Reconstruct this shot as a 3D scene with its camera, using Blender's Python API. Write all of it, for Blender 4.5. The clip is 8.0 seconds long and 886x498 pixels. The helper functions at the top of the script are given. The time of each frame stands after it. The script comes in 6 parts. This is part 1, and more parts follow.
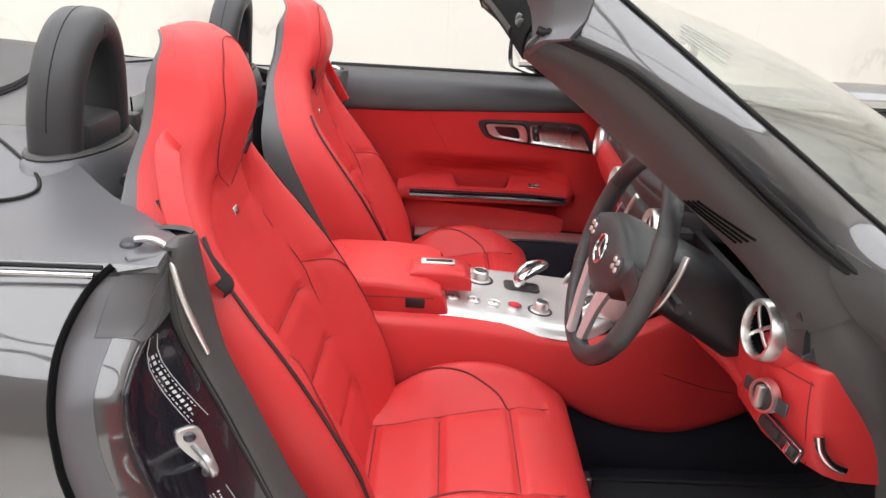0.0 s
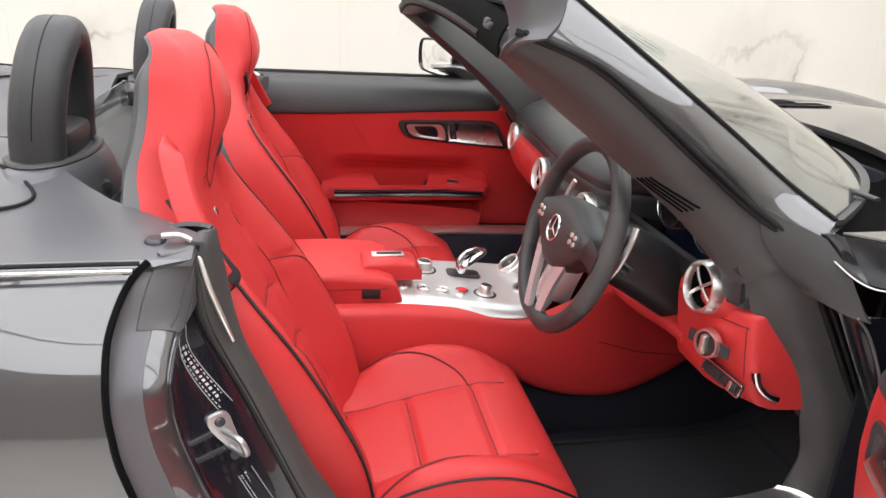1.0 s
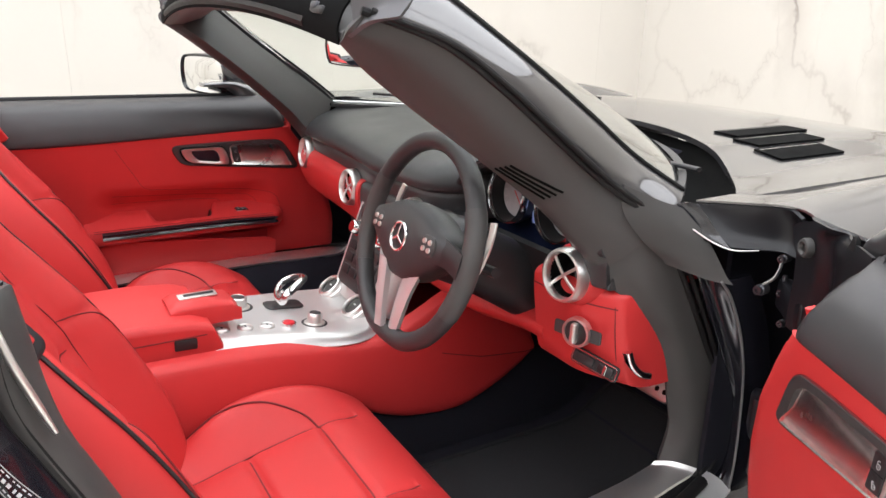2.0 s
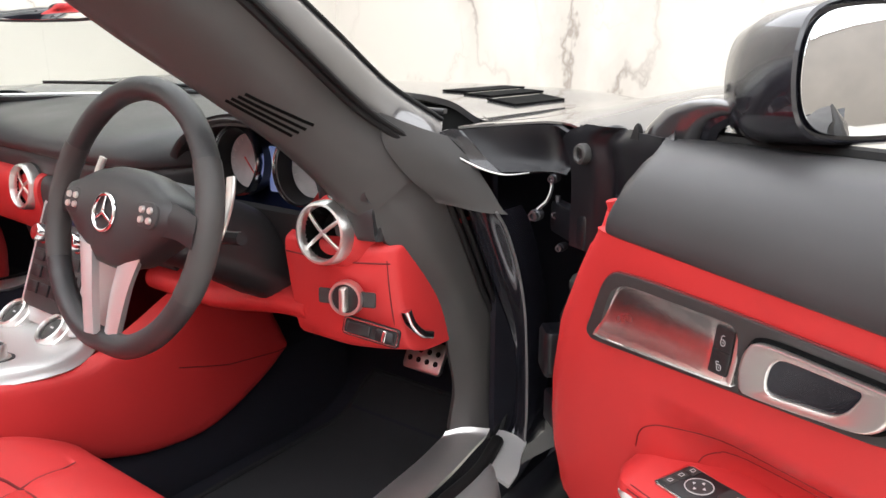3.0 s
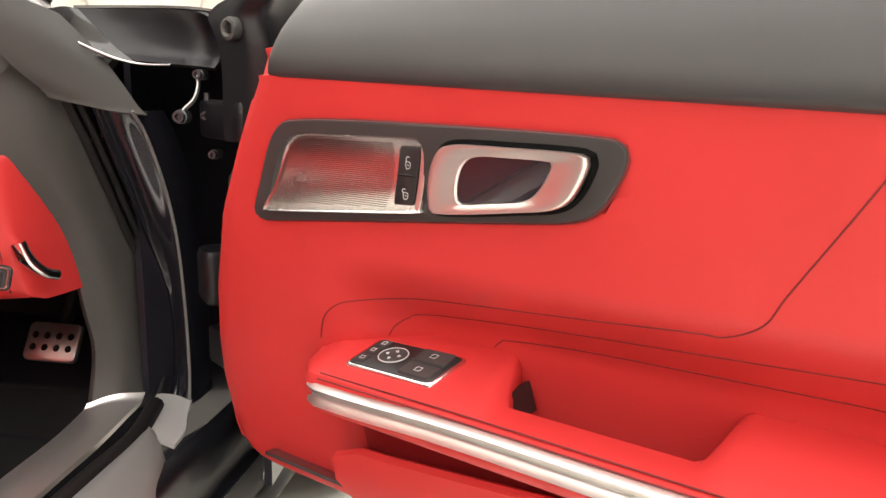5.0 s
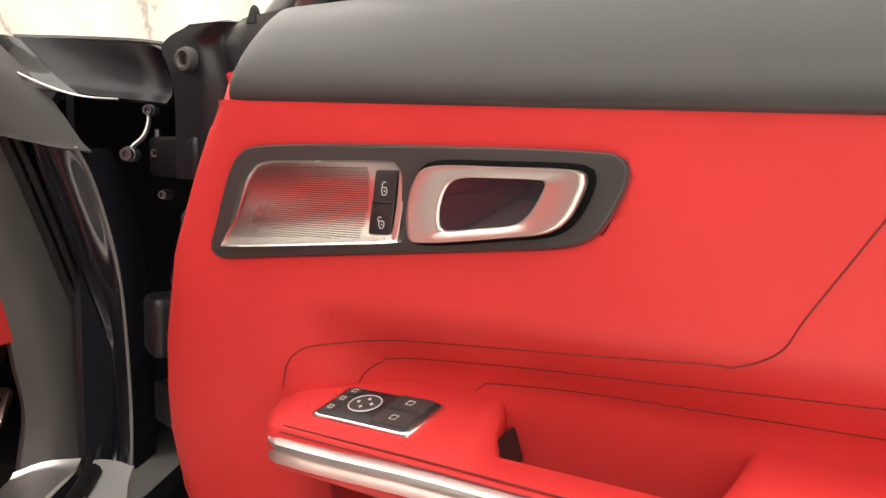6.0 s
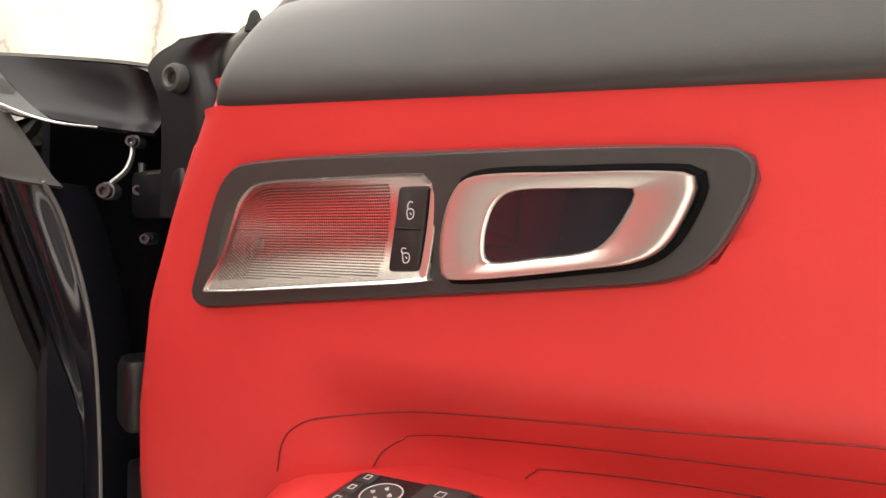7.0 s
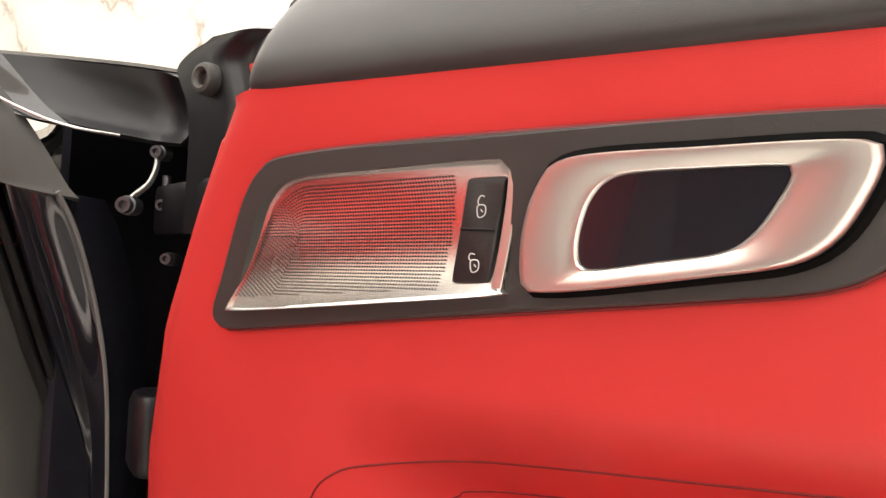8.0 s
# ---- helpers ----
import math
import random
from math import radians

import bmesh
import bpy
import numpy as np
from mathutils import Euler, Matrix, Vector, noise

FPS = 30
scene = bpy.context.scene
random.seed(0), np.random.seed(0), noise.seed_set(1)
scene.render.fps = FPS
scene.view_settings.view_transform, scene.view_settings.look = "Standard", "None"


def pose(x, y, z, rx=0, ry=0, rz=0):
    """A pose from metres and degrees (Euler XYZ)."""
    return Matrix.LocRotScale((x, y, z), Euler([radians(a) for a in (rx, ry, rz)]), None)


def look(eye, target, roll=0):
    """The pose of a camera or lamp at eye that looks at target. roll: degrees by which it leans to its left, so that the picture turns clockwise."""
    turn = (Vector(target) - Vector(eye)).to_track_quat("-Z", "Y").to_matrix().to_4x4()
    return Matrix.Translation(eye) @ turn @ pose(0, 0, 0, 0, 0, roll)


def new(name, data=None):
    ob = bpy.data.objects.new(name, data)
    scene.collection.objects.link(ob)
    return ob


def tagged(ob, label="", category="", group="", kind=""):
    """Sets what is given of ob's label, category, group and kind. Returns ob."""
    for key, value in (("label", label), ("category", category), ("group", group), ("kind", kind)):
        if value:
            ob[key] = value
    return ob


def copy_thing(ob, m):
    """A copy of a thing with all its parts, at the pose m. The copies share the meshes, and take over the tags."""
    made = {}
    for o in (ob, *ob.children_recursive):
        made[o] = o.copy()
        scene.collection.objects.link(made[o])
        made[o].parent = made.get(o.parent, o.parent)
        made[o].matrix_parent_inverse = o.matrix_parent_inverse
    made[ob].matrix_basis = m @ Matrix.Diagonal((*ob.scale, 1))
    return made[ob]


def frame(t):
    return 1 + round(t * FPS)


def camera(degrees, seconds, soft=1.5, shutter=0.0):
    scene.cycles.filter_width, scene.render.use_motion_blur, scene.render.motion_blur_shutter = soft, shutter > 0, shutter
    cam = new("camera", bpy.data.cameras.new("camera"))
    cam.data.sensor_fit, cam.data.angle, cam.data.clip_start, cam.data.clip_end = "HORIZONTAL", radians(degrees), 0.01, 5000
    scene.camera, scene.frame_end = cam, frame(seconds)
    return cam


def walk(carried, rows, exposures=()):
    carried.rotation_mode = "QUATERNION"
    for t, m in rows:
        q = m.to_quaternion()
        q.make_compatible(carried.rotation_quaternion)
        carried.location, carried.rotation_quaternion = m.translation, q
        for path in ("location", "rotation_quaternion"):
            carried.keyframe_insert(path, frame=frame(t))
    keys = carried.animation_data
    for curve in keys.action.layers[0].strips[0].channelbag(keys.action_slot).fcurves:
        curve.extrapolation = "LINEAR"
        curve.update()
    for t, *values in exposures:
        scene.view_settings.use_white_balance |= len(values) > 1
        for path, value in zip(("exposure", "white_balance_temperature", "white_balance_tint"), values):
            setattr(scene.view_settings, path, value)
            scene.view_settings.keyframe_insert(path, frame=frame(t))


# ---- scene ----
cam = camera(62.3, 8.0)
PATH = [
    (0, (0.003, -1.533, 1.288), (0.03, 0.33, 0.56), 2.8),
    (0.5, (-0.061, -1.612, 1.284), (0.109, 0.25, 0.572), 2.8),
    (1, (-0.165, -1.621, 1.285), (0.195, 0.218, 0.586), 2.8),
    (1.2, (-0.217, -1.596, 1.277), (0.25, 0.222, 0.586), 2.5),
    (2.3, (-0.26, -1.402, 1.188), (0.897, 0.124, 0.611), 0.3),
    (2.5, (-0.243, -1.37, 1.164), (1.03, 0.066, 0.598), -0.3),
    (3, (-0.209, -1.306, 1.064), (1.343, -0.162, 0.534), -0.1),
    (3.5, (-0.184, -1.272, 0.984), (1.565, -0.449, 0.473), 0.7),
    (4, (-0.171, -1.26, 0.924), (1.685, -0.703, 0.429), 1.6),
    (4.5, (-0.171, -1.266, 0.891), (1.737, -0.886, 0.429), 1.8),
    (4.7, (-0.169, -1.272, 0.886), (1.749, -0.93, 0.435), 1.6),
    (6, (-0.129, -1.241, 0.847), (1.85, -1.079, 0.605), 1.5),
    (6.5, (-0.064, -1.221, 0.83), (1.924, -1.055, 0.686), 1.4),
    (7, (-0.008, -1.213, 0.814), (1.982, -1.017, 0.767), 1.5),
    (7.5, (0.043, -1.202, 0.804), (2.028, -0.96, 0.832), 1.9),
    (8, (0.069, -1.184, 0.791), (2.047, -0.906, 0.881), 2.6),
]
walk(cam, [(t, look(eye, target, roll)) for t, eye, target, roll in PATH], [(0, 0.08, 6200, 10), (1.0, 0.08, 6200, 10), (2.5, 0.18, 6150, 10), (3.5, 0.38, 6200, 10), (4.5, 0.43, 6850, 10), (6.5, 0.37, 7050, 10), (8, 0.43, 7050, 10)])

# ---- light ----
world = bpy.data.worlds.new("room_air")
scene.world = world
world.use_nodes = True
world.node_tree.nodes["Background"].inputs["Color"].default_value = (0.99, 0.99, 1.0, 1)
world.node_tree.nodes["Background"].inputs["Strength"].default_value = 0.2


# ---- materials ----
def rgba(c):
    return (c[0], c[1], c[2], 1.0)


def material(name, color, rough=0.5, metal=0.0, vary=0.12, scale=6.0, grain=0.0, grain_scale=400.0, coat=0.0, spec=0.5, voronoi=False, rough_vary=0.1, coat_ior=1.5):
    """Principled surface with slow stains, fine grain relief and uneven gloss, in metres."""
    mat = bpy.data.materials.new(name)
    mat.use_nodes = True
    nt = mat.node_tree
    b = nt.nodes["Principled BSDF"]
    b.inputs["Roughness"].default_value = rough
    b.inputs["Metallic"].default_value = metal
    b.inputs["Coat Weight"].default_value = coat
    b.inputs["Coat Roughness"].default_value = 0.025
    b.inputs["Coat IOR"].default_value = coat_ior
    b.inputs["Specular IOR Level"].default_value = spec
    co = nt.nodes.new("ShaderNodeTexCoord")
    n1 = nt.nodes.new("ShaderNodeTexNoise")
    n1.inputs["Scale"].default_value = scale
    n1.inputs["Detail"].default_value = 4
    nt.links.new(co.outputs["Object"], n1.inputs["Vector"])
    ramp = nt.nodes.new("ShaderNodeMix")
    ramp.data_type = "RGBA"
    ramp.inputs["A"].default_value = rgba([c * (1 - vary) for c in color])
    ramp.inputs["B"].default_value = rgba([min(1.0, c * (1 + vary)) for c in color])
    nt.links.new(n1.outputs["Fac"], ramp.inputs["Factor"])
    nt.links.new(ramp.outputs["Result"], b.inputs["Base Color"])
    mr = nt.nodes.new("ShaderNodeMapRange")
    mr.inputs["To Min"].default_value = max(0.02, rough * (1 - rough_vary))
    mr.inputs["To Max"].default_value = min(1.0, rough * (1 + rough_vary))
    nt.links.new(n1.outputs["Fac"], mr.inputs["Value"])
    nt.links.new(mr.outputs["Result"], b.inputs["Roughness"])
    if grain > 0:
        if voronoi:
            g = nt.nodes.new("ShaderNodeTexVoronoi")
            g.feature = "DISTANCE_TO_EDGE"
            out = g.outputs["Distance"]
        else:
            g = nt.nodes.new("ShaderNodeTexNoise")
            g.inputs["Detail"].default_value = 3
            out = g.outputs["Fac"]
        g.inputs["Scale"].default_value = grain_scale
        nt.links.new(co.outputs["Object"], g.inputs["Vector"])
        bump = nt.nodes.new("ShaderNodeBump")
        bump.inputs["Strength"].default_value = grain
        bump.inputs["Distance"].default_value = 0.0015
        nt.links.new(out, bump.inputs["Height"])
        nt.links.new(bump.outputs["Normal"], b.inputs["Normal"])
    return mat


def brushed(name, color, rough=0.3, along=(1, 60, 60), metal=1.0):
    """Brushed metal: noise stretched along one axis drives gloss and relief."""
    mat = material(name, color, rough, metal, 0.05, 12)
    nt = mat.node_tree
    b = nt.nodes["Principled BSDF"]
    co = nt.nodes.new("ShaderNodeTexCoord")
    mp = nt.nodes.new("ShaderNodeMapping")
    mp.inputs["Scale"].default_value = along
    n = nt.nodes.new("ShaderNodeTexNoise")
    n.inputs["Scale"].default_value = 30
    bump = nt.nodes.new("ShaderNodeBump")
    bump.inputs["Strength"].default_value = 0.06
    bump.inputs["Distance"].default_value = 0.001
    nt.links.new(co.outputs["Object"], mp.inputs["Vector"])
    nt.links.new(mp.outputs["Vector"], n.inputs["Vector"])
    nt.links.new(n.outputs["Fac"], bump.inputs["Height"])
    nt.links.new(bump.outputs["Normal"], b.inputs["Normal"])
    return mat


def marble(name, base, vein, seed):
    """Cream stone: clouded ground with a few thin branching brown veins."""
    mat = material(name, base, 0.18, 0, 0.05, 0.7, coat=0.0)
    nt = mat.node_tree
    b = nt.nodes["Principled BSDF"]
    co = nt.nodes.new("ShaderNodeTexCoord")
    mp = nt.nodes.new("ShaderNodeMapping")
    mp.inputs["Location"].default_value = (seed, seed * 1.7, seed * 0.6)
    mp.inputs["Scale"].default_value = (1.0, 1.0, 0.62)
    nt.links.new(co.outputs["Object"], mp.inputs["Vector"])
    warp = nt.nodes.new("ShaderNodeTexNoise")
    warp.inputs["Scale"].default_value = 1.7
    warp.inputs["Detail"].default_value = 5
    warp.inputs["Roughness"].default_value = 0.62
    nt.links.new(mp.outputs["Vector"], warp.inputs["Vector"])
    mix = nt.nodes.new("ShaderNodeMix")
    mix.data_type = "VECTOR"
    mix.inputs["Factor"].default_value = 0.34
    nt.links.new(mp.outputs["Vector"], mix.inputs["A"])
    nt.links.new(warp.outputs["Color"], mix.inputs["B"])
    last = None
    for sc, width, strength in ((0.62, 0.010, 0.68), (0.62, 0.050, 0.26), (1.7, 0.008, 0.18), (1.7, 0.03, 0.09)):
        v = nt.nodes.new("ShaderNodeTexVoronoi")
        v.feature = "DISTANCE_TO_EDGE"
        v.inputs["Scale"].default_value = sc
        nt.links.new(mix.outputs["Result"], v.inputs["Vector"])
        mr = nt.nodes.new("ShaderNodeMapRange")
        mr.inputs["From Min"].default_value = 0.0
        mr.inputs["From Max"].default_value = width
        mr.inputs["To Min"].default_value = strength
        mr.inputs["To Max"].default_value = 0.0
        nt.links.new(v.outputs["Distance"], mr.inputs["Value"])
        fade = nt.nodes.new("ShaderNodeTexNoise")
        fade.inputs["Scale"].default_value = 1.3
        nt.links.new(mp.outputs["Vector"], fade.inputs["Vector"])
        fr = nt.nodes.new("ShaderNodeMapRange")
        fr.inputs["From Min"].default_value = 0.38
        fr.inputs["From Max"].default_value = 0.54
        nt.links.new(fade.outputs["Fac"], fr.inputs["Value"])
        mu = nt.nodes.new("ShaderNodeMath")
        mu.operation = "MULTIPLY"
        nt.links.new(mr.outputs["Result"], mu.inputs[0])
        nt.links.new(fr.outputs["Result"], mu.inputs[1])
        if last is None:
            last = mu.outputs[0]
        else:
            mx = nt.nodes.new("ShaderNodeMath")
            mx.operation = "MAXIMUM"
            nt.links.new(last, mx.inputs[0])
            nt.links.new(mu.outputs[0], mx.inputs[1])
            last = mx.outputs[0]
    old = b.inputs["Base Color"].links[0].from_socket
    cm = nt.nodes.new("ShaderNodeMix")
    cm.data_type = "RGBA"
    cm.inputs["B"].default_value = rgba(vein)
    nt.links.new(last, cm.inputs["Factor"])
    nt.links.new(old, cm.inputs["A"])
    nt.links.new(cm.outputs["Result"], b.inputs["Base Color"])
    return mat


def glass(name, tint, rough=0.0):
    mat = bpy.data.materials.new(name)
    mat.use_nodes = True
    b = mat.node_tree.nodes["Principled BSDF"]
    b.inputs["Base Color"].default_value = rgba(tint)
    b.inputs["Transmission Weight"].default_value = 1.0
    b.inputs["Roughness"].default_value = rough
    b.inputs["IOR"].default_value = 1.45
    return mat


def glowing(name, color, strength):
    mat = bpy.data.materials.new(name)
    mat.use_nodes = True
    b = mat.node_tree.nodes["Principled BSDF"]
    b.inputs["Base Color"].default_value = (0.8, 0.8, 0.8, 1)
    b.inputs["Emission Color"].default_value = rgba(color)
    b.inputs["Emission Strength"].default_value = strength
    return mat


RED = material("red_leather", (0.585, 0.037, 0.037), 0.44, 0, 0.09, 9, 0.09, 1300, voronoi=True, rough_vary=0.25, spec=0.36)
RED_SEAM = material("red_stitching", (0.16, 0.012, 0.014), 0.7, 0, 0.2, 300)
# Red leather darkened for the painted shade inside the map pocket
DARKRED = material("pocket_shade_red", (0.30, 0.012, 0.014), 0.6, 0, 0.1, 20, 0.2, 600)
BLACK_LEATHER = material("black_leather", (0.035, 0.034, 0.035), 0.44, 0, 0.15, 10, 0.10, 1400, voronoi=True, rough_vary=0.2)
GREY_TRIM = material("charcoal_trim", (0.060, 0.057, 0.055), 0.50, 0, 0.15, 14, 0.12, 900, spec=0.4)
SHELL_GREY = material("grey_shell", (0.10, 0.10, 0.10), 0.45, 0, 0.08, 10, 0.15, 700)
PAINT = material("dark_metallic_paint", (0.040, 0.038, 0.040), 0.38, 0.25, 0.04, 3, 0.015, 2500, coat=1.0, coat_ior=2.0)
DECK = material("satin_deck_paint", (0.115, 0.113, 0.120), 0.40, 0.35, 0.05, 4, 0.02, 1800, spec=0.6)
JAMB = material("black_gloss_paint", (0.012, 0.012, 0.017), 0.22, 0.0, 0.1, 8, coat=0.8, spec=0.5)
SATIN_BLACK = material("satin_black_panel", (0.006, 0.006, 0.008), 0.38, 0.0, 0.1, 9, 0.02, 300, spec=0.35, coat=0.1)
# Body paint at the hinge side, darkened to near-black to paint its shade
SHUT = material("shaded_hinge_paint", (0.018, 0.018, 0.024), 0.34, 0.0, 0.15, 9, 0.02, 300, spec=0.3, coat=0.3)
RUBBER = material("black_rubber", (0.009, 0.0085, 0.0085), 0.55, 0, 0.2, 30, 0.10, 700, spec=0.25)
FLAP = material("grey_rubber_flap", (0.052, 0.050, 0.048), 0.55, 0, 0.15, 20, 0.08, 700, spec=0.4)
# Near-black that paints the shade inside gaps, slots and recesses
VOID = material("dark_opening", (0.003, 0.003, 0.003), 0.9, 0, 0.2, 30, spec=0.1)
VINYL = material("grey_moulded_vinyl", (0.085, 0.083, 0.085), 0.36, 0, 0.1, 12, 0.08, 900)
PLASTIC = material("black_plastic", (0.018, 0.017, 0.018), 0.42, 0, 0.15, 20, 0.15, 900)
PLATE = material("anthracite_plate", (0.040, 0.038, 0.038), 0.5, 0, 0.1, 20, 0.1, 900)
CHROME = material("chrome", (0.80, 0.80, 0.80), 0.16, 1.0, 0.03, 20)
SATIN = brushed("satin_aluminium", (0.80, 0.78, 0.75), 0.38)
BRUSHED = brushed("brushed_aluminium", (0.80, 0.77, 0.75), 0.33, (2, 90, 90), 0.92)
# Light grey paints reflected light on the dark sill and its edges
SILL = material("painted_sheen_grey", (0.17, 0.167, 0.165), 0.32, 0.0, 0.06, 10, 0.03, 700)
GRILLE = brushed("satin_grille_aluminium", (0.80, 0.77, 0.74), 0.27, (60, 2, 2))
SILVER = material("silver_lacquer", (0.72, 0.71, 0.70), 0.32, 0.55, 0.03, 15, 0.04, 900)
HEADER = material("grey_header_lining", (0.13, 0.126, 0.125), 0.6, 0, 0.1, 12, 0.1, 900)
CARPET = material("dark_carpet", (0.017, 0.017, 0.028), 0.95, 0, 0.35, 60, 0.8, 1200)
MAT_CLOTH = material("charcoal_mat", (0.028, 0.028, 0.031), 0.95, 0, 0.3, 60, 0.8, 1200)
WALL = marble("cream_marble", (0.69, 0.655, 0.595), (0.17, 0.125, 0.10), 3.1)
FLOOR = marble("cream_floor_stone", (0.80, 0.77, 0.71), (0.55, 0.47, 0.40), 7.4)
TAUPE = material("taupe_plaster", (0.25, 0.225, 0.20), 0.7, 0, 0.15, 1.2, 0.2, 120)
CEIL = material("white_plaster", (0.82, 0.81, 0.79), 0.8, 0, 0.03, 2, 0.1, 150)
SCREEN = glass("windscreen_glass", (0.93, 0.97, 0.94))
MIRROR = material("mirror_silver", (0.85, 0.86, 0.86), 0.02, 1.0, 0.0, 1)
LAMP = glowing("led_panel", (0.995, 0.99, 1.0), 2.52)
REDBTN = material("red_button", (0.65, 0.02, 0.03), 0.35)
GLASS_PRINT = material("pale_print", (0.22, 0.27, 0.24), 0.6)
WHITE = material("white_print", (0.55, 0.55, 0.55), 0.6)
DIAL = material("dial_face", (0.45, 0.45, 0.46), 0.4, 0.2, 0.2, 60)
SCREEN_DARK = material("display_dark", (0.015, 0.02, 0.05), 0.15)
BLUE_GLOW = glowing("blue_display", (0.12, 0.22, 0.65), 0.25)
STRIKER = material("bare_steel", (0.55, 0.55, 0.54), 0.42, 0.9, 0.08, 40)
STEEL = material("dull_steel", (0.09, 0.09, 0.10), 0.45, 0.8, 0.15, 60)
TYRE = material("tyre_rubber", (0.018, 0.018, 0.018), 0.8, 0, 0.2, 30, 0.3, 300)
RED_GLOW = material("red_belt_latch", (0.7, 0.02, 0.02), 0.35)
BELT = material("black_webbing", (0.02, 0.02, 0.022), 0.8, 0, 0.2, 200, 0.5, 900)


# ---- building helpers ----
V3 = Vector


def spline(pts, n, closed=False):
    """Catmull-Rom through the points, n samples."""
    p = np.array([tuple(q) for q in pts], float)
    m = len(p)
    if m == 2 and not closed:
        t = np.linspace(0, 1, n)[:, None]
        return p[0] * (1 - t) + p[1] * t
    out = []
    spans = m if closed else m - 1
    for k in range(n):
        f = k * spans / (n if closed else n - 1)
        i = min(int(f), spans - 1)
        u = f - i
        if closed:
            a, b, c, d = p[(i - 1) % m], p[i % m], p[(i + 1) % m], p[(i + 2) % m]
        else:
            b, c = p[i], p[i + 1]
            a = p[i - 1] if i > 0 else 2 * b - c
            d = p[i + 2] if i + 2 < m else 2 * c - b
        out.append(0.5 * (2 * b + (c - a) * u + (2 * a - 5 * b + 4 * c - d) * u * u + (3 * b - a - 3 * c + d) * u ** 3))
    return np.array(out)


def part(name, vf, mat, parent, label="", smooth=True, sharp=40):
    """Links vertices and faces as one mesh object under a thing or a part."""
    verts, faces = vf
    me = bpy.data.meshes.new(name)
    me.from_pydata([tuple(float(c) for c in v) for v in verts], [], [tuple(int(i) for i in f) for f in faces])
    bm = bmesh.new()
    bm.from_mesh(me)
    bmesh.ops.recalc_face_normals(bm, faces=bm.faces)
    for e in bm.edges:
        e.smooth = len(e.link_faces) == 2 and e.calc_face_angle(0) < radians(sharp)
    for f in bm.faces:
        f.smooth = smooth
    bm.to_mesh(me)
    bm.free()
    me.materials.append(mat)
    ob = new(name, me)
    ob.parent = parent
    if label:
        ob["label"] = label
    return ob


def joined(*vfs):
    verts, faces = [], []
    for v, f in vfs:
        k = len(verts)
        verts += [tuple(q) for q in v]
        faces += [tuple(i + k for i in g) for g in f]
    return verts, faces


def moved(vf, m):
    return [tuple(m @ V3(v)) for v in vf[0]], vf[1]


def mirrored(vf):
    return [(v[0], -v[1], v[2]) for v in vf[0]], vf[1]


def grid(rows, nu=0, nv=0):
    """A smooth grid of points through rows of control points."""
    rows = [[tuple(p) for p in r] for r in rows]
    a = np.array([spline(r, nv or len(r)) for r in rows])
    if nu:
        a = np.array([spline(a[:, j], nu) for j in range(a.shape[1])]).transpose(1, 0, 2)
    return a


def normals(a):
    du = np.gradient(a, axis=0)
    dv = np.gradient(a, axis=1)
    n = np.cross(du, dv)
    return n / (np.linalg.norm(n, axis=2, keepdims=True) + 1e-12)


def sheet(a, th=0.004):
    """A panel of thickness th from a grid of points; the given points are one face."""
    nu, nv = a.shape[:2]
    b = a - normals(a) * th
    verts = list(a.reshape(-1, 3)) + list(b.reshape(-1, 3))
    k = nu * nv
    faces = []
    for i in range(nu - 1):
        for j in range(nv - 1):
            p, q, r, s = i * nv + j, i * nv + j + 1, (i + 1) * nv + j + 1, (i + 1) * nv + j
            faces += [(p, q, r, s), (k + s, k + r, k + q, k + p)]
    rim = [j for j in range(nv)] + [i * nv + nv - 1 for i in range(1, nu)] + [(nu - 1) * nv + j for j in range(nv - 2, -1, -1)] + [i * nv for i in range(nu - 2, 0, -1)]
    for x, y in zip(rim, rim[1:] + rim[:1]):
        faces.append((x, k + x, k + y, y))
    return verts, faces


def panel(rows, nu=0, nv=0, th=0.004):
    return sheet(grid(rows, nu, nv), th)


def loft(rings, caps=True, closed=False):
    """Skin over equal rings of points."""
    m = len(rings[0])
    verts = [tuple(p) for r in rings for p in r]
    faces = []
    n = len(rings)
    for i in range(n if closed else n - 1):
        for j in range(m):
            a, b = i * m + j, i * m + (j + 1) % m
            c, d = ((i + 1) % n) * m + (j + 1) % m, ((i + 1) % n) * m + j
            faces.append((a, b, c, d))
    if caps and not closed:
        faces += [tuple(range(m - 1, -1, -1)), tuple((n - 1) * m + j for j in range(m))]
    return verts, faces


def frames_along(p, closed, up=None):
    t = np.gradient(p, axis=0) if not closed else np.roll(p, -1, 0) - np.roll(p, 1, 0)
    t /= np.linalg.norm(t, axis=1, keepdims=True) + 1e-12
    out = []
    ref = np.array(up if up is not None else ((0, 0, 1) if abs(t[0][2]) < 0.9 else (1, 0, 0)), float)
    for k in range(len(p)):
        side = np.cross(t[k], ref)
        side /= np.linalg.norm(side) + 1e-12
        top = np.cross(side, t[k])
        if up is None:
            ref = top
        out.append((side, top))
    return out


def sweep(pts, prof, n=0, closed=False, up=None, scale=None):
    """A profile of (side, top) pairs swept along a smooth line."""
    p = spline(pts, n, closed) if n else np.array(pts, float)
    fr = frames_along(p, closed, up)
    rings = []
    for k, (s, t) in enumerate(fr):
        c = 1.0 if scale is None else scale(k / max(1, len(p) - 1))
        rings.append([p[k] + s * a * c + t * b * c for a, b in prof])
    return loft(rings, True, closed)


def circle(r, seg=10, ry=None):
    return [(r * math.cos(2 * math.pi * k / seg), (ry or r) * math.sin(2 * math.pi * k / seg)) for k in range(seg)]


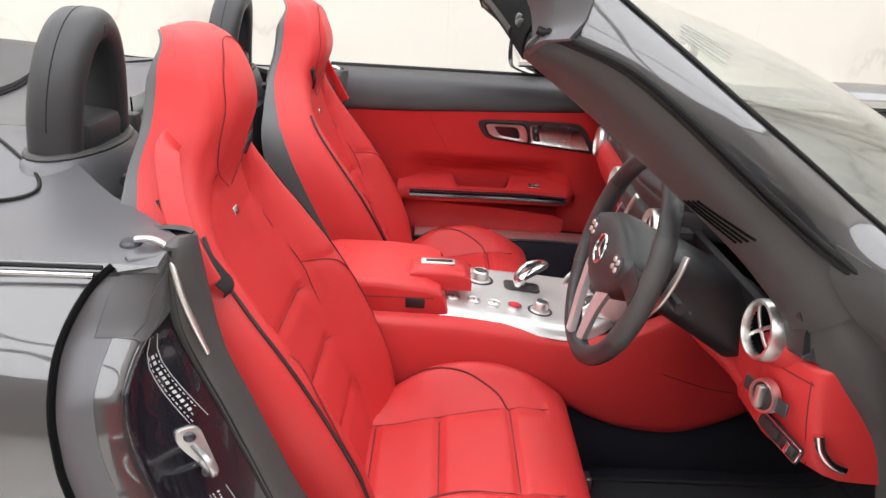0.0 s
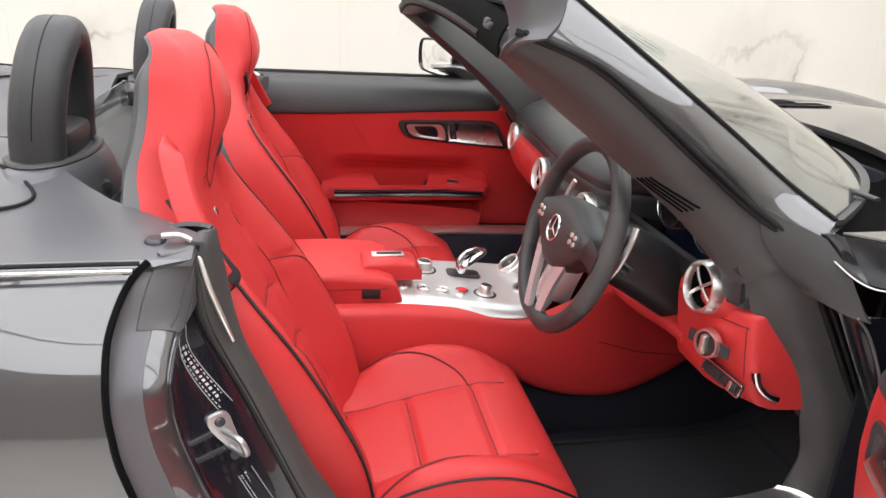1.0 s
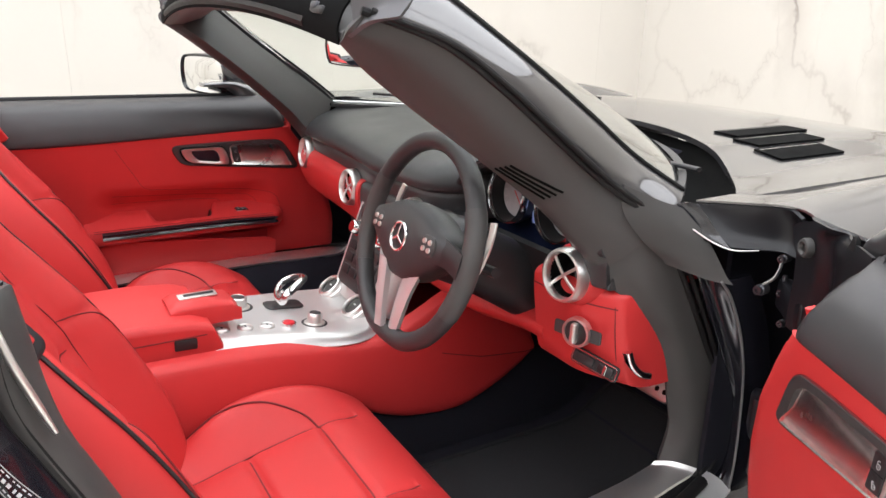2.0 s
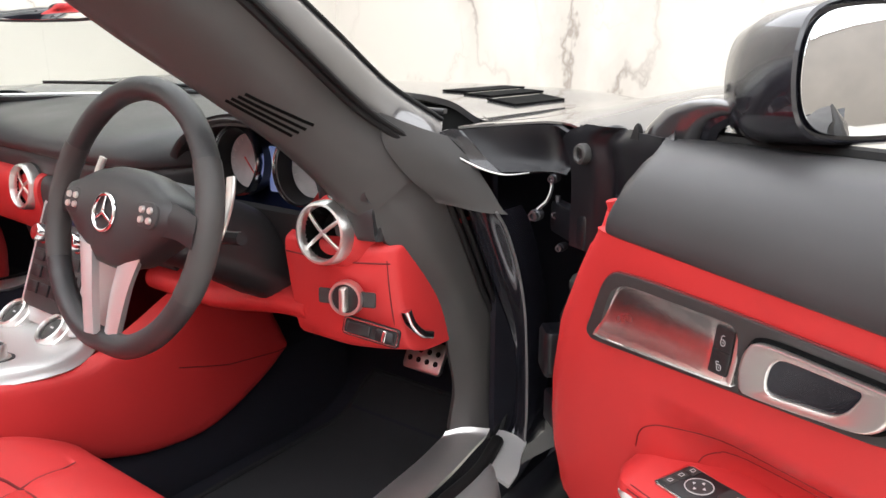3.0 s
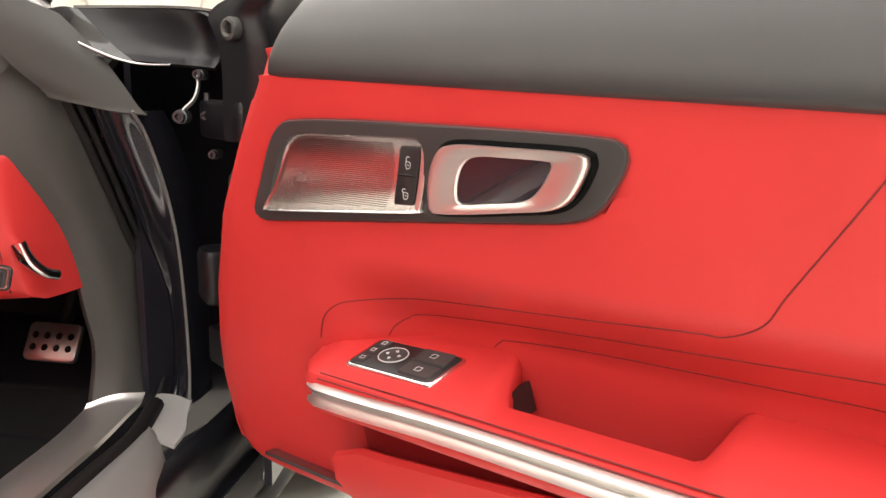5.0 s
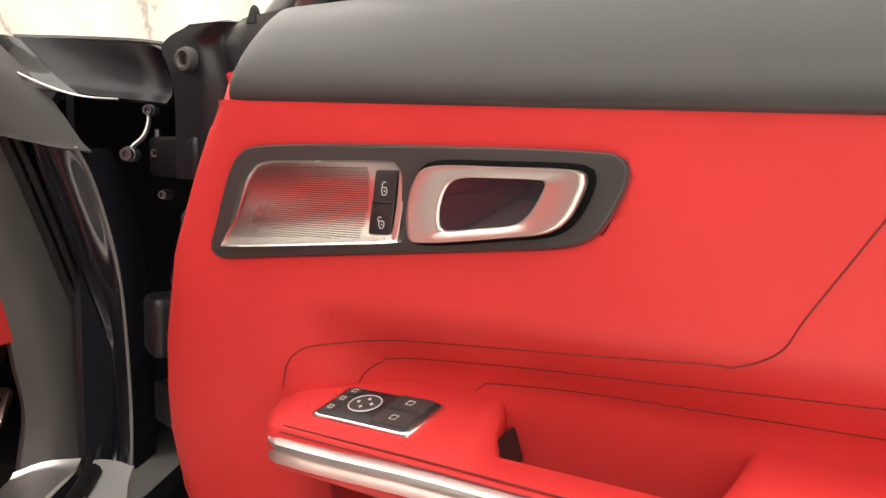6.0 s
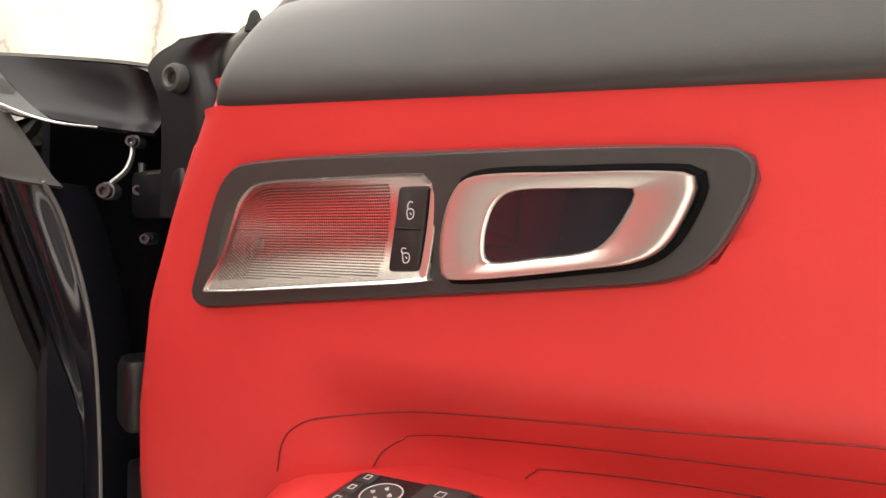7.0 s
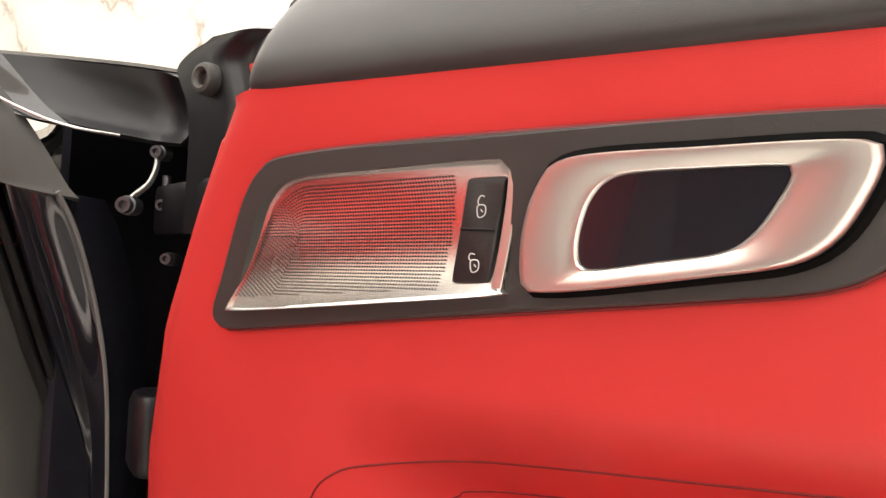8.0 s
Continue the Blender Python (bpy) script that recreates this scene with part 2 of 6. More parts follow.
def rounded(w, h, r, seg=3):
    """Rounded rectangle outline, full size w by h."""
    out = []
    for cx, cy, a0 in ((w / 2 - r, h / 2 - r, 0), (-w / 2 + r, h / 2 - r, 90), (-w / 2 + r, -h / 2 + r, 180), (w / 2 - r, -h / 2 + r, 270)):
        for k in range(seg + 1):
            a = radians(a0 + 90 * k / seg)
            out.append((cx + r * math.cos(a), cy + r * math.sin(a)))
    return out


def tube(pts, r, n=0, seg=8, closed=False):
    return sweep(pts, circle(r, seg), n, closed)


def box(c, s, r=0.006, m=None, seg=2):
    """A box with rounded edges, centre c and full size s."""
    r = min(r, min(s) * 0.49)
    rings = []
    for k in range(seg + 1):
        a = math.pi / 2 * k / seg
        rings.append((-s[2] / 2 + r - r * math.cos(a), r - r * math.sin(a)))
    rings = rings + [(-z, q) for z, q in reversed(rings)]
    loops = [[(x, y, z) for x, y in rounded(s[0] - 2 * q, s[1] - 2 * q, max(r - q, 0.0004), 3)] for z, q in rings]
    vf = loft(loops)
    m = Matrix.Translation(c) @ (m or Matrix())
    return moved(vf, m)


def turned(prof, seg=28, m=None, ring=False):
    """A body of revolution about local z from (radius, height) pairs."""
    rings = [[(r * math.cos(2 * math.pi * k / seg), r * math.sin(2 * math.pi * k / seg), h) for k in range(seg)] for r, h in prof]
    vf = loft(rings, not ring, ring)
    return moved(vf, m) if m else vf


def axes(o, ex, ey, ez):
    m = Matrix((ex, ey, ez)).transposed().to_4x4()
    m.translation = o
    return m


def slab(outline, th, m=None, bev=0.0015):
    """A plate from an outline in local xy, from z=0 up to th, with a softened upper edge."""
    o = np.array(outline, float)
    c = o.mean(0)
    d = o - c
    ln = np.linalg.norm(d, axis=1, keepdims=True)
    inner = c + d * (1 - bev / np.maximum(ln, 1e-6))
    mid = c + d * (1 - 0.35 * bev / np.maximum(ln, 1e-6))
    vf = loft([[(*p, 0.0) for p in o], [(*p, th - bev) for p in o], [(*p, th - 0.35 * bev) for p in mid], [(*p, th) for p in inner]])
    return moved(vf, m) if m else vf


def hoop_plate(outer, inner, th, m=None, dip=0.0):
    """A plate with a hole: rings of equal count, from inner back to outer back round the front."""
    o, i = np.array(outer, float), np.array(inner, float)
    e = o - i
    prof = ((0.0, 0.0), (0.0, 0.70), (0.02, 0.86), (0.07, 0.97), (0.14, 1.0), (0.45, 0.985), (0.80, 0.93), (0.90, 0.88), (0.95, 0.90), (0.985, 0.84), (1.0, 0.70))
    rings = [[(*p, th * h - dip * k) for p in o - e * k] for k, h in prof] + [[(*p, th * 0.2) for p in i]]
    vf = loft(rings, caps=False)
    return moved(vf, m) if m else vf


def pierced(outer, holes, th):
    """A flat plate of height th in local xy with holes through it, and a softened outer edge."""
    bm = bmesh.new()
    edges = []
    o = np.array(outer, float)
    c = o.mean(0)
    inner = o - (o - c) / np.linalg.norm(o - c, axis=1, keepdims=True) * 0.0022
    for loop in [inner] + list(holes):
        vs = [bm.verts.new((p[0], p[1], th)) for p in loop]
        edges += [bm.edges.new((a, b)) for a, b in zip(vs, vs[1:] + vs[:1])]
    bmesh.ops.triangle_fill(bm, use_beauty=True, edges=edges)
    bm.verts.index_update()
    top = ([tuple(v.co) for v in bm.verts], [tuple(v.index for v in f.verts) for f in bm.faces])
    bm.free()
    rim = loft([[(*p, 0.0) for p in o], [(*p, th * 0.6) for p in o], [(*(p * 0.65 + q * 0.35), th * 0.9) for p, q in zip(o, inner)], [(*p, th) for p in inner]], caps=False)
    walls = [loft([[(*p, th) for p in h], [(*p, th - 0.012) for p in h]], caps=False) for h in holes]
    return joined(top, rim, *walls)


def resampled(outline, n):
    """n points at even spacing along a closed outline."""
    p = np.array(list(outline) + [outline[0]], float)
    d = np.concatenate([[0], np.cumsum(np.linalg.norm(np.diff(p, axis=0), axis=1))])
    t = np.linspace(0, d[-1], n, endpoint=False)
    return np.stack([np.interp(t, d, p[:, k]) for k in range(p.shape[1])], 1)


def smooth_outline(pts, n=48):
    return spline(pts, n, True)


def lerp(a, b, t):
    return a + (b - a) * t


def step(a, b, x):
    t = min(1, max(0, (x - a) / (b - a)))
    return t * t * (3 - 2 * t)


# ---- the room ----
def structure(name, vf, mat, label, category):
    return tagged(part(name, vf, mat, None, smooth=False), label, category, kind="structure")


X0, X1, Y0, Y1, H = -5.0, 3.9, -5.5, 2.7, 3.4
structure("floor", box(((X0 + X1) / 2, (Y0 + Y1) / 2, -0.05), (X1 - X0 + 0.6, Y1 - Y0 + 0.6, 0.1), 0.002), FLOOR, "polished cream stone floor under the car", "floor")
structure("ceiling", box(((X0 + X1) / 2, (Y0 + Y1) / 2, H + 0.05), (X1 - X0 + 0.6, Y1 - Y0 + 0.6, 0.1), 0.002), CEIL, "plain white plaster ceiling", "ceiling")
wall_left = structure("wall_north", box(((X0 + X1) / 2, Y1 + 0.13, H / 2), (X1 - X0 + 0.5, 0.2, H), 0.002), TAUPE, "wall faced with cream marble slabs", "wall")
wall_front = structure("wall_east", box((X1 + 0.13, (Y0 + Y1) / 2, H / 2), (0.2, Y1 - Y0, H), 0.002), TAUPE, "wall faced with cream marble slabs", "wall")
structure("wall_south", box(((X0 + X1) / 2, Y0 - 0.1, H / 2), (X1 - X0 + 0.5, 0.2, H), 0.002), TAUPE, "plain taupe plaster wall", "wall")
structure("wall_west", box((X0 - 0.1, (Y0 + Y1) / 2, H / 2), (0.2, Y1 - Y0, H), 0.002), WALL, "polished cream marble wall", "wall")
for k in range(7):
    xa = 0.03 + (k - 3) * 1.72
    xa, xb = max(xa, X0), min(xa + 1.72, X1 + 0.02)
    if xb > xa + 0.1:
        part("marble_slab", box(((xa + xb) / 2, Y1 + 0.015, H / 2), (xb - xa - 0.0004, 0.03, H - 0.02), 0.0003), WALL, wall_left, smooth=False)
for k in range(6):
    ya = Y1 + 0.012 - k * 1.42
    yb = max(ya - 1.42, Y0)
    part("marble_slab", box((X1 + 0.015, (ya + yb) / 2, H / 2), (0.03, ya - yb - 0.0004, H - 0.02), 0.0003), WALL, wall_front, smooth=False)
light = None
for k in range(3):
    for j in range(3):
        m = pose(-3.5 + k * 2.94, -4.13 + j * 2.73, H - 0.03)
        if light is None:
            light = tagged(new("ceiling_light"), "white flush LED ceiling panel, switched on", "ceiling light", "ceiling light panels")
            part("frame", loft([[(x, y, z) for x, y in rounded(w, w * 0.93, 0.02)] for w, z in ((2.92, 0.0), (2.92, 0.028), (2.86, 0.028))]), CEIL, light)
            part("diffuser", box((0, 0, -0.004), (2.84, 2.64, 0.01), 0.003), LAMP, light)
            light.matrix_basis = m
        else:
            copy_thing(light, m)

# ---- the car: x ahead, y to its left, z up ----
car = tagged(new("convertible_car"), "dark metallic two-seat convertible with red leather interior, one door open", "car")


def both(name, vf, mat, parent=None, label=""):
    a = part(name, vf, mat, parent or car, label)
    b = part(name, mirrored(vf), mat, parent or car, label)
    return a, b


# Rear deck and quarter panels
def fall(x):
    return 0.05 * max(0, -x - 1.2) ** 1.5 - 0.022 * step(-0.85, -1.25, x)


def deck_z(x, y):
    hump = 0.052 * math.exp(-((abs(y) - 0.42) / 0.15) ** 2) * step(-0.36, -0.54, x)
    return 0.968 + hump - fall(x)


def deck_edge(x):
    """Half width of the seat opening in the rear deck."""
    return float(np.interp(x, (-0.64, -0.56, -0.47, -0.40, -0.35, -0.30), (0.36, 0.47, 0.555, 0.61, 0.655, 0.715)))


EDGE = spline(list(zip((0.26, 0.45, 0.60, 0.70, 0.767, 0.80, 0.83, 0.885, 0.911, 0.937, 0.952, 0.971), (-0.20, -0.275, -0.325, -0.354, -0.374, -0.380, -0.384, -0.385, -0.381, -0.371, -0.360, -0.338))), 120)
SKIN = ((0.26, 0.48, 0.62, 0.72, 0.767, 0.798, 0.827, 0.856, 0.885, 0.911, 0.937, 0.952, 0.971), (0.82, 0.915, 0.918, 0.915, 0.910, 0.904, 0.897, 0.887, 0.869, 0.846, 0.820, 0.800, 0.787))
RIB = ((0.28, 0.45, 0.60, 0.728, 0.765, 0.80, 0.833, 0.854, 0.875, 0.89, 0.91, 0.97), (-0.165, -0.225, -0.270, -0.309, -0.320, -0.326, -0.328, -0.327, -0.322, -0.315, -0.310, -0.306), (0.845, 0.855, 0.857, 0.857, 0.856, 0.854, 0.846, 0.826, 0.800, 0.774, 0.762, 0.752))
LINE = spline(list(zip((0.26, 0.50, 0.61, 0.70, 0.78, 0.87, 0.93, 0.97), (-0.08, -0.155, -0.195, -0.230, -0.262, -0.302, -0.306, -0.302))), 80)


def edge_x(z):
    """Where the wing ends at the door gap."""
    return float(np.interp(z, EDGE[:, 0], EDGE[:, 1]))


BOOT = material("dark_satin_paint", (0.050, 0.048, 0.048), 0.5, 0.0, 0.06, 3, 0.02, 1500)
rows = [[(x, y, deck_z(x, y)) for y in np.linspace(-0.37, 0.37, 13)] for x in np.linspace(-1.9, -0.63, 16)]
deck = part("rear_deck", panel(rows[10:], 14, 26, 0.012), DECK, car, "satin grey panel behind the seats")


def boot_front(y):
    return -0.962 - 0.12 * (abs(y) / 0.8) ** 2


def boot_z(x, y):
    k = max(0.0, min(1.0, (abs(y) - 0.36) / 0.44))
    return lerp(deck_z(x, y), 0.962 - fall(x), k ** 3) + 0.006


boot = [[(lerp(boot_front(y), -2.0, v), y, boot_z(lerp(boot_front(y), -2.0, v), y)) for y in np.linspace(-0.80, 0.80, 21)] for v in np.linspace(0, 1, 9)]
part("boot_lid", panel(boot, 18, 40, 0.010), BOOT, deck, "dark satin boot lid")
part("shut_line", tube([(x + 0.003, y, z - 0.003) for x, y, z in boot[0]], 0.005, 40, 6), RUBBER, deck)
edge_rows = [(0.800, 0.952), (0.820, 0.937), (0.846, 0.911), (0.869, 0.885), (0.887, 0.856), (0.904, 0.798), (0.915, 0.72), (0.918, 0.62), (0.915, 0.48), (0.88, 0.34), (0.82, 0.26)]


wing_rows = [(0.800, 0.952), (0.846, 0.945), (0.862, 0.930), (0.868, 0.905), (0.874, 0.860), (0.886, 0.798), (0.900, 0.72), (0.906, 0.62), (0.905, 0.48), (0.87, 0.34), (0.82, 0.26)]


def quarter(sign):
    rows = []
    for t in np.linspace(0, 1, 20):
        xt = lerp(-2.0, -0.300, t ** 0.75)
        row = []
        for k in range(7):
            y = lerp(deck_edge(xt), 0.788, k / 6) + 0.03 * step(-0.4, -1.0, xt) * k / 6
            row.append((xt, sign * y, lerp(deck_z(xt, y), 0.962 - fall(xt), (k / 6) ** 3)))
        flare = step(0.70, 1.0, t)
        for (y0, z0), (y1, z1) in zip(wing_rows, edge_rows):
            y, z = lerp(y0, y1, flare), lerp(z0, z1, flare)
            x = lerp(-2.0, edge_x(z), t ** 0.75)
            row.append((x, sign * (y + 0.04 * step(-0.4, -1.0, x)), z - fall(x)))
        rows.append(row)
    return [[r[:7] for r in rows], [r[6:] for r in rows]]


for sign in (-1, 1):
    top, side = quarter(sign)
    q = part("rear_quarter_panel", panel(side, 40, 60, 0.010 * sign), PAINT, car, "dark metallic rear wing")
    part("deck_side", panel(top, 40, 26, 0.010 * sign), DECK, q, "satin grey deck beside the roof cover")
    part("waist_strip", tube([(x, sign * (0.812 + 0.034 * step(-0.4, -1.0, x)), 0.957 - fall(x)) for x in np.linspace(-1.6, -0.36, 10)], 0.0034, 20), CHROME, q, "thin chrome waist strip")
    part("shut_line", tube([(x, sign * (0.800 + 0.034 * step(-0.4, -1.0, x)), 0.9625 - fall(x)) for x in np.linspace(-1.6, -0.355, 10)], 0.0028, 20, 6), RUBBER, q)
    part("shut_line", tube([(x, sign * y, deck_z(x, y) + 0.0008) for x, y in ((-0.97, 0.30), (-0.80, 0.37), (-0.68, 0.44), (-0.58, 0.525), (-0.535, 0.575), (-0.53, 0.61), (-0.57, 0.635), (-0.68, 0.65), (-0.95, 0.66))], 0.0028, 40, 6), RUBBER, q)
    part("panel_screw", turned([(0.0, 0.004), (0.010, 0.004), (0.0115, 0.002), (0.013, 0.0), (0.013, -0.004)], 18, pose(-0.348, sign * 0.738, 0.968)), STEEL, q)

# Door shut faces: painted outer band, black inner face, grey lining


def lining_x(z):
    return float(np.interp(z, LINE[:, 0], LINE[:, 1]))


def rib_at(z):
    """The raised rib between the painted edge of the door opening and its black recess."""
    return float(np.interp(z, RIB[0], RIB[1])), float(np.interp(z, RIB[0], RIB[2]))


def skin_y(z):
    return float(np.interp(z, SKIN[0], SKIN[1]))


def recess_at(t, z, out=0.0):
    """A point of the black recess, t across it from the rib to the lining."""
    (kx, ky), lx = rib_at(z), lining_x(z)
    deep = 0.017 * math.sin(math.pi * min(1.0, max(0.0, t))) ** 0.55 * step(0.90, 0.85, z)
    return V3((lerp(kx, lx, t) - deep + out, -lerp(ky, 0.742, t), z))


def band_at(f, z, out=0.0):
    """A point of the painted band, f across it from the wing's edge to the rib; past 1 on towards the lining."""
    (kx, ky), e, y = rib_at(z), edge_x(z), skin_y(z)
    if f > 1:
        return (lerp(kx, lining_x(z), f - 1) + out, lerp(ky, 0.744, f - 1) + out, z)
    hollow = 0.010 * math.sin(math.pi * min(1.0, f * 1.8)) if f < 0.555 else -0.006 * math.sin(math.pi * (f - 0.555) / 0.445)
    return (lerp(e, kx, f) - hollow + out, lerp(y, ky, f) + out, z)


for sign in (-1, 1):
    rows, rows2 = [], []
    for z in np.concatenate([np.linspace(0.28, 0.70, 9), np.linspace(0.72, 0.962, 16)]):
        rows.append([(x, sign * y, zz) for x, y, zz in [band_at(f, z) for f in (0, 0.05, 0.14, 0.28, 0.42, 0.52, 0.57, 0.68, 0.82, 0.94)] + [band_at(1, z, 0.004)]])
        rows2.append([(q.x, -sign * q.y, q.z) for q in [recess_at(t, z, 0.004 if t == 0 else 0.0) for t in (0, 0.03, 0.08, 0.18, 0.35, 0.55, 0.75, 0.9, 1.0)]])
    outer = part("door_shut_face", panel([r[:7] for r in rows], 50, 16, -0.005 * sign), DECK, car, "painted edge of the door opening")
    part("shut_face_inner", panel([r[6:] for r in rows], 50, 12, -0.005 * sign), PAINT, outer, "glossy inner step of the painted edge")
    part("door_shut_recess", panel(rows2, 50, 24, -0.005 * sign), JAMB, car, "black door opening with its striker")
    # black tube paints the shaded gap at the wing's folded edge
    part("gap_shade", tube([(r[0][0] + 0.002, r[0][1], r[0][2]) for r in rows], 0.0044, 50, 8), VOID, outer)
    part("shut_rib", tube([(r[-1][0], r[-1][1], r[-1][2]) for r in rows if r[-1][2] < 0.89], 0.0026, 50, 7), JAMB, outer, "raised black rib")
    lin = []
    for z in np.linspace(0.40, 0.968, 12):
        a = lining_x(z)
        b = float(np.interp(z, (0.40, 0.50, 0.61, 0.745, 0.83, 0.97), (-0.045, -0.110, -0.173, -0.228, -0.264, -0.284)))
        lin.append([(a, sign * 0.746, z), (lerp(a, b, 0.3), sign * 0.752, z), (lerp(a, b, 0.75), sign * 0.742, z), (b, sign * 0.715, z), (b - 0.03, sign * 0.68, z - 0.01), (b - 0.09, sign * 0.665, z - 0.02)])
    top = lin[-1]
    lin.append([(lerp(p[0], top[3][0], 0.6), lerp(p[1], top[3][1], 0.6), 0.9715) for p in top])
    li = part("side_lining", panel(lin, 26, 18, -0.006 * sign), GREY_TRIM, car, "charcoal lining beside the seat")
    for f, r in ((0, 0.006), (1, 0.004)):
        part("lining_seal", tube([(p[f][0], p[f][1] + sign * 0.002, p[f][2]) for p in lin[:-1]], r, 36, 7), RUBBER, li, "black rubber edge of the lining")
    part("trim_edge", sweep([(-0.338, sign * 0.746, 0.9765), (-0.320, sign * 0.746, 0.977), (-0.305, sign * 0.745, 0.968), (-0.297, sign * 0.753, 0.950), (-0.287, sign * 0.760, 0.915), (-0.275, sign * 0.761, 0.878), (-0.262, sign * 0.758, 0.838)], rounded(0.007, 0.013, 0.003), 30, up=(0.3, sign * 1.0, 0.2), scale=lambda k: 1.0 - 0.4 * max(0.0, k - 0.85) / 0.15), SATIN, li, "bright trim edge")
    cover = []
    for v, back in ((0.0, 0.006), (0.03, 0.001), (0.12, 0.0), (0.35, 0.0), (0.6, 0.0), (0.85, 0.0), (1.0, 0.0)):
        row = []
        for f in (0.40, 0.55, 0.75, 0.95, 1.2, 1.5, 1.75, 1.97):
            z = lerp(0.967, 0.877 + 0.020 * max(0.0, f - 0.95) + 0.030 * max(0.0, 0.95 - f), v)
            x, y, z = band_at(f, min(z, 0.962), 0.006 - back)
            row.append((x, sign * y, z + (0.005 if v == 0 else 0.003 * (v < 0.1))))
        cover.append(row)
    cg = grid(cover, 26, 24)
    cc = part("corner_cover", sheet(cg, -0.005 * sign), VINYL, car, "grey moulded vinyl cover at the top of the door opening")
    for c0, c1 in ((13, 5), (17, 10)):
        fold = [cg[r][int(round(lerp(c0, c1, (r - 4) / 20) + 1.5 * math.sin(r / 3.2)))] + np.array((0.0006, sign * 0.0006, 0)) for r in range(4, 25, 4)]
        part("moulded_fold", tube(fold, 0.0011, 24, 6), GREY_TRIM, cc)
part("quarter_trim", panel([[(-0.330 - 0.02 * (z - 0.84), 0.728, z), (-0.305, 0.720, z), (-0.285 - 0.1 * (z - 0.84), 0.728, z)] for z in (0.83, 0.87, 0.92, 0.962)], 8, 8, 0.006), SATIN, car, "bright trim at the rear of the door opening")
part("rear_bulkhead", panel([[(-0.47 - 0.06 * (z < 0.6), y, z) for y in np.linspace(-0.72, 0.72, 9)] for z in (0.28, 0.5, 0.7, 0.88, 0.93)], 10, 18, 0.02), CARPET, car, "dark trimmed bulkhead behind the seats")
part("rear_shelf", panel([[(x, y, z) for y in np.linspace(-0.54, 0.54, 9)] for x, z in ((-0.47, 0.925), (-0.52, 0.955), (-0.58, 0.962), (-0.64, 0.962))], 8, 20, 0.01), BLACK_LEATHER, car, "black leather shelf behind the seats")
part("wind_deflector", panel([[(-0.57, y, z) for y in np.linspace(-0.17, 0.17, 5)] for z in (0.965, 1.0, 1.03)], 6, 10, 0.004), SCREEN, car, "clear wind deflector between the hoops")
rim = [(-0.500, 0.500), (-0.528, 0.432), (-0.570, 0.315), (-0.600, 0.200), (-0.611, 0.09), (-0.612, 0.0), (-0.611, -0.09), (-0.600, -0.200), (-0.570, -0.315), (-0.528, -0.432), (-0.500, -0.500)]
part("opening_rim", tube([(x, y, 0.972) for x, y in rim], 0.010, 60, 10), BLACK_LEATHER, car, "black leather rolled edge behind the seats")
part("opening_rim", tube([(x + 0.034, y * 0.93, 0.958) for x, y in rim], 0.008, 60, 10), BLACK_LEATHER, car)
for y in (-0.19, 0.19):
    part("deflector_clip", box((-0.56, y, 0.985), (0.022, 0.03, 0.04), 0.005), PLASTIC, car)


def roll_hoop(cy):
    """Padded black leather arch on a collar."""
    HX = -0.538
    pts, turn = [], 0.0
    for k in range(29):
        a = math.pi * k / 28
        v = -0.072 * math.cos(a) * (1.0 + 0.14 * (1 - math.sin(a)))
        f = -0.010 + 0.024 * math.sin(a)
        z = 0.990 + 0.190 * math.sin(a) ** 0.62
        pts.append((HX + f * math.cos(turn) + v * math.sin(turn), cy + v * math.cos(turn) - f * math.sin(turn), z))
    n = V3((math.cos(turn), -math.sin(turn), 0))
    hoop = part("roll_hoop", sweep(pts, rounded(0.050, 0.074, 0.022, 4), 40, up=tuple(n)), BLACK_LEATHER, car, "black leather padded roll hoop")
    part("hoop_collar", sweep([(HX - 0.010 + 0.055 * math.cos(t), cy + 0.120 * math.sin(t), 1.006) for t in np.linspace(0, 2 * math.pi, 30, endpoint=False)], circle(0.008, 8, 0.005), 0, True), GREY_TRIM, hoop)
    base = [(0.062 * math.cos(t), 0.132 * math.sin(t)) for t in np.linspace(0, 2 * math.pi, 40, endpoint=False)]
    part("hoop_base", loft([[(HX - 0.010 + x * k, cy + y * k, z) for x, y in base] for k, z in ((1.35, 0.940), (1.18, 0.978), (1.07, 0.996), (1.0, 1.003), (0.9, 1.004))]), DECK, hoop, "dark painted fairing under the hoop")
    part("hoop_filler", box((HX - 0.006, cy, 1.018), (0.068, 0.13, 0.062), 0.014, pose(0, 0, 0, 0, 8, 0)), BLACK_LEATHER, hoop)
    ring = []
    for q0, q, q1 in zip(pts, pts[1:], pts[2:]):
        along = V3((0, q1[1] - q0[1], q1[2] - q0[2])).normalized()
        ring.append((q[0], q[1] - along.z * 0.0250, q[2] + along.y * 0.0250))
    part("stitching", tube(ring, 0.0009, 40, 5), RUBBER, hoop)
    part("stitching", sweep([(pts[12][0] + 0.0372 * math.cos(t), pts[12][1] + 0.004 + 0.024 * math.sin(t) * 0.3, pts[12][2] + 0.0255 * math.sin(t)) for t in np.linspace(-1.2, 1.2, 9)], circle(0.0010, 5), 16), RUBBER, hoop)
    return hoop


roll_hoop(-0.415)
roll_hoop(0.415)


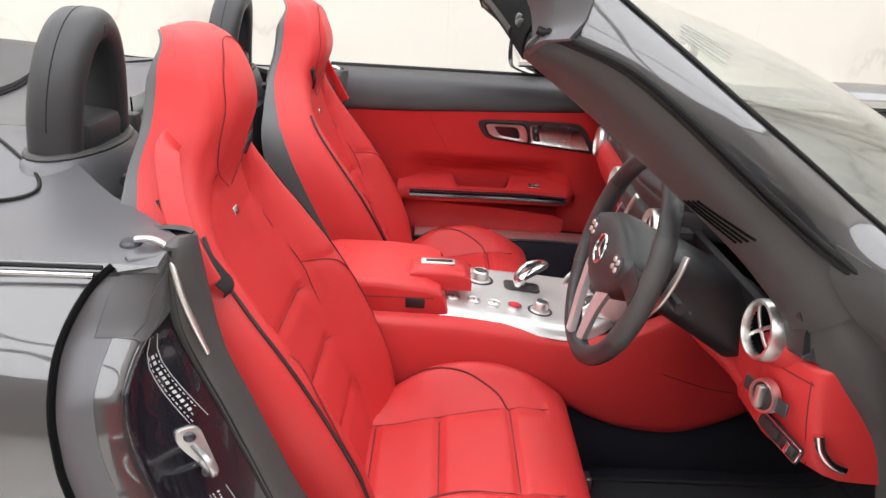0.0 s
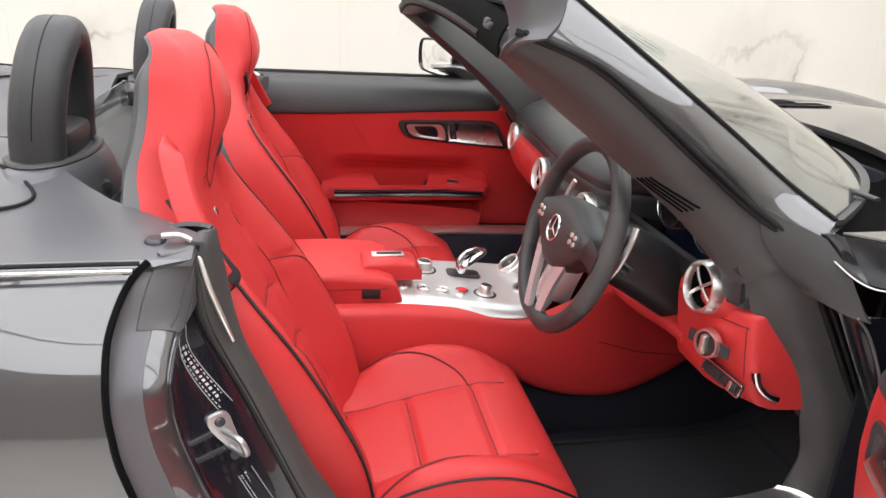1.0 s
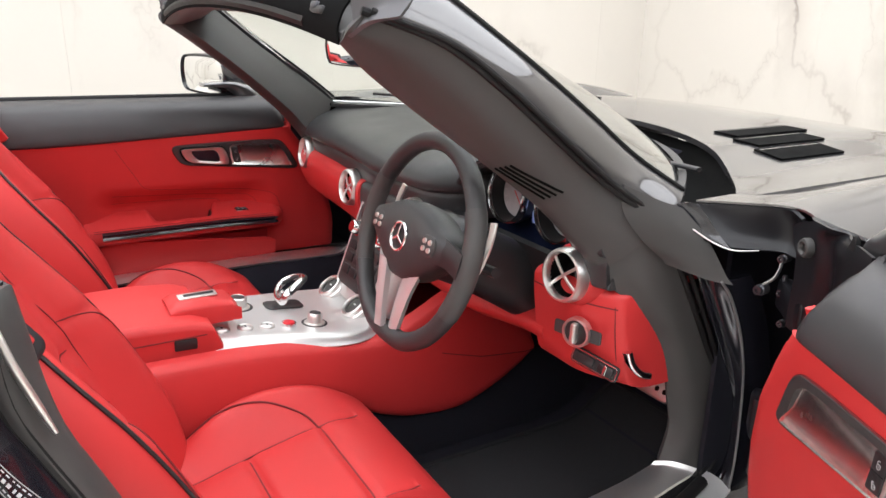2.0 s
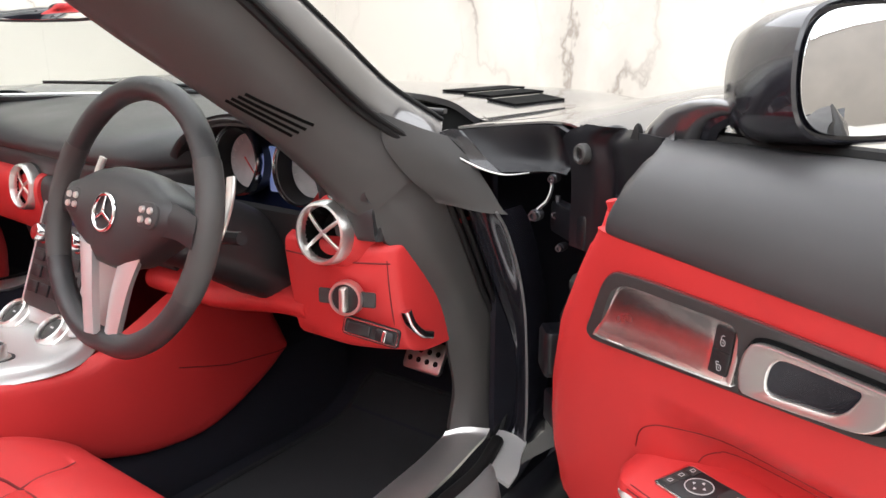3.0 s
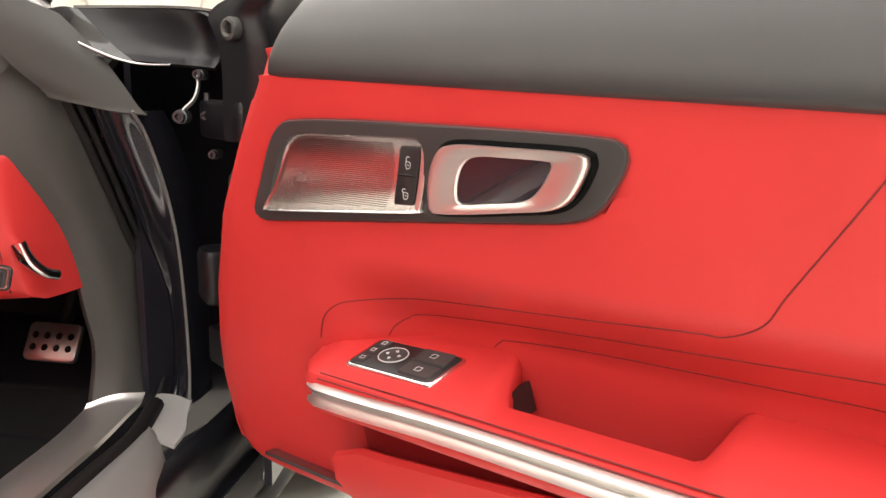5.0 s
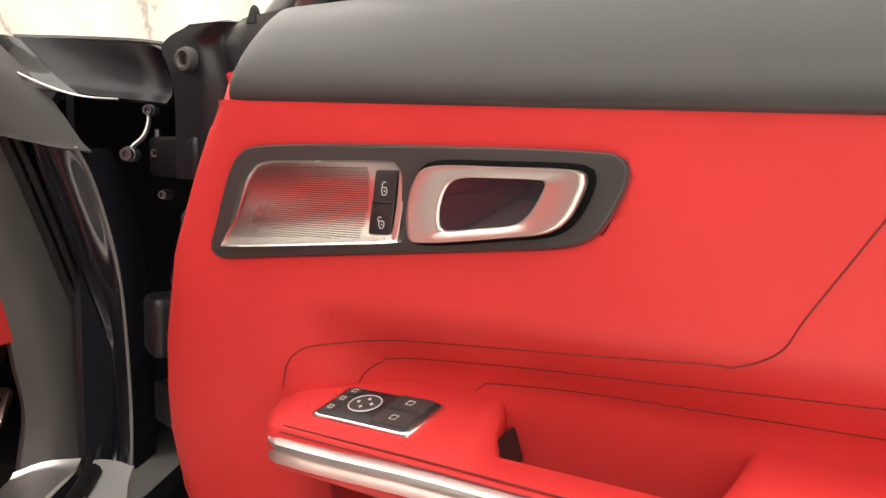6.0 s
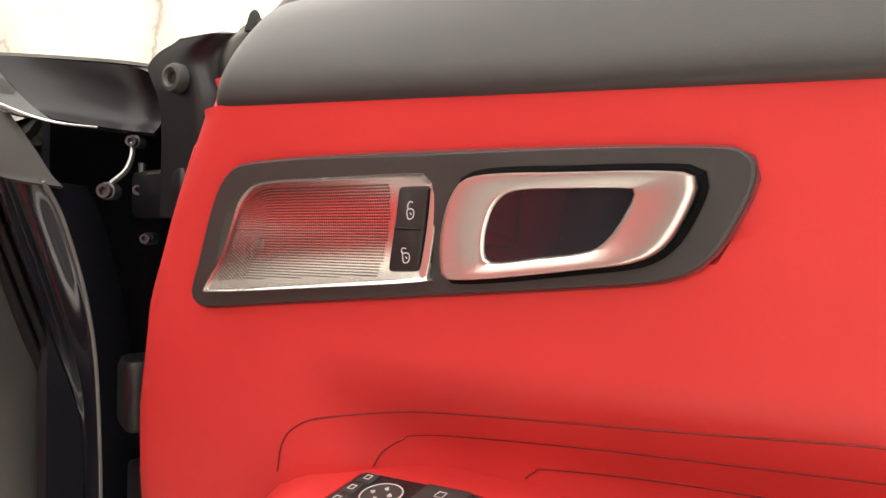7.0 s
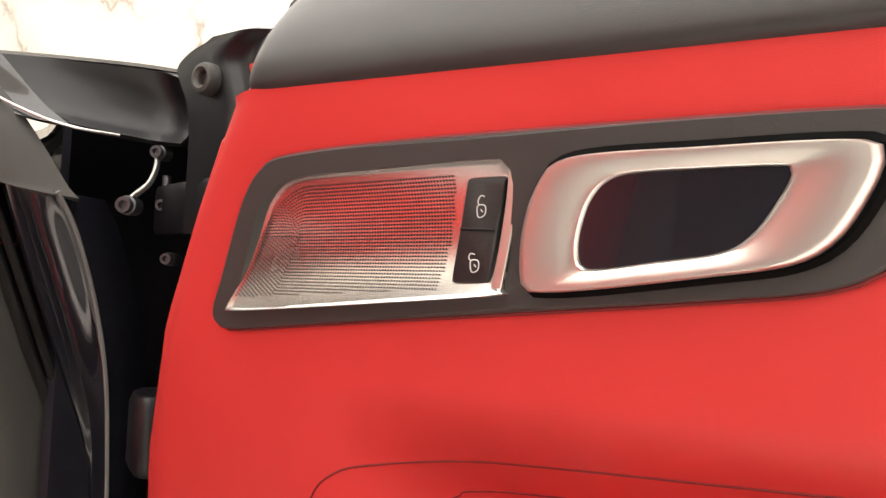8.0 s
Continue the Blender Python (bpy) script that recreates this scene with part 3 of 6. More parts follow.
# ---- seats ----
BACK = [  # height, front face, half width, bolster, thickness
    (0.40, -0.092, 0.235, 0.040, 0.12), (0.535, -0.146, 0.250, 0.070, 0.12), (0.65, -0.206, 0.262, 0.082, 0.12), (0.75, -0.254, 0.264, 0.074, 0.12),
    (0.84, -0.292, 0.256, 0.048, 0.12), (0.91, -0.316, 0.234, 0.024, 0.12), (0.965, -0.318, 0.198, 0.006, 0.122), (1.01, -0.306, 0.162, -0.006, 0.130),
    (1.06, -0.286, 0.134, -0.012, 0.136), (1.10, -0.284, 0.118, -0.014, 0.126), (1.14, -0.296, 0.106, -0.016, 0.094), (1.17, -0.314, 0.088, -0.014, 0.054), (1.188, -0.340, 0.062, -0.012, 0.030)]
PLEATS = (-0.095, 0.030, 0.168)
CUSH = [  # along, centre height, half width, bolster, underside
    (-0.17, 0.445, 0.215, -0.01, 0.35), (-0.08, 0.430, 0.235, 0.030, 0.33), (0.0, 0.442, 0.248, 0.066, 0.32), (0.07, 0.456, 0.252, 0.070, 0.32), (0.14, 0.470, 0.254, 0.054, 0.32),
    (0.20, 0.477, 0.254, 0.030, 0.32), (0.255, 0.468, 0.252, 0.008, 0.325), (0.288, 0.450, 0.244, 0.0, 0.335), (0.302, 0.415, 0.236, 0.0, 0.35)]


def back_at(z):
    d = spline(np.array(BACK), 97)
    return [float(np.interp(z, d[:, 0], d[:, k])) for k in range(1, 5)]


def back_point(z, q, lift=0.0):
    """A point on the front of the backrest at height z; q runs -1 to 1 across it."""
    xf, w, bol, th = back_at(z)
    a = abs(q)
    x = xf + bol * step(0.42, 0.80, a)
    x -= (0.5 * th + max(0.0, bol) * 0.9) * max(0.0, (a - 0.80) / 0.20) ** 2.4
    x -= 0.02 * a ** 2.5 * step(0.022, -0.010, bol)
    seam_q = float(np.interp(z, (0.60, 0.757, 0.985), (0.52, 0.56, 0.42)))
    crease = 0.007 * math.exp(-((a - seam_q) / 0.035) ** 2) * step(1.0, 0.95, z)
    for pz in (0.715, 0.615, 0.52):
        crease += 0.006 * math.exp(-((z - pz) / 0.010) ** 2) * step(seam_q, seam_q - 0.08, a)
    crease += 0.005 * math.exp(-((z - 0.755) / 0.009) ** 2) * step(seam_q - 0.02, seam_q + 0.06, a) * step(0.86, 0.78, a)
    crease += 0.007 * math.exp(-((z - 0.960) / 0.020) ** 2) * step(0.60, 0.20, a)
    return V3((x + lift - crease, q * w, z + 0.0))


def cush_at(x):
    d = spline(np.array(CUSH), 97)
    return [float(np.interp(x, d[:, 0], d[:, k])) for k in range(1, 5)]


def cush_point(x, q, lift=0.0):
    zc, w, bol, zb = cush_at(x)
    a = abs(q)
    z = zc + bol * step(0.45, 0.80, a)
    z -= (0.06 + max(0.0, bol) * 0.9) * max(0.0, (a - 0.80) / 0.20) ** 2.4
    if a < 0.55 and x < 0.255:
        for sx in PLEATS:
            z -= 0.007 * math.exp(-((x - sx) / 0.009) ** 2) * step(0.55, 0.45, a)
    z -= 0.006 * math.exp(-((a - 0.50) / 0.04) ** 2) if x < 0.24 else 0.0
    return V3((x, q * w, z + lift))


def seat(cy, out):
    """A sports seat with one-piece headrest; out is the side of its belt strap."""
    qs = [-1 + 2 * k / 40 for k in range(41)]
    m = pose(0, cy, 0)
    zs = np.concatenate([np.linspace(0.42, 1.14, 120), np.linspace(1.146, 1.187, 10)])
    rings, shell = [], []
    for z in zs:
        xf, w, bol, th = back_at(z)
        front = [back_point(z, q) for q in qs]
        mid = front[0].x
        rings.append(front + [V3((mid - 0.10 * th * (1 - abs(q) ** 4), q * w * 0.97, z)) for q in reversed(qs[1:-1])])
        top = step(1.187, 1.11, z)
        shell.append([V3((mid + 0.004, q * (w * (0.985 + 0.027 * step(0.99, 0.86, z))), z - 0.003)) for q in qs[::2]] + [V3((mid - (0.020 * (1 - abs(q) ** 3) + 0.010 + 0.05 * step(1.04, 0.80, z)) * top - 0.004, q * w * 0.985, z - 0.003)) for q in reversed(qs[::2])])
    s = part("seat", moved(loft(shell), m), SHELL_GREY, car, "red leather sports seat with a grey back shell")
    part("backrest", moved(loft(rings), m), RED, s, "red leather backrest with raised bolsters and built-in headrest")
    # cushion
    xs = np.concatenate([np.linspace(-0.165, 0.262, 96), np.linspace(0.266, 0.301, 10)])
    rings = []
    for x in xs:
        zc, w, bol, zb = cush_at(x)
        f = [cush_point(x, q) for q in qs]
        rings.append(f + [V3((x, q * w * 0.96, lerp(zb, f[0].z, abs(q) ** 6))) for q in reversed(qs[1:-1])])
    part("cushion", moved(loft(rings), m), RED, s, "red leather seat cushion with pleated centre")
    part("seat_base", moved(box((0.05, 0, 0.30), (0.40, 0.42, 0.09), 0.02), m), PLASTIC, s)
    for y in (-0.2, 0.2):
        part("seat_rail", moved(box((0.09, y, 0.245), (0.56, 0.035, 0.03), 0.006), m), SATIN, s)
    # piping and seams
    for g in (-1, 1):
        line = [back_point(z, 0.86 * g, 0.0012) for z in np.linspace(0.44, 0.93, 24)]
        part("piping", moved(tube(line, 0.0028, 40, 6), m), PLASTIC, s, "dark piping")
        for run in ([(0.985, 0.42), (0.90, 0.46), (0.82, 0.52), (0.757, 0.56), (0.70, 0.545), (0.60, 0.52), (0.50, 0.51)], [(0.757, 0.56), (0.754, 0.66), (0.742, 0.75), (0.71, 0.81), (0.65, 0.84), (0.55, 0.85)]):
            part("seam", moved(tube([back_point(z, q * g, 0.0006) for z, q in spline(run, 50)], 0.0013, 0, 5), m), RED_SEAM, s)
        part("seam", moved(tube([cush_point(x, 0.50 * g, 0.0) for x in np.linspace(-0.1, 0.245, 18)], 0.0012, 30, 5), m), RED_SEAM, s)
        bow = spline([(-0.14, 0.95), (-0.08, 0.90), (-0.02, 0.82), (0.04, 0.76), (0.09, 0.70), (0.14, 0.60), (0.168, 0.48)], 50)
        part("seam", moved(tube([cush_point(x, q * g, 0.0006) for x, q in bow], 0.0021, 0, 6), m), RED_SEAM, s)
        part("piping", moved(tube([cush_point(x, 0.90 * g, 0.001) for x in np.linspace(-0.05, 0.285, 18)], 0.0024, 30, 6), m), PLASTIC, s)
        head = [back_point(z, g * q, 0.0022) for z, q in ((0.945, 0.03), (0.985, 0.40), (1.03, 0.62), (1.08, 0.66), (1.12, 0.62), (1.15, 0.50), (1.168, 0.30), (1.173, 0.02))]
        part("seam", moved(tube(head, 0.0009, 40, 5), m), RED_SEAM, s)
        slot = [back_point(z, g * q, 0.002) for z, q in ((0.980, 0.42), (1.0, 0.54), (1.030, 0.74))]
        if g == -out:
            part("belt_slot", moved(sweep(slot, circle(0.0085, 10, 0.005), 10, up=(1, 0, 0)), m), PLASTIC, s, "dark shoulder belt slot")
    for sx in PLEATS:
        part("seam", moved(tube([cush_point(sx, q, 0.0004) for q in np.linspace(-0.47, 0.47, 15)], 0.0015, 20, 5), m), RED_SEAM, s)
    for pz in (0.715, 0.615):
        part("seam", moved(tube([back_point(pz, q, 0.0002) for q in np.linspace(-0.50, 0.50, 15)], 0.0012, 20, 5), m), RED_SEAM, s)
    e = back_point(0.905, 0)
    part("badge", moved(box((0, 0, 0), (0.004, 0.022, 0.014), 0.0015, pose(0, 0, 0, 0, -24, 0)), m @ Matrix.Translation(e)), CHROME, s, "small chrome badge")
    # shoulder belt strap guide on the outer side
    strap = [V3((x, out * y, z)) for x, y, z in ((-0.352, 0.150, 1.052), (-0.346, 0.185, 1.044), (-0.338, 0.208, 1.020), (-0.326, 0.232, 0.985), (-0.310, 0.248, 0.948), (-0.293, 0.254, 0.913), (-0.283, 0.256, 0.895), (-0.279, 0.256, 0.888))]
    part("belt_guide", moved(sweep(strap, rounded(0.032, 0.007, 0.0032), 40, up=(0.4, out * 0.9, 0), scale=lambda k: 1.0 - 0.55 * max(0.0, (k - 0.93) / 0.07) ** 2), m), RED, s, "red leather belt guide loop")
    belt = [V3((-0.342, out * 0.222, 0.992)), V3((-0.318, out * 0.238, 0.962)), V3((-0.294, out * 0.244, 0.928)), V3((-0.274, out * 0.240, 0.896)), V3((-0.264, out * 0.230, 0.874)), V3((-0.276, out * 0.212, 0.850))]
    if out < 0:
        part("belt", moved(sweep(belt, rounded(0.024, 0.003, 0.0012), 30, up=(0.75, out * 0.6, 0.3), scale=lambda k: 1.0 - 0.5 * max(0.0, k - 0.7) / 0.3), m), BELT, s, "black seat belt webbing")
    tongue = part("buckle", moved(box((-0.105, -out * 0.268, 0.425), (0.034, 0.026, 0.12), 0.006, pose(0, 0, 0, 0, 26, 0)), m), PLASTIC, s, "black belt buckle")
    part("buckle_button", moved(box((-0.077, -out * 0.268, 0.480), (0.030, 0.022, 0.012), 0.003, pose(0, 0, 0, 0, 26, 0)), m), RED_GLOW, s, "red release button")
    return s


seat(-0.42, -1)
seat(0.42, 1)


# ---- windscreen frame ----
G = [(0.205, -0.592, 1.266), (0.29, -0.622, 1.203), (0.371, -0.648, 1.142), (0.455, -0.656, 1.082), (0.545, -0.663, 1.016), (0.615, -0.698, 0.966)]
L = [(0.120, -0.618, 1.214), (0.219, -0.638, 1.178), (0.296, -0.656, 1.124), (0.380, -0.668, 1.056), (0.468, -0.674, 0.988), (0.560, -0.710, 0.916)]
T = [(0.112, -0.562, 1.179), (0.163, -0.532, 1.138), (0.244, -0.540, 1.076), (0.328, -0.570, 1.010), (0.419, -0.606, 0.932), (0.500, -0.640, 0.840)]
SEAL_LOW = [(0.560, -0.705, 0.915), (0.610, -0.722, 0.830), (0.685, -0.722, 0.701), (0.735, -0.722, 0.610), (0.742, -0.724, 0.506), (0.700, -0.735, 0.450)]
TRIM_LOW = [(0.500, -0.640, 0.840), (0.545, -0.668, 0.785), (0.623, -0.680, 0.695), (0.655, -0.680, 0.590), (0.668, -0.680, 0.530), (0.650, -0.682, 0.468)]


def mid(a, b, t, push=(0, 0, 0)):
    return tuple(lerp(p, q, t) + d for p, q, d in zip(a, b, push))


def flip(pts, sign):
    return [(x, y * -sign, z) for x, y, z in pts]


for sign in (-1, 1):
    g, l, t = flip(G, sign), flip(L, sign), flip(T, sign)
    o = sign
    rows = [[mid(a, b, 0.0), mid(a, b, 0.3, (0.0, o * 0.007, 0.003)), mid(a, b, 0.7, (-0.002, o * 0.007, 0.002)), b] for a, b in zip(g, l)]
    pil = part("windscreen_pillar", panel(rows, 30, 10, 0.012 * sign), PAINT, car, "dark metallic windscreen pillar")
    rows = [[a, mid(a, b, 0.35, (-0.012, o * 0.012, -0.004)), mid(a, b, 0.75, (-0.008, o * 0.008, -0.006)), b, mid(b, b, 0, (0.035, -o * 0.03, 0.004)), mid(c, c, 0, (-0.012, -o * 0.014, -0.012))] for a, b, c in zip(l, t, g)]
    tg = grid(rows, 30, 14)
    part("pillar_trim", sheet(tg, 0.008 * sign), GREY_TRIM, pil, "charcoal inner pillar lining")
    a, b = flip(SEAL_LOW, sign), flip(TRIM_LOW, sign)
    rows = [[p, mid(p, q, 0.4, (-0.016, o * 0.006, 0)), mid(p, q, 0.75, (-0.012, 0, 0)), q, mid(q, q, 0, (0.03, -o * 0.02, 0)), mid(q, q, 0, (0.09, -o * 0.025, 0))] for p, q in zip(a, b)]
    part("door_post_trim", panel(rows, 30, 14, 0.008 * sign), GREY_TRIM, car, "charcoal lining of the door post")
    for dx, dy, r in ((-0.004, 0.004, 0.0052), (0.006, 0.011, 0.0042)):
        line = [(x + dx, y + o * dy, z + 0.004) for x, y, z in l + flip(SEAL_LOW, sign)[1:]]
        part("weather_strip", tube(line, r, 60, 8), RUBBER, pil, "black rubber weather strip")
    part("glass_moulding", tube([(x, y, z + 0.002) for x, y, z in g], 0.0032, 30, 8), RUBBER, pil)
    # rubber corner piece at the foot of the pillar
    rows = [[(0.50, o * 0.686, 0.985), (0.54, o * 0.715, 0.965), (0.575, o * 0.735, 0.952)], [(0.50, o * 0.690, 0.945), (0.555, o * 0.735, 0.925), (0.60, o * 0.760, 0.915)],
            [(0.530, o * 0.705, 0.90), (0.578, o * 0.752, 0.884), (0.610, o * 0.782, 0.880)], [(0.560, o * 0.718, 0.872), (0.592, o * 0.765, 0.858), (0.617, o * 0.795, 0.856)], [(0.566, o * 0.721, 0.863), (0.598, o * 0.774, 0.850), (0.622, o * 0.803, 0.846)]]
    part("corner_rubber", panel(rows, 18, 16, 0.012 * -sign), FLAP, car, "dark grey rubber flap at the foot of the pillar")
    tn = normals(tg) * sign
    flat = tg[10:24, 2:11].reshape(-1, 3)
    flat_n = tn[10:24, 2:11].reshape(-1, 3)
    for k in range(4):
        pts = []
        for v in np.linspace(0, 1, 9):
            q = V3((lerp(0.335, 0.403, v) + 0.006 * k, o * (lerp(0.593, 0.627, v) + 0.006 * k), lerp(1.005, 0.961, v) + 0.0055 * k))
            d = np.linalg.norm(flat - np.array(q), axis=1)
            near = np.argsort(d)[:4]
            w = 1.0 / (d[near] + 0.004) ** 2
            n = V3((flat_n[near] * w[:, None]).sum(0)).normalized()
            c = V3((flat[near] * w[:, None]).sum(0) / w.sum())
            pts.append(q - n * (q - c).dot(n) + n * 0.0008)
        part("louvre_slot", sweep(pts, rounded(0.0040, 0.0016, 0.0006), 14, up=tuple(n)), VOID, pil, "narrow black air slot")

head_line = [(0.096 + 0.030 * (abs(y) / 0.60) ** 2, y, 1.180 + 0.047 * (1 - (abs(y) / 0.60) ** 2.2)) for y in np.linspace(-0.57, 0.57, 13)]
prof = [(-0.012, -0.006), (0.0, -0.012), (0.03, -0.012), (0.075, 0.004), (0.115, 0.030), (0.120, 0.042), (0.09, 0.045), (0.04, 0.034), (0.004, 0.018), (-0.012, 0.006)]
frame_head = part("windscreen_header", sweep(head_line, [(a, b) for a, b in prof], 40, up=(0, 0, 1)), HEADER, car, "grey lined top rail of the windscreen")
part("header_cap", sweep([(x + 0.055, y, z + 0.047) for x, y, z in head_line[1:-1]], [(a * 0.5, b) for a, b in ((-0.07, -0.014), (0.09, 0.006), (0.09, 0.0), (-0.07, -0.020))], 40, up=(0, 0, 1)), PAINT, frame_head, "dark painted header outer skin")
part("header_seal", tube([(x - 0.012, y, z + 0.004) for x, y, z in head_line[1:-1]], 0.009, 40, 8), RUBBER, frame_head)
rows = [[(x - 0.013, y, z - 0.008), (x - 0.015, y, z + 0.010), (x - 0.008, y, z + 0.030), (x + 0.004, y, z + 0.046)] for x, y, z in head_line]
part("header_recess", panel(rows, 30, 10, 0.003), VOID, frame_head, "black recess for the hood catch")
for o in (-1, 1):
    rows = [[(0.112, o * 0.600, 1.186), (0.117, o * 0.600, 1.200), (0.116, o * 0.600, 1.220), (0.113, o * 0.600, 1.238), (0.104, o * 0.600, 1.257)], [(0.126, o * 0.630, 1.203), (0.138, o * 0.630, 1.219), (0.141, o * 0.630, 1.238), (0.134, o * 0.630, 1.256), (0.126, o * 0.630, 1.272)], [(0.153, o * 0.652, 1.210), (0.167, o * 0.652, 1.228), (0.173, o * 0.652, 1.247), (0.175, o * 0.652, 1.263), (0.175, o * 0.652, 1.277)]]
    part("header_end", panel(rows, 16, 18, 0.006 * o), DECK, frame_head, "light grey moulded end of the top rail")
for y in (-0.50, 0.50):
    lt = part("roof_latch", box((0.118, y, 1.214), (0.035, 0.055, 0.012), 0.004, pose(0, 0, 0, 0, 18, 0)), PLASTIC, frame_head, "black roof latch recess")
    part("latch_pin", box((0.112, y, 1.222), (0.022, 0.020, 0.010), 0.003, pose(0, 0, 0, 0, 18, 0)), STEEL, frame_head)
for y in (-0.34, 0.34):
    part("sun_visor", box((0.190, y, 1.236), (0.12, 0.38, 0.012), 0.005, pose(0, 0, 0, 0, 20, 0)), BLACK_LEATHER, frame_head, "folded black sun visor")


def base_x(y):
    return 1.02 - 0.42 * (abs(y) / 0.69) ** 2.2


rows = []
for k, v in enumerate(np.linspace(0, 1, 9)):
    row = []
    for y in np.linspace(-1, 1, 15):
        top = (0.225 + 0.03 * (1 - y * y), y * 0.588, 1.256 + 0.022 * (1 - y * y))
        bot = (base_x(y * 0.688), y * 0.688, 0.958)
        p = mid(top, bot, v)
        row.append((p[0] + 0.02 * math.sin(v * math.pi) * (1 - y * y), p[1], p[2] + 0.035 * math.sin(v * math.pi) * (1 - y * y)))
    rows.append(row)
ws = part("windscreen", panel(rows, 24, 32, 0.005), SCREEN, car, "clear laminated windscreen")
ws.visible_shadow = False
gl = grid(rows, 24, 32)
# printed maker's panel: plain bars in one corner
for k in range(3):
    part("glass_print", tube([gl[4 + j][2 + k] + np.array((0.0, 0.0, 0.002)) for j in range(4)], 0.0007, 10, 5), GLASS_PRINT, ws)
# interior mirror
mn = V3((-0.826, -0.556, 0.07)).normalized()
mx = V3((0, 0, 1)).cross(mn).normalized()
mm = axes((0.405, -0.030, 1.137), mx, mn.cross(mx), mn)
shape = smooth_outline([(-0.115, 0.012), (-0.106, 0.027), (-0.05, 0.032), (0.05, 0.032), (0.106, 0.027), (0.115, 0.010), (0.108, -0.020), (0.09, -0.029), (0.0, -0.032), (-0.09, -0.029), (-0.108, -0.020)], 60)
im = part("rear_view_mirror", moved(loft([[(x * k, y * k, z) for x, y in shape] for k, z in ((0.55, -0.034), (0.86, -0.026), (0.98, -0.012), (1.0, 0.0), (0.985, 0.003), (0.93, 0.003))]), mm), PLASTIC, car, "black framed interior mirror")
part("mirror_glass", moved(slab([(x * 0.935, y * 0.90) for x, y in shape], 0.0015, None, 0.0005), mm @ Matrix.Translation((0, 0, 0.0025))), MIRROR, im)
part("mirror_stem", tube([(0.415, -0.026, 1.15), (0.415, -0.01, 1.18), (0.385, 0, 1.222)], 0.009, 10), PLASTIC, im)


# ---- bonnet and wings ----
def hood_z(x, y):
    z = 0.956 + 0.018 * math.cos(min(1.0, abs(y) / 0.75) * math.pi / 2) - 0.012 * math.exp(-((abs(y) - 0.60) / 0.09) ** 2)
    return z - 0.26 * (max(0, x - 1.35) / 1.15) ** 2.1


def hood_x0(y):
    return 1.09 - 0.40 * (abs(y) / 0.735) ** 2.4


rows = [[(lerp(hood_x0(y), 2.5, v ** 1.15), y, hood_z(lerp(hood_x0(y), 2.5, v ** 1.15), y)) for y in np.linspace(-0.735, 0.735, 25)] for v in np.linspace(0, 1, 22)]
hood = part("bonnet", panel(rows, 40, 50, 0.012), PAINT, car, "long dark metallic bonnet with louvred vents")
for s in (-1, 1):
    for k in range(3):
        xa, xb, ya = 1.13 - 0.04 * k, 1.36 - 0.06 * k, 0.33 + 0.085 * k
        rows = [[(lerp(xa, xb, u), s * (ya + 0.050 * v), hood_z(lerp(xa, xb, u), ya + 0.05 * v) + 0.0016 + 0.0016 * (1 - v)) for v in (0, 0.5, 1)] for u in np.linspace(0, 1, 6)]
        part("bonnet_vent", panel(rows, 10, 6, 0.0015 * -s), PAINT, hood, "dark metallic louvre of the bonnet vent")
        rows = [[(lerp(xa - 0.008, xb + 0.008, u), s * (ya + y), hood_z(lerp(xa, xb, u), ya + y) + 0.0006) for y in (-0.006, 0.02, 0.045, 0.060)] for u in np.linspace(0, 1, 5)]
        part("vent_slot", panel(rows, 8, 8, 0.004 * -s), VOID, hood, "dark slot below the louvre")
# cowl coloured near-black so its hollow carries painted shade
cowl = part("wiper_cowl", panel([[(lerp(base_x(y) - 0.02, hood_x0(y) + 0.02, v), y, 0.95 - 0.060 * math.sin(v * math.pi) ** 0.6) for y in np.linspace(-0.70, 0.70, 17)] for v in np.linspace(0, 1, 6)], 12, 34, 0.008), VOID, car, "black plastic cowl below the windscreen, the shade of its hollow painted in")
for y0, y1 in ((-0.58, 0.02), (0.0, 0.60)):
    part("wiper_arm", sweep([(base_x(y0) + 0.05, y0, 0.962), (base_x(y0) + 0.03, lerp(y0, y1, 0.3), 0.972), (base_x(y1) - 0.02, lerp(y0, y1, 0.95), 0.985)], rounded(0.016, 0.008, 0.003), 14, up=(0, 0, 1)), PLASTIC, cowl, "black wiper arm")
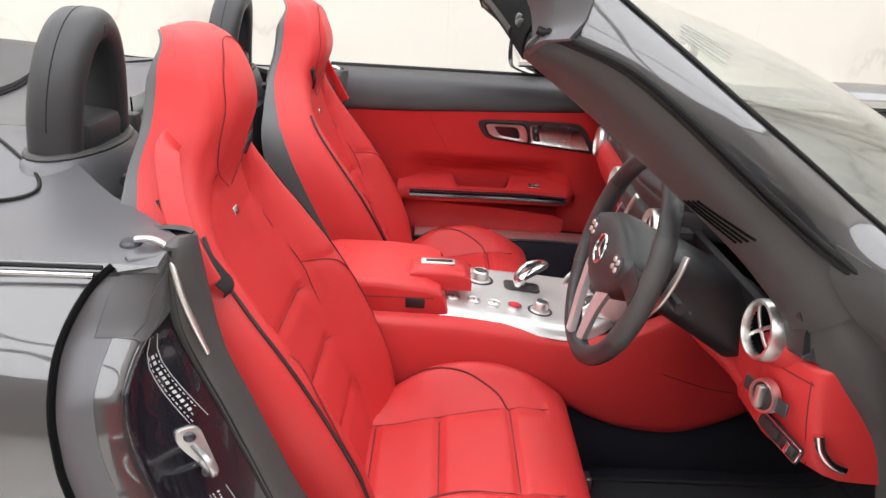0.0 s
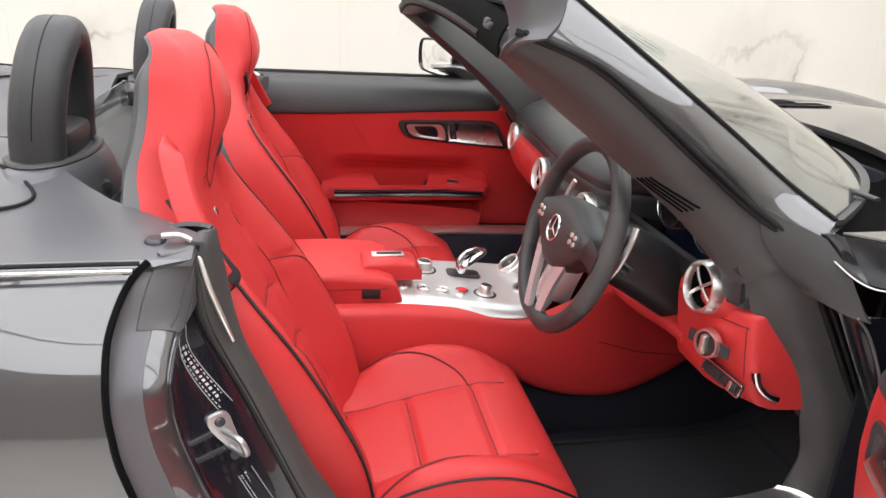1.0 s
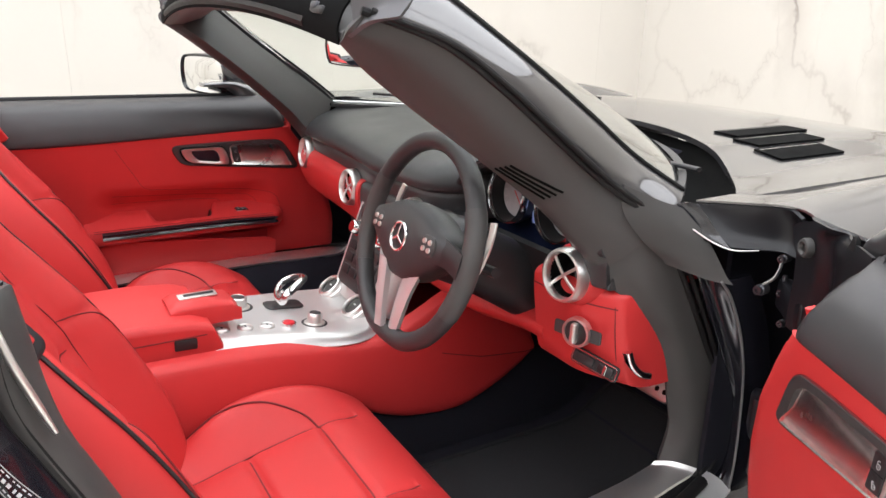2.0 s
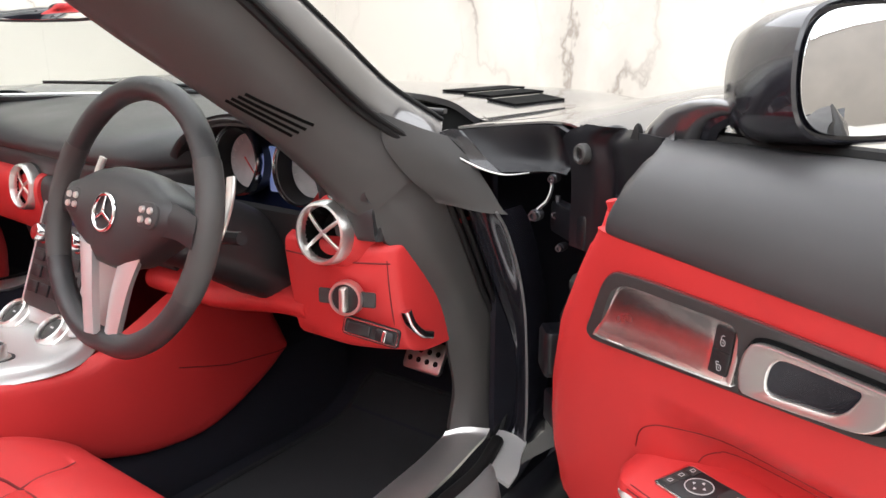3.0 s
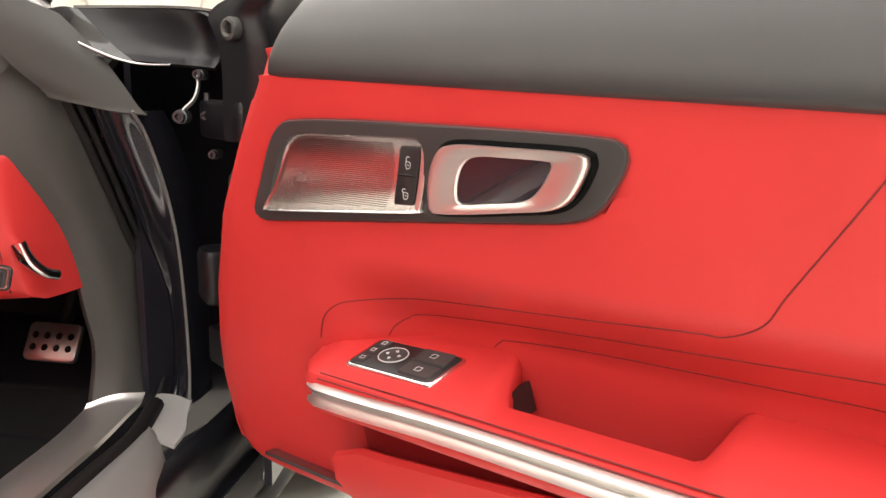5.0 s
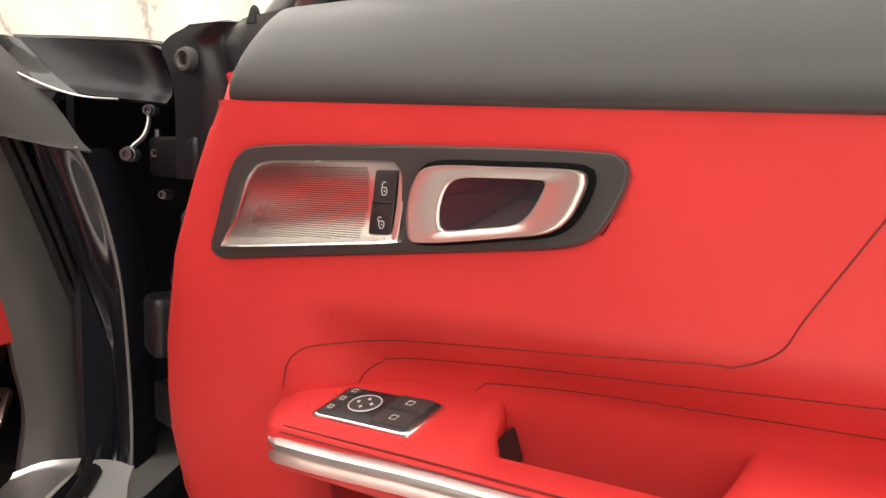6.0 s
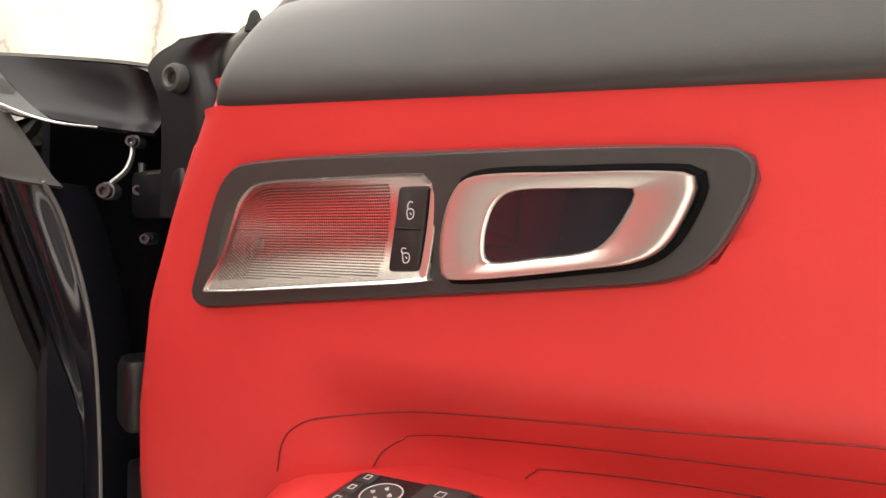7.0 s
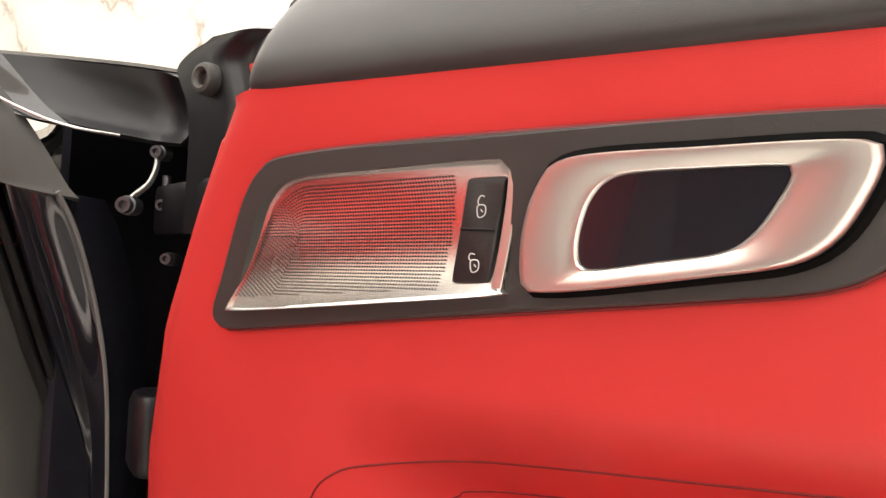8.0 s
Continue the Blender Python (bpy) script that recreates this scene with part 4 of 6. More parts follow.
for s in (-1, 1):
    rows = []
    starts = (0.598, 0.632, 0.668, 0.672, 0.674, 0.674, 0.674, 0.674, 0.674)
    for t in np.linspace(0, 1, 18):
        row = []
        for k, (y, z) in enumerate(((0.737, 0.9595), (0.79, 0.9640), (0.845, 0.9665), (0.882, 0.957), (0.918, 0.918), (0.932, 0.82), (0.935, 0.62), (0.915, 0.46), (0.905, 0.372))):
            x = lerp(starts[k], 2.45, t ** 1.4)
            bl = 0.035 * step(0.7, 1.3, x)
            d = 0.26 * (max(0, x - 1.35) / 1.15) ** 2.1
            row.append((x, s * (y + bl * (0, 0, 0.2, 0.5, 1, 1, 1, 0, 0)[k]), z + bl * (0, 0.2, 0.5, 0.5, 0.5, 0, 0, 0, 0)[k] - (0.012 if k == 0 and x > 0.76 else 0.0) - d))
        rows.append(row)
    wing = part("front_wing", panel(rows, 40, 40, 0.003 * -s), PAINT, car, "dark metallic front wing")
    part("wing_vent", box((0.86, s * 0.932, 0.70), (0.17, 0.02, 0.10), 0.008), PLASTIC, wing, "black side air outlet")
    rows = [[(0.70, s * 0.728, z), (0.80, s * 0.745, z), (0.90, s * 0.775, z), (0.92, s * 0.84, z), (0.86, s * 0.900, z), (0.76, s * 0.918, z), (0.662, s * 0.926, z)] for z in (0.372, 0.45, 0.6, 0.75, 0.86, 0.93)]
    fj = part("front_shut_face", panel(rows, 24, 16, 0.01 * -s), SHUT, car, "hinge side of the door opening, its shade painted near-black")
    rows = [[(x, s * y, z) for x, y, z in r] for r in (((0.594, 0.742, 0.9585), (0.628, 0.786, 0.9625), (0.664, 0.838, 0.9650), (0.662, 0.866, 0.957)), ((0.602, 0.760, 0.940), (0.638, 0.798, 0.942), (0.676, 0.842, 0.942), (0.670, 0.870, 0.936)),
                                                       ((0.607, 0.780, 0.918), (0.642, 0.808, 0.918), (0.674, 0.842, 0.917), (0.670, 0.870, 0.912)), ((0.609, 0.800, 0.9055), (0.640, 0.822, 0.9040), (0.664, 0.842, 0.9030), (0.664, 0.866, 0.901)))]
    part("wing_corner", panel(rows, 18, 18, 0.005 * -s), SATIN_BLACK, car, "satin black corner panel under the wing")
    rows = [[(x, s * y, z) for x, y, z in r] for r in (((0.572, 0.724, 0.956), (0.585, 0.735, 0.960), (0.595, 0.745, 0.958)), ((0.585, 0.733, 0.930), (0.596, 0.752, 0.928), (0.606, 0.776, 0.922)), ((0.592, 0.750, 0.912), (0.600, 0.775, 0.907), (0.608, 0.800, 0.904)))]
    part("wing_corner", panel(rows, 12, 10, 0.005 * -s), JAMB, car, "glossy black channel beside the corner panel")
    # satin metal paints the glint on the black edge, one side only
    part("corner_edge", sweep([(0.577, s * 0.733, 0.934), (0.586, s * 0.752, 0.921), (0.597, s * 0.783, 0.9075), (0.612, s * 0.806, 0.9020), (0.640, s * 0.823, 0.9025)], rounded(0.0030, 0.0022, 0.0009), 24), SATIN if s < 0 else JAMB, car, "drip edge, its glint painted as bright metal beside the open door")
    edge_post = [(0.612, 0.790, 0.850), (0.640, 0.790, 0.818), (0.675, 0.790, 0.752), (0.697, 0.790, 0.682), (0.708, 0.790, 0.592), (0.712, 0.790, 0.508), (0.708, 0.790, 0.452)]
    inner_post = [(0.600, 0.742, 0.855), (0.632, 0.740, 0.800), (0.690, 0.740, 0.698), (0.738, 0.740, 0.606), (0.746, 0.742, 0.520), (0.735, 0.745, 0.470), (0.715, 0.748, 0.445)]
    rows = []
    for (xa, ya, za), (xb, yb, zb) in zip(inner_post, edge_post):
        rows.append([(xa + 0.02, s * (ya - 0.01), za), (xa + 0.004, s * (ya + 0.006), za), (lerp(xa, xb, 0.30) + 0.012, s * lerp(ya, yb, 0.30), lerp(za, zb, 0.30)), (lerp(xa, xb, 0.42) + 0.001, s * lerp(ya, yb, 0.42), lerp(za, zb, 0.42)), (lerp(xa, xb, 0.65) - 0.003, s * lerp(ya, yb, 0.65), lerp(za, zb, 0.65)), (lerp(xa, xb, 0.9) - 0.002, s * lerp(ya, yb, 0.9), lerp(za, zb, 0.9)), (xb, s * yb, zb), (xb + 0.02, s * (yb + 0.004), zb), (xb + 0.06, s * (yb + 0.004), zb)])
    part("door_post", panel(rows, 40, 30, 0.006 * -s), JAMB, car, "glossy dark painted door post")
    # light grey tube paints the highlight along the dark post's edge
    part("post_edge_glint", tube([(x - 0.001, s * (y + 0.001), z) for x, y, z in edge_post], 0.0020, 30, 6), SILL, car)
    # hinge, wiring boot and bolts
    if s < 0:
        part("check_strap", sweep([(0.668, -0.842, 0.896), (0.664, -0.845, 0.880), (0.658, -0.842, 0.864), (0.652, -0.832, 0.852), (0.650, -0.829, 0.844)], rounded(0.003, 0.006, 0.0012), 18), STRIKER, fj, "steel bracket")
        for x, y, z, r in ((0.668, -0.845, 0.893, 0.0065), (0.648, -0.830, 0.844, 0.0085), (0.662, -0.856, 0.846, 0.006), (0.665, -0.862, 0.80, 0.006), (0.66, -0.875, 0.555, 0.009), (0.655, -0.88, 0.60, 0.007)):
            part("hinge_bolt", turned([(0.0, 0.004), (r * 0.4, 0.004), (r * 0.45, 0.008), (r * 0.8, 0.008), (r * 0.85, 0.003), (r, 0.002), (r, -0.004), (r * 0.9, -0.012)], 18, axes((x, y, z), (0, 1, 0), (0, 0, 1), (-1, 0, 0)).to_4x4()), STEEL, fj, "hinge bolt")
        part("door_hinge", box((0.64, -0.89, 0.842), (0.11, 0.02, 0.045), 0.006, pose(0, 0, 0, 0, 0, 50)), SATIN_BLACK, fj, "black door hinge")
        part("door_hinge", box((0.64, -0.89, 0.56), (0.11, 0.02, 0.05), 0.006, pose(0, 0, 0, 0, 0, 50)), SATIN_BLACK, fj, "black door hinge")
        part("hinge_pin", tube([(0.662, -0.856, 0.872), (0.662, -0.856, 0.822)], 0.0035, 4, 8), STEEL, fj, "hinge pin")
        line = spline([(0.668, -0.880, 0.700), (0.650, -0.900, 0.735), (0.622, -0.918, 0.765), (0.590, -0.930, 0.780)], 120)
        part("wiring_boot", sweep(line, circle(0.014, 12), 0, scale=lambda k: 1.0 + 0.12 * math.sin(k * 110)), RUBBER, fj, "ribbed black rubber wiring sleeve")
        part("latch_block", box((0.655, -0.87, 0.655), (0.05, 0.05, 0.07), 0.01, pose(0, 0, 0, 0, 0, 40)), SATIN_BLACK, fj)

# rounded nose and tail close the body
for x0, bow, top, low, name, label in ((2.44, 0.17, 0.715, 0.20, "front_bumper", "dark metallic rounded nose"), (-1.96, -0.13, 0.955, 0.28, "rear_bumper", "dark metallic rounded tail")):
    rows = []
    for y in np.linspace(-0.955, 0.955, 17):
        b = bow * (1 - (abs(y) / 1.02) ** 2.6)
        z1 = top - 0.05 * (abs(y) / 0.955) ** 3
        rows.append([(x0 - 0.04 * bow / abs(bow), y * 0.96, z1), (x0 + b * 0.55, y, z1 - 0.02), (x0 + b * 0.9, y, lerp(z1, low, 0.25)), (x0 + b, y, lerp(z1, low, 0.6)), (x0 + b * 0.8, y * 0.99, lerp(z1, low, 0.9)), (x0 + b * 0.3, y * 0.97, low)])
    part(name, panel(rows, 34, 20, 0.01 * (1 if bow > 0 else -1)), PAINT, car, label)

# ---- sills and floor ----
for s in (-1, 1):
    rows = [[(x, s * (0.690 + 0.02 * step(0.62, 0.3, x)), 0.452), (x, s * (0.720 + 0.02 * step(0.62, 0.3, x)), 0.462), (x, s * (0.752 + 0.02 * step(0.62, 0.3, x)), 0.459)] for x in np.linspace(-0.06, 0.56, 9)]
    rows += [[(0.608, s * 0.686, 0.454), (0.622, s * 0.715, 0.463), (0.635, s * 0.742, 0.459)], [(0.632, s * 0.684, 0.460), (0.652, s * 0.711, 0.466), (0.672, s * 0.739, 0.462)], [(0.642, s * 0.683, 0.470), (0.664, s * 0.708, 0.475), (0.688, s * 0.736, 0.469)]]
    sill = part("sill_plate", panel(rows, 30, 8, 0.008 * -s), BRUSHED, car, "brushed aluminium sill plate")
    part("sill_seal", tube([(x, s * (0.775 + 0.015 * step(0.62, 0.3, x)), 0.455) for x in np.linspace(-0.05, 0.60, 8)] + [(0.68, s * 0.757, 0.462)], 0.011, 30, 10), RUBBER, car, "black rubber sill seal")
    rows = []
    for x in [-0.36, -0.1, 0.1, 0.3, 0.42, 0.49, 0.54, 0.575, 0.600, 0.614, 0.624]:
        w = float(np.interp(x, (-0.36, 0.42, 0.49, 0.54, 0.588, 0.606, 0.618, 0.624), (0.864, 0.862, 0.853, 0.836, 0.815, 0.800, 0.784, 0.774)))
        y0 = min(0.780, w - 0.008)
        rows.append([(x, s * y0, 0.446), (x, s * lerp(y0, w, 0.35), 0.4535), (x, s * lerp(y0, w, 0.75), 0.446), (x, s * (w - 0.003), 0.436), (x, s * w, 0.420), (x, s * (w - 0.001), 0.385)])
    # the sill's dark gloss paint gets its reflection as a grey colour
    part("sill_outer", panel(rows, 40, 20, 0.008 * -s), SILL, car, "outer sill with a rounded end, its reflected light painted grey")
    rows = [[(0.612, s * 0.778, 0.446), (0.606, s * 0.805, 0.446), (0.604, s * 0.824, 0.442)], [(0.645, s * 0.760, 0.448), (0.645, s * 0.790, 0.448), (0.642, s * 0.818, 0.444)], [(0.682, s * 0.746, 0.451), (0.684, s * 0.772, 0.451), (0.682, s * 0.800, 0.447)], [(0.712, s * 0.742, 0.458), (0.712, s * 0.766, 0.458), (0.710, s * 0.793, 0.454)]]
    # Silver colour paints the ceiling reflection on the dark post's foot
    part("sill_end", panel(rows, 14, 12, 0.006 * -s), SILVER, car, "foot of the door post, its ceiling reflection painted silver")
    rows = [[(x, s * y, z) for y, z in ((0.826, 0.432), (0.846, 0.434), (0.852, 0.425), (0.856, 0.395), (0.860, 0.374), (0.868, 0.370), (0.879, 0.371))] for x in np.linspace(-0.36, 0.90, 8)]
    step_ = part("sill_step", panel(rows, 10, 24, 0.006 * -s), SATIN_BLACK, car, "black step of the sill")
    # another light grey tube, a painted edge highlight on the step
    part("step_edge_glint", tube([(0.604, s * 0.838, 0.438), (0.588, s * 0.8425, 0.434), (0.570, s * 0.850, 0.420), (0.555, s * 0.856, 0.398), (0.535, s * 0.859, 0.382)], 0.0020, 20, 6), SILL, step_)
    rows = [[(x, s * y, z) for y, z in ((0.880, 0.371), (0.888, 0.369), (0.897, 0.364), (0.903, 0.357))] for x in np.linspace(-0.36, 0.90, 8)]
    skirt = part("side_skirt", panel(rows, 10, 10, 0.004 * -s), GREY_TRIM, car, "grey side skirt with a bright edge and a black lip")
    # satin tube paints the highlight on the skirt's outer edge
    part("skirt_edge", tube([(x, s * 0.880, 0.373) for x in (-0.36, 0.3, 0.90)], 0.0016, 8, 6), SATIN, skirt, "thin skirt edge, its highlight painted as bright metal")
    rows = [[(x, s * y, z) for y, z in ((0.904, 0.356), (0.912, 0.350), (0.916, 0.342), (0.905, 0.325), (0.860, 0.26), (0.80, 0.17))] for x in np.linspace(-0.36, 0.80, 8)]
    part("skirt_lip", panel(rows, 10, 16, 0.006 * -s), RUBBER, skirt, "black lower lip")
    rows = [[(x, s * y, z) for y, z in ((0.700, 0.452), (0.685, 0.40), (0.675, 0.28), (0.665, 0.225))] for x in np.linspace(-0.45, 1.1, 6)]
    part("sill_carpet", panel(rows, 8, 10, 0.01 * s), CARPET, car)
part("floor_pan", panel([[(x, y, 0.22 + 0.18 * step(0.85, 1.2, x)) for y in np.linspace(-0.70, 0.70, 7)] for x in np.linspace(-0.5, 1.25, 10)], 20, 12, 0.02), CARPET, car, "dark carpeted floor pan")
part("bulkhead", panel([[(1.2 - 0.15 * (z > 0.6), y, z) for y in np.linspace(-0.74, 0.74, 5)] for z in (0.3, 0.5, 0.7, 0.93)], 6, 6, 0.02), CARPET, car)
mat_rows = [[(x, lerp(-0.655, -0.20, v), 0.232 + 0.17 * step(0.86, 1.15, x)) for v in np.linspace(0, 1, 5)] for x in np.linspace(0.34, 1.0, 9)]
fm = tagged(part("floor_mat", panel(mat_rows, 18, 8, 0.008), MAT_CLOTH, None), "charcoal carpet mat lying in the driver's footwell", "floor mat")
edge = [(0.34, -0.20), (0.34, -0.655), (1.0, -0.655), (1.0, -0.20)]
part("binding", tube([(x, y, 0.236 + 0.17 * step(0.86, 1.15, x)) for x, y in resampled(edge, 80)], 0.005, 0, 6, True), BELT, fm)
# pedals
for y, w, h, z in ((-0.585, 0.05, 0.13, 0.42), (-0.45, 0.095, 0.065, 0.45)):
    pm = axes((0.895, y, z), (0, 1, 0), V3((0.5, 0, 0.866)), V3((-0.866, 0, 0.5)))
    ped = part("pedal", moved(slab(rounded(w, h, 0.01), 0.01, None, 0.002), pm), BRUSHED, car, "drilled aluminium pedal")
    for i in range(4):
        for j in range(3 if h > 0.1 else 2):
            part("pedal_hole", turned([(0.0, 0.0006), (0.0055, 0.0006), (0.006, 0.0)], 12, pm @ Matrix.Translation((w * (i - 1.5) / 4.4, h * (j - (1.0 if h > 0.1 else 0.5)) / 3.2, 0.010))), RUBBER, ped)
    part("pedal_arm", tube([(0.90, y, z), (0.96, y, z + 0.08), (1.0, y, z + 0.22)], 0.011, 10), PLASTIC, ped)

# wheels, mostly hidden by the wings
for wx in (1.42, -1.26):
    for sg in (-1, 1):
        wm = axes((wx, sg * 0.77, 0.335), V3((1, 0, 0)), V3((0, 0, 1)), V3((0, -1, 0)))
        wl = part("wheel", turned([(0.20, -0.10), (0.23, -0.11), (0.30, -0.115), (0.327, -0.10), (0.335, -0.06), (0.335, 0.06), (0.327, 0.10), (0.30, 0.115), (0.23, 0.11), (0.20, 0.10)], 40, wm, True), TYRE, car, "black tyre on an alloy rim")
        part("rim", turned([(0.0, 0.02), (0.06, 0.03), (0.16, 0.01), (0.20, 0.05), (0.205, 0.10), (0.205, -0.10), (0.0, -0.08)], 32, wm), SATIN, wl)


# ---- dashboard ----
def dash_x(y):
    """How far ahead the dashboard's face stands."""
    return 0.475 - 0.035 * math.exp(-(y / 0.25) ** 2) + 0.02 * (abs(y) / 0.66) ** 4 + 0.15 * step(-0.19, -0.235, y) * step(-0.595, -0.555, y)


rows = []
for v, (dx, z) in enumerate(((0.030, 0.808), (0.012, 0.812), (0.008, 0.832), (0.006, 0.852), (0.010, 0.862), (-0.002, 0.868), (-0.006, 0.882), (0.006, 0.900), (0.036, 0.916), (0.10, 0.930), (0.21, 0.943), (0.33, 0.950))):
    rows.append([(min(dash_x(y) + dx, base_x(y) - 0.01 - 0.01 * (11 - v)) if v > 7 else dash_x(y) + dx, y, z + 0.006 * (1 - (y / 0.66) ** 2)) for y in np.linspace(-0.665, 0.665, 21)])
dash = part("dashboard", panel(rows, 44, 44, 0.02), BLACK_LEATHER, car, "dashboard with black leather top and red lower part")
part("dash_shelf", panel([[(lerp(min(dash_x(y) + 0.30, base_x(y) - 0.05), base_x(y) + 0.02, v), y, lerp(0.950, 0.956, v)) for y in np.linspace(-0.66, 0.66, 15)] for v in (0, 0.5, 1)], 6, 30, 0.01), BLACK_LEATHER, dash)
part("demister_slot", tube([(base_x(y) - 0.045, y, 0.960) for y in np.linspace(-0.45, 0.45, 9)], 0.006, 20, 6), PLASTIC, dash)
rows = []
for dx, z in ((0.03, 0.822), (0.004, 0.821), (-0.006, 0.812), (-0.008, 0.79), (0.004, 0.745), (0.03, 0.705), (0.08, 0.69)):
    rows.append([(dash_x(y) + dx + 0.006, y, z) for y in np.linspace(0.115, 0.665, 12)])
part("lower_dash", panel(rows, 20, 30, 0.012), RED, dash, "red leather lower part of the dashboard")
rows = [[(dash_x(max(y, -0.18)) + dx + 0.008, y, z) for y in np.linspace(-0.235, 0.113, 9)] for dx, z in ((0.03, 0.822), (0.003, 0.821), (-0.003, 0.812), (-0.004, 0.79), (0.004, 0.745), (0.03, 0.705))]
part("centre_fascia", panel(rows, 18, 20, 0.012), BLACK_LEATHER, dash, "black centre of the dashboard round the vents")
# driver's knee panel


def knee_x(y):
    return 0.493 + 1.4 * max(0.0, -y - 0.585) ** 1.5


KNEE = ((0.10, 0.812), (0.04, 0.810), (0.006, 0.800), (0.0, 0.78), (0.004, 0.74), (0.010, 0.70), (0.022, 0.645), (0.06, 0.630))
rows = [[(knee_x(y) + dx, y, z) for dx, z in KNEE] for y in np.linspace(-0.50, -0.675, 9)]
for y, dx0 in ((-0.682, 0.02), (-0.686, 0.06), (-0.686, 0.12)):
    rows.append([(knee_x(-0.675) + dx0 + dx * 0.6, y, z - 0.03 * dx0) for dx, z in KNEE])
knee = part("knee_panel", panel(rows, 30, 26, -0.012), RED, car, "red leather panel with light switch, beside the steering column")
part("seam", tube([(knee_x(y) - 0.0006, y, 0.776) for y in np.linspace(-0.50, -0.672, 8)], 0.0012, 16, 5), RED_SEAM, knee)
part("seam", tube([(knee_x(-0.668) + dx - 0.0006, -0.668, z) for dx, z in KNEE[3:7]], 0.0012, 12, 5), RED_SEAM, knee)
rows = [[(0.495 + dx, y, z - 0.03 * step(-0.50, -0.25, y)) for dx, z in ((0.06, 0.715), (0.02, 0.702), (0.008, 0.690), (0.010, 0.672), (0.03, 0.658), (0.07, 0.652))] for y in np.linspace(-0.52, -0.10, 8)]
part("column_underpanel", panel(rows, 16, 12, 0.012), RED, dash, "red leather panel under the column")
rows = [[(0.50 + dx, y, z) for dx, z in ((0.0, 0.83), (0.02, 0.77), (0.03, 0.72), (0.05, 0.69))] for y in np.linspace(-0.53, -0.15, 6)]
part("column_surround", panel(rows, 10, 10, 0.012), PLASTIC, dash, "black surround of the steering column")


def knob_frame(o, n=(-1, 0, 0), up=(0, 0, 1)):
    n = V3(n).normalized()
    ex = V3(up).cross(n).normalized()
    return axes(o, ex, n.cross(ex), n)


def air_vent(o, n, boss):
    m = knob_frame(o, n)
    ring = part("air_vent", turned([(0.0365, 0.0), (0.0370, 0.012), (0.0392, 0.017), (0.0425, 0.016), (0.0448, 0.010), (0.0455, 0.0), (0.0450, -0.03), (0.0365, -0.03)], 40, m, True), SATIN, car, "round chrome air vent with a cross of blades")
    part("vent_bowl", turned([(0.0, -0.030), (0.028, -0.026), (0.0355, -0.006), (0.0368, 0.004), (0.0375, -0.03), (0.0, -0.04)], 32, m), VOID, ring)
    for a in (38, 142):
        c, s = math.cos(radians(a)), math.sin(radians(a))
        line = [(r * c, r * s, 0.008 - 0.006 * (r / 0.04) ** 2) for r in (-0.0368, -0.02, 0.0, 0.02, 0.0368)]
        part("vent_blade", moved(sweep(line, rounded(0.0055, 0.004, 0.0015), 14, up=(0, 0, 1)), m), SATIN, ring, "satin vent blade")
    part("vent_boss", turned([(0.045, -0.004), (0.052, -0.018), (0.060, -0.05), (0.066, -0.10), (0.045, -0.10)], 32, m, True), boss, ring, "round leather collar of the vent")
    return ring


air_vent((0.486, -0.594, 0.818), (-1, -0.06, 0.10), RED)
air_vent((0.486, 0.594, 0.818), (-1, 0.06, 0.10), RED)
air_vent((0.445, 0.180, 0.805), (-1, 0, 0.12), BLACK_LEATHER)
air_vent((0.445, -0.145, 0.805), (-1, 0, 0.12), BLACK_LEATHER)

# light switch, parking brake and bonnet release on the knee panel
m = knob_frame((0.493, -0.622, 0.727), (-0.95, -0.30, 0.06))
part("switch_strip", moved(slab(rounded(0.088, 0.022, 0.003), 0.003), m), PLATE, knee, "anthracite strip")
sw = part("light_switch", turned([(0.0, 0.006), (0.020, 0.006), (0.0210, 0.009), (0.0245, 0.009), (0.0255, 0.004), (0.0255, -0.004)], 36, m), SATIN, car, "round light switch with a chrome ring")
part("switch_grip", moved(box((0, 0, 0.012), (0.011, 0.036, 0.014), 0.004), m), SATIN, sw)
part("switch_face", turned([(0.0, 0.0068), (0.0208, 0.0068), (0.0208, 0.005)], 30, m), PLASTIC, sw)
m = knob_frame((0.512, -0.648, 0.676), (-0.94, -0.32, 0.18)) @ pose(0, 0, 0, 0, 0, -10) @ Matrix.Translation((0, 0, -0.002))
pb = part("brake_switch", moved(slab(rounded(0.088, 0.028, 0.006), 0.004), m), PLASTIC, car, "parking brake switch with a chrome frame")
part("switch_frame", moved(tube([(x, y, 0.004) for x, y in rounded(0.082, 0.022, 0.004)], 0.0011, 0, 6, True), m), CHROME, pb, "thin chrome frame")
for dx, w in ((-0.018, 0.036), (0.022, 0.028)):
    part("switch_key", moved(slab(rounded(w, 0.016, 0.003), 0.007), m @ Matrix.Translation((dx, 0, 0.001))), PLASTIC, pb)
part("switch_mark", moved(box((0.022, 0, 0.0085), (0.006, 0.016, 0.002), 0.0008), m), CHROME, pb)
part("release_lever", sweep([(0.545, -0.685, 0.705), (0.550, -0.690, 0.685), (0.565, -0.695, 0.668), (0.585, -0.697, 0.660)], rounded(0.012, 0.016, 0.004), 14, up=(0, 1, 0)), CHROME, knee, "chrome edged bonnet release")

# instrument binnacle
rows = []
for a in np.linspace(-12, 192, 17):
    c, s = math.cos(radians(a)), math.sin(radians(a))
    w = 0.185
    rows.append([(x, -0.385 + w * k * c, 0.855 + 0.106 * k * max(s, -0.3)) for x, k in ((0.512, 0.93), (0.504, 0.97), (0.508, 1.0), (0.54, 1.02), (0.62, 1.0), (0.72, 0.95))])
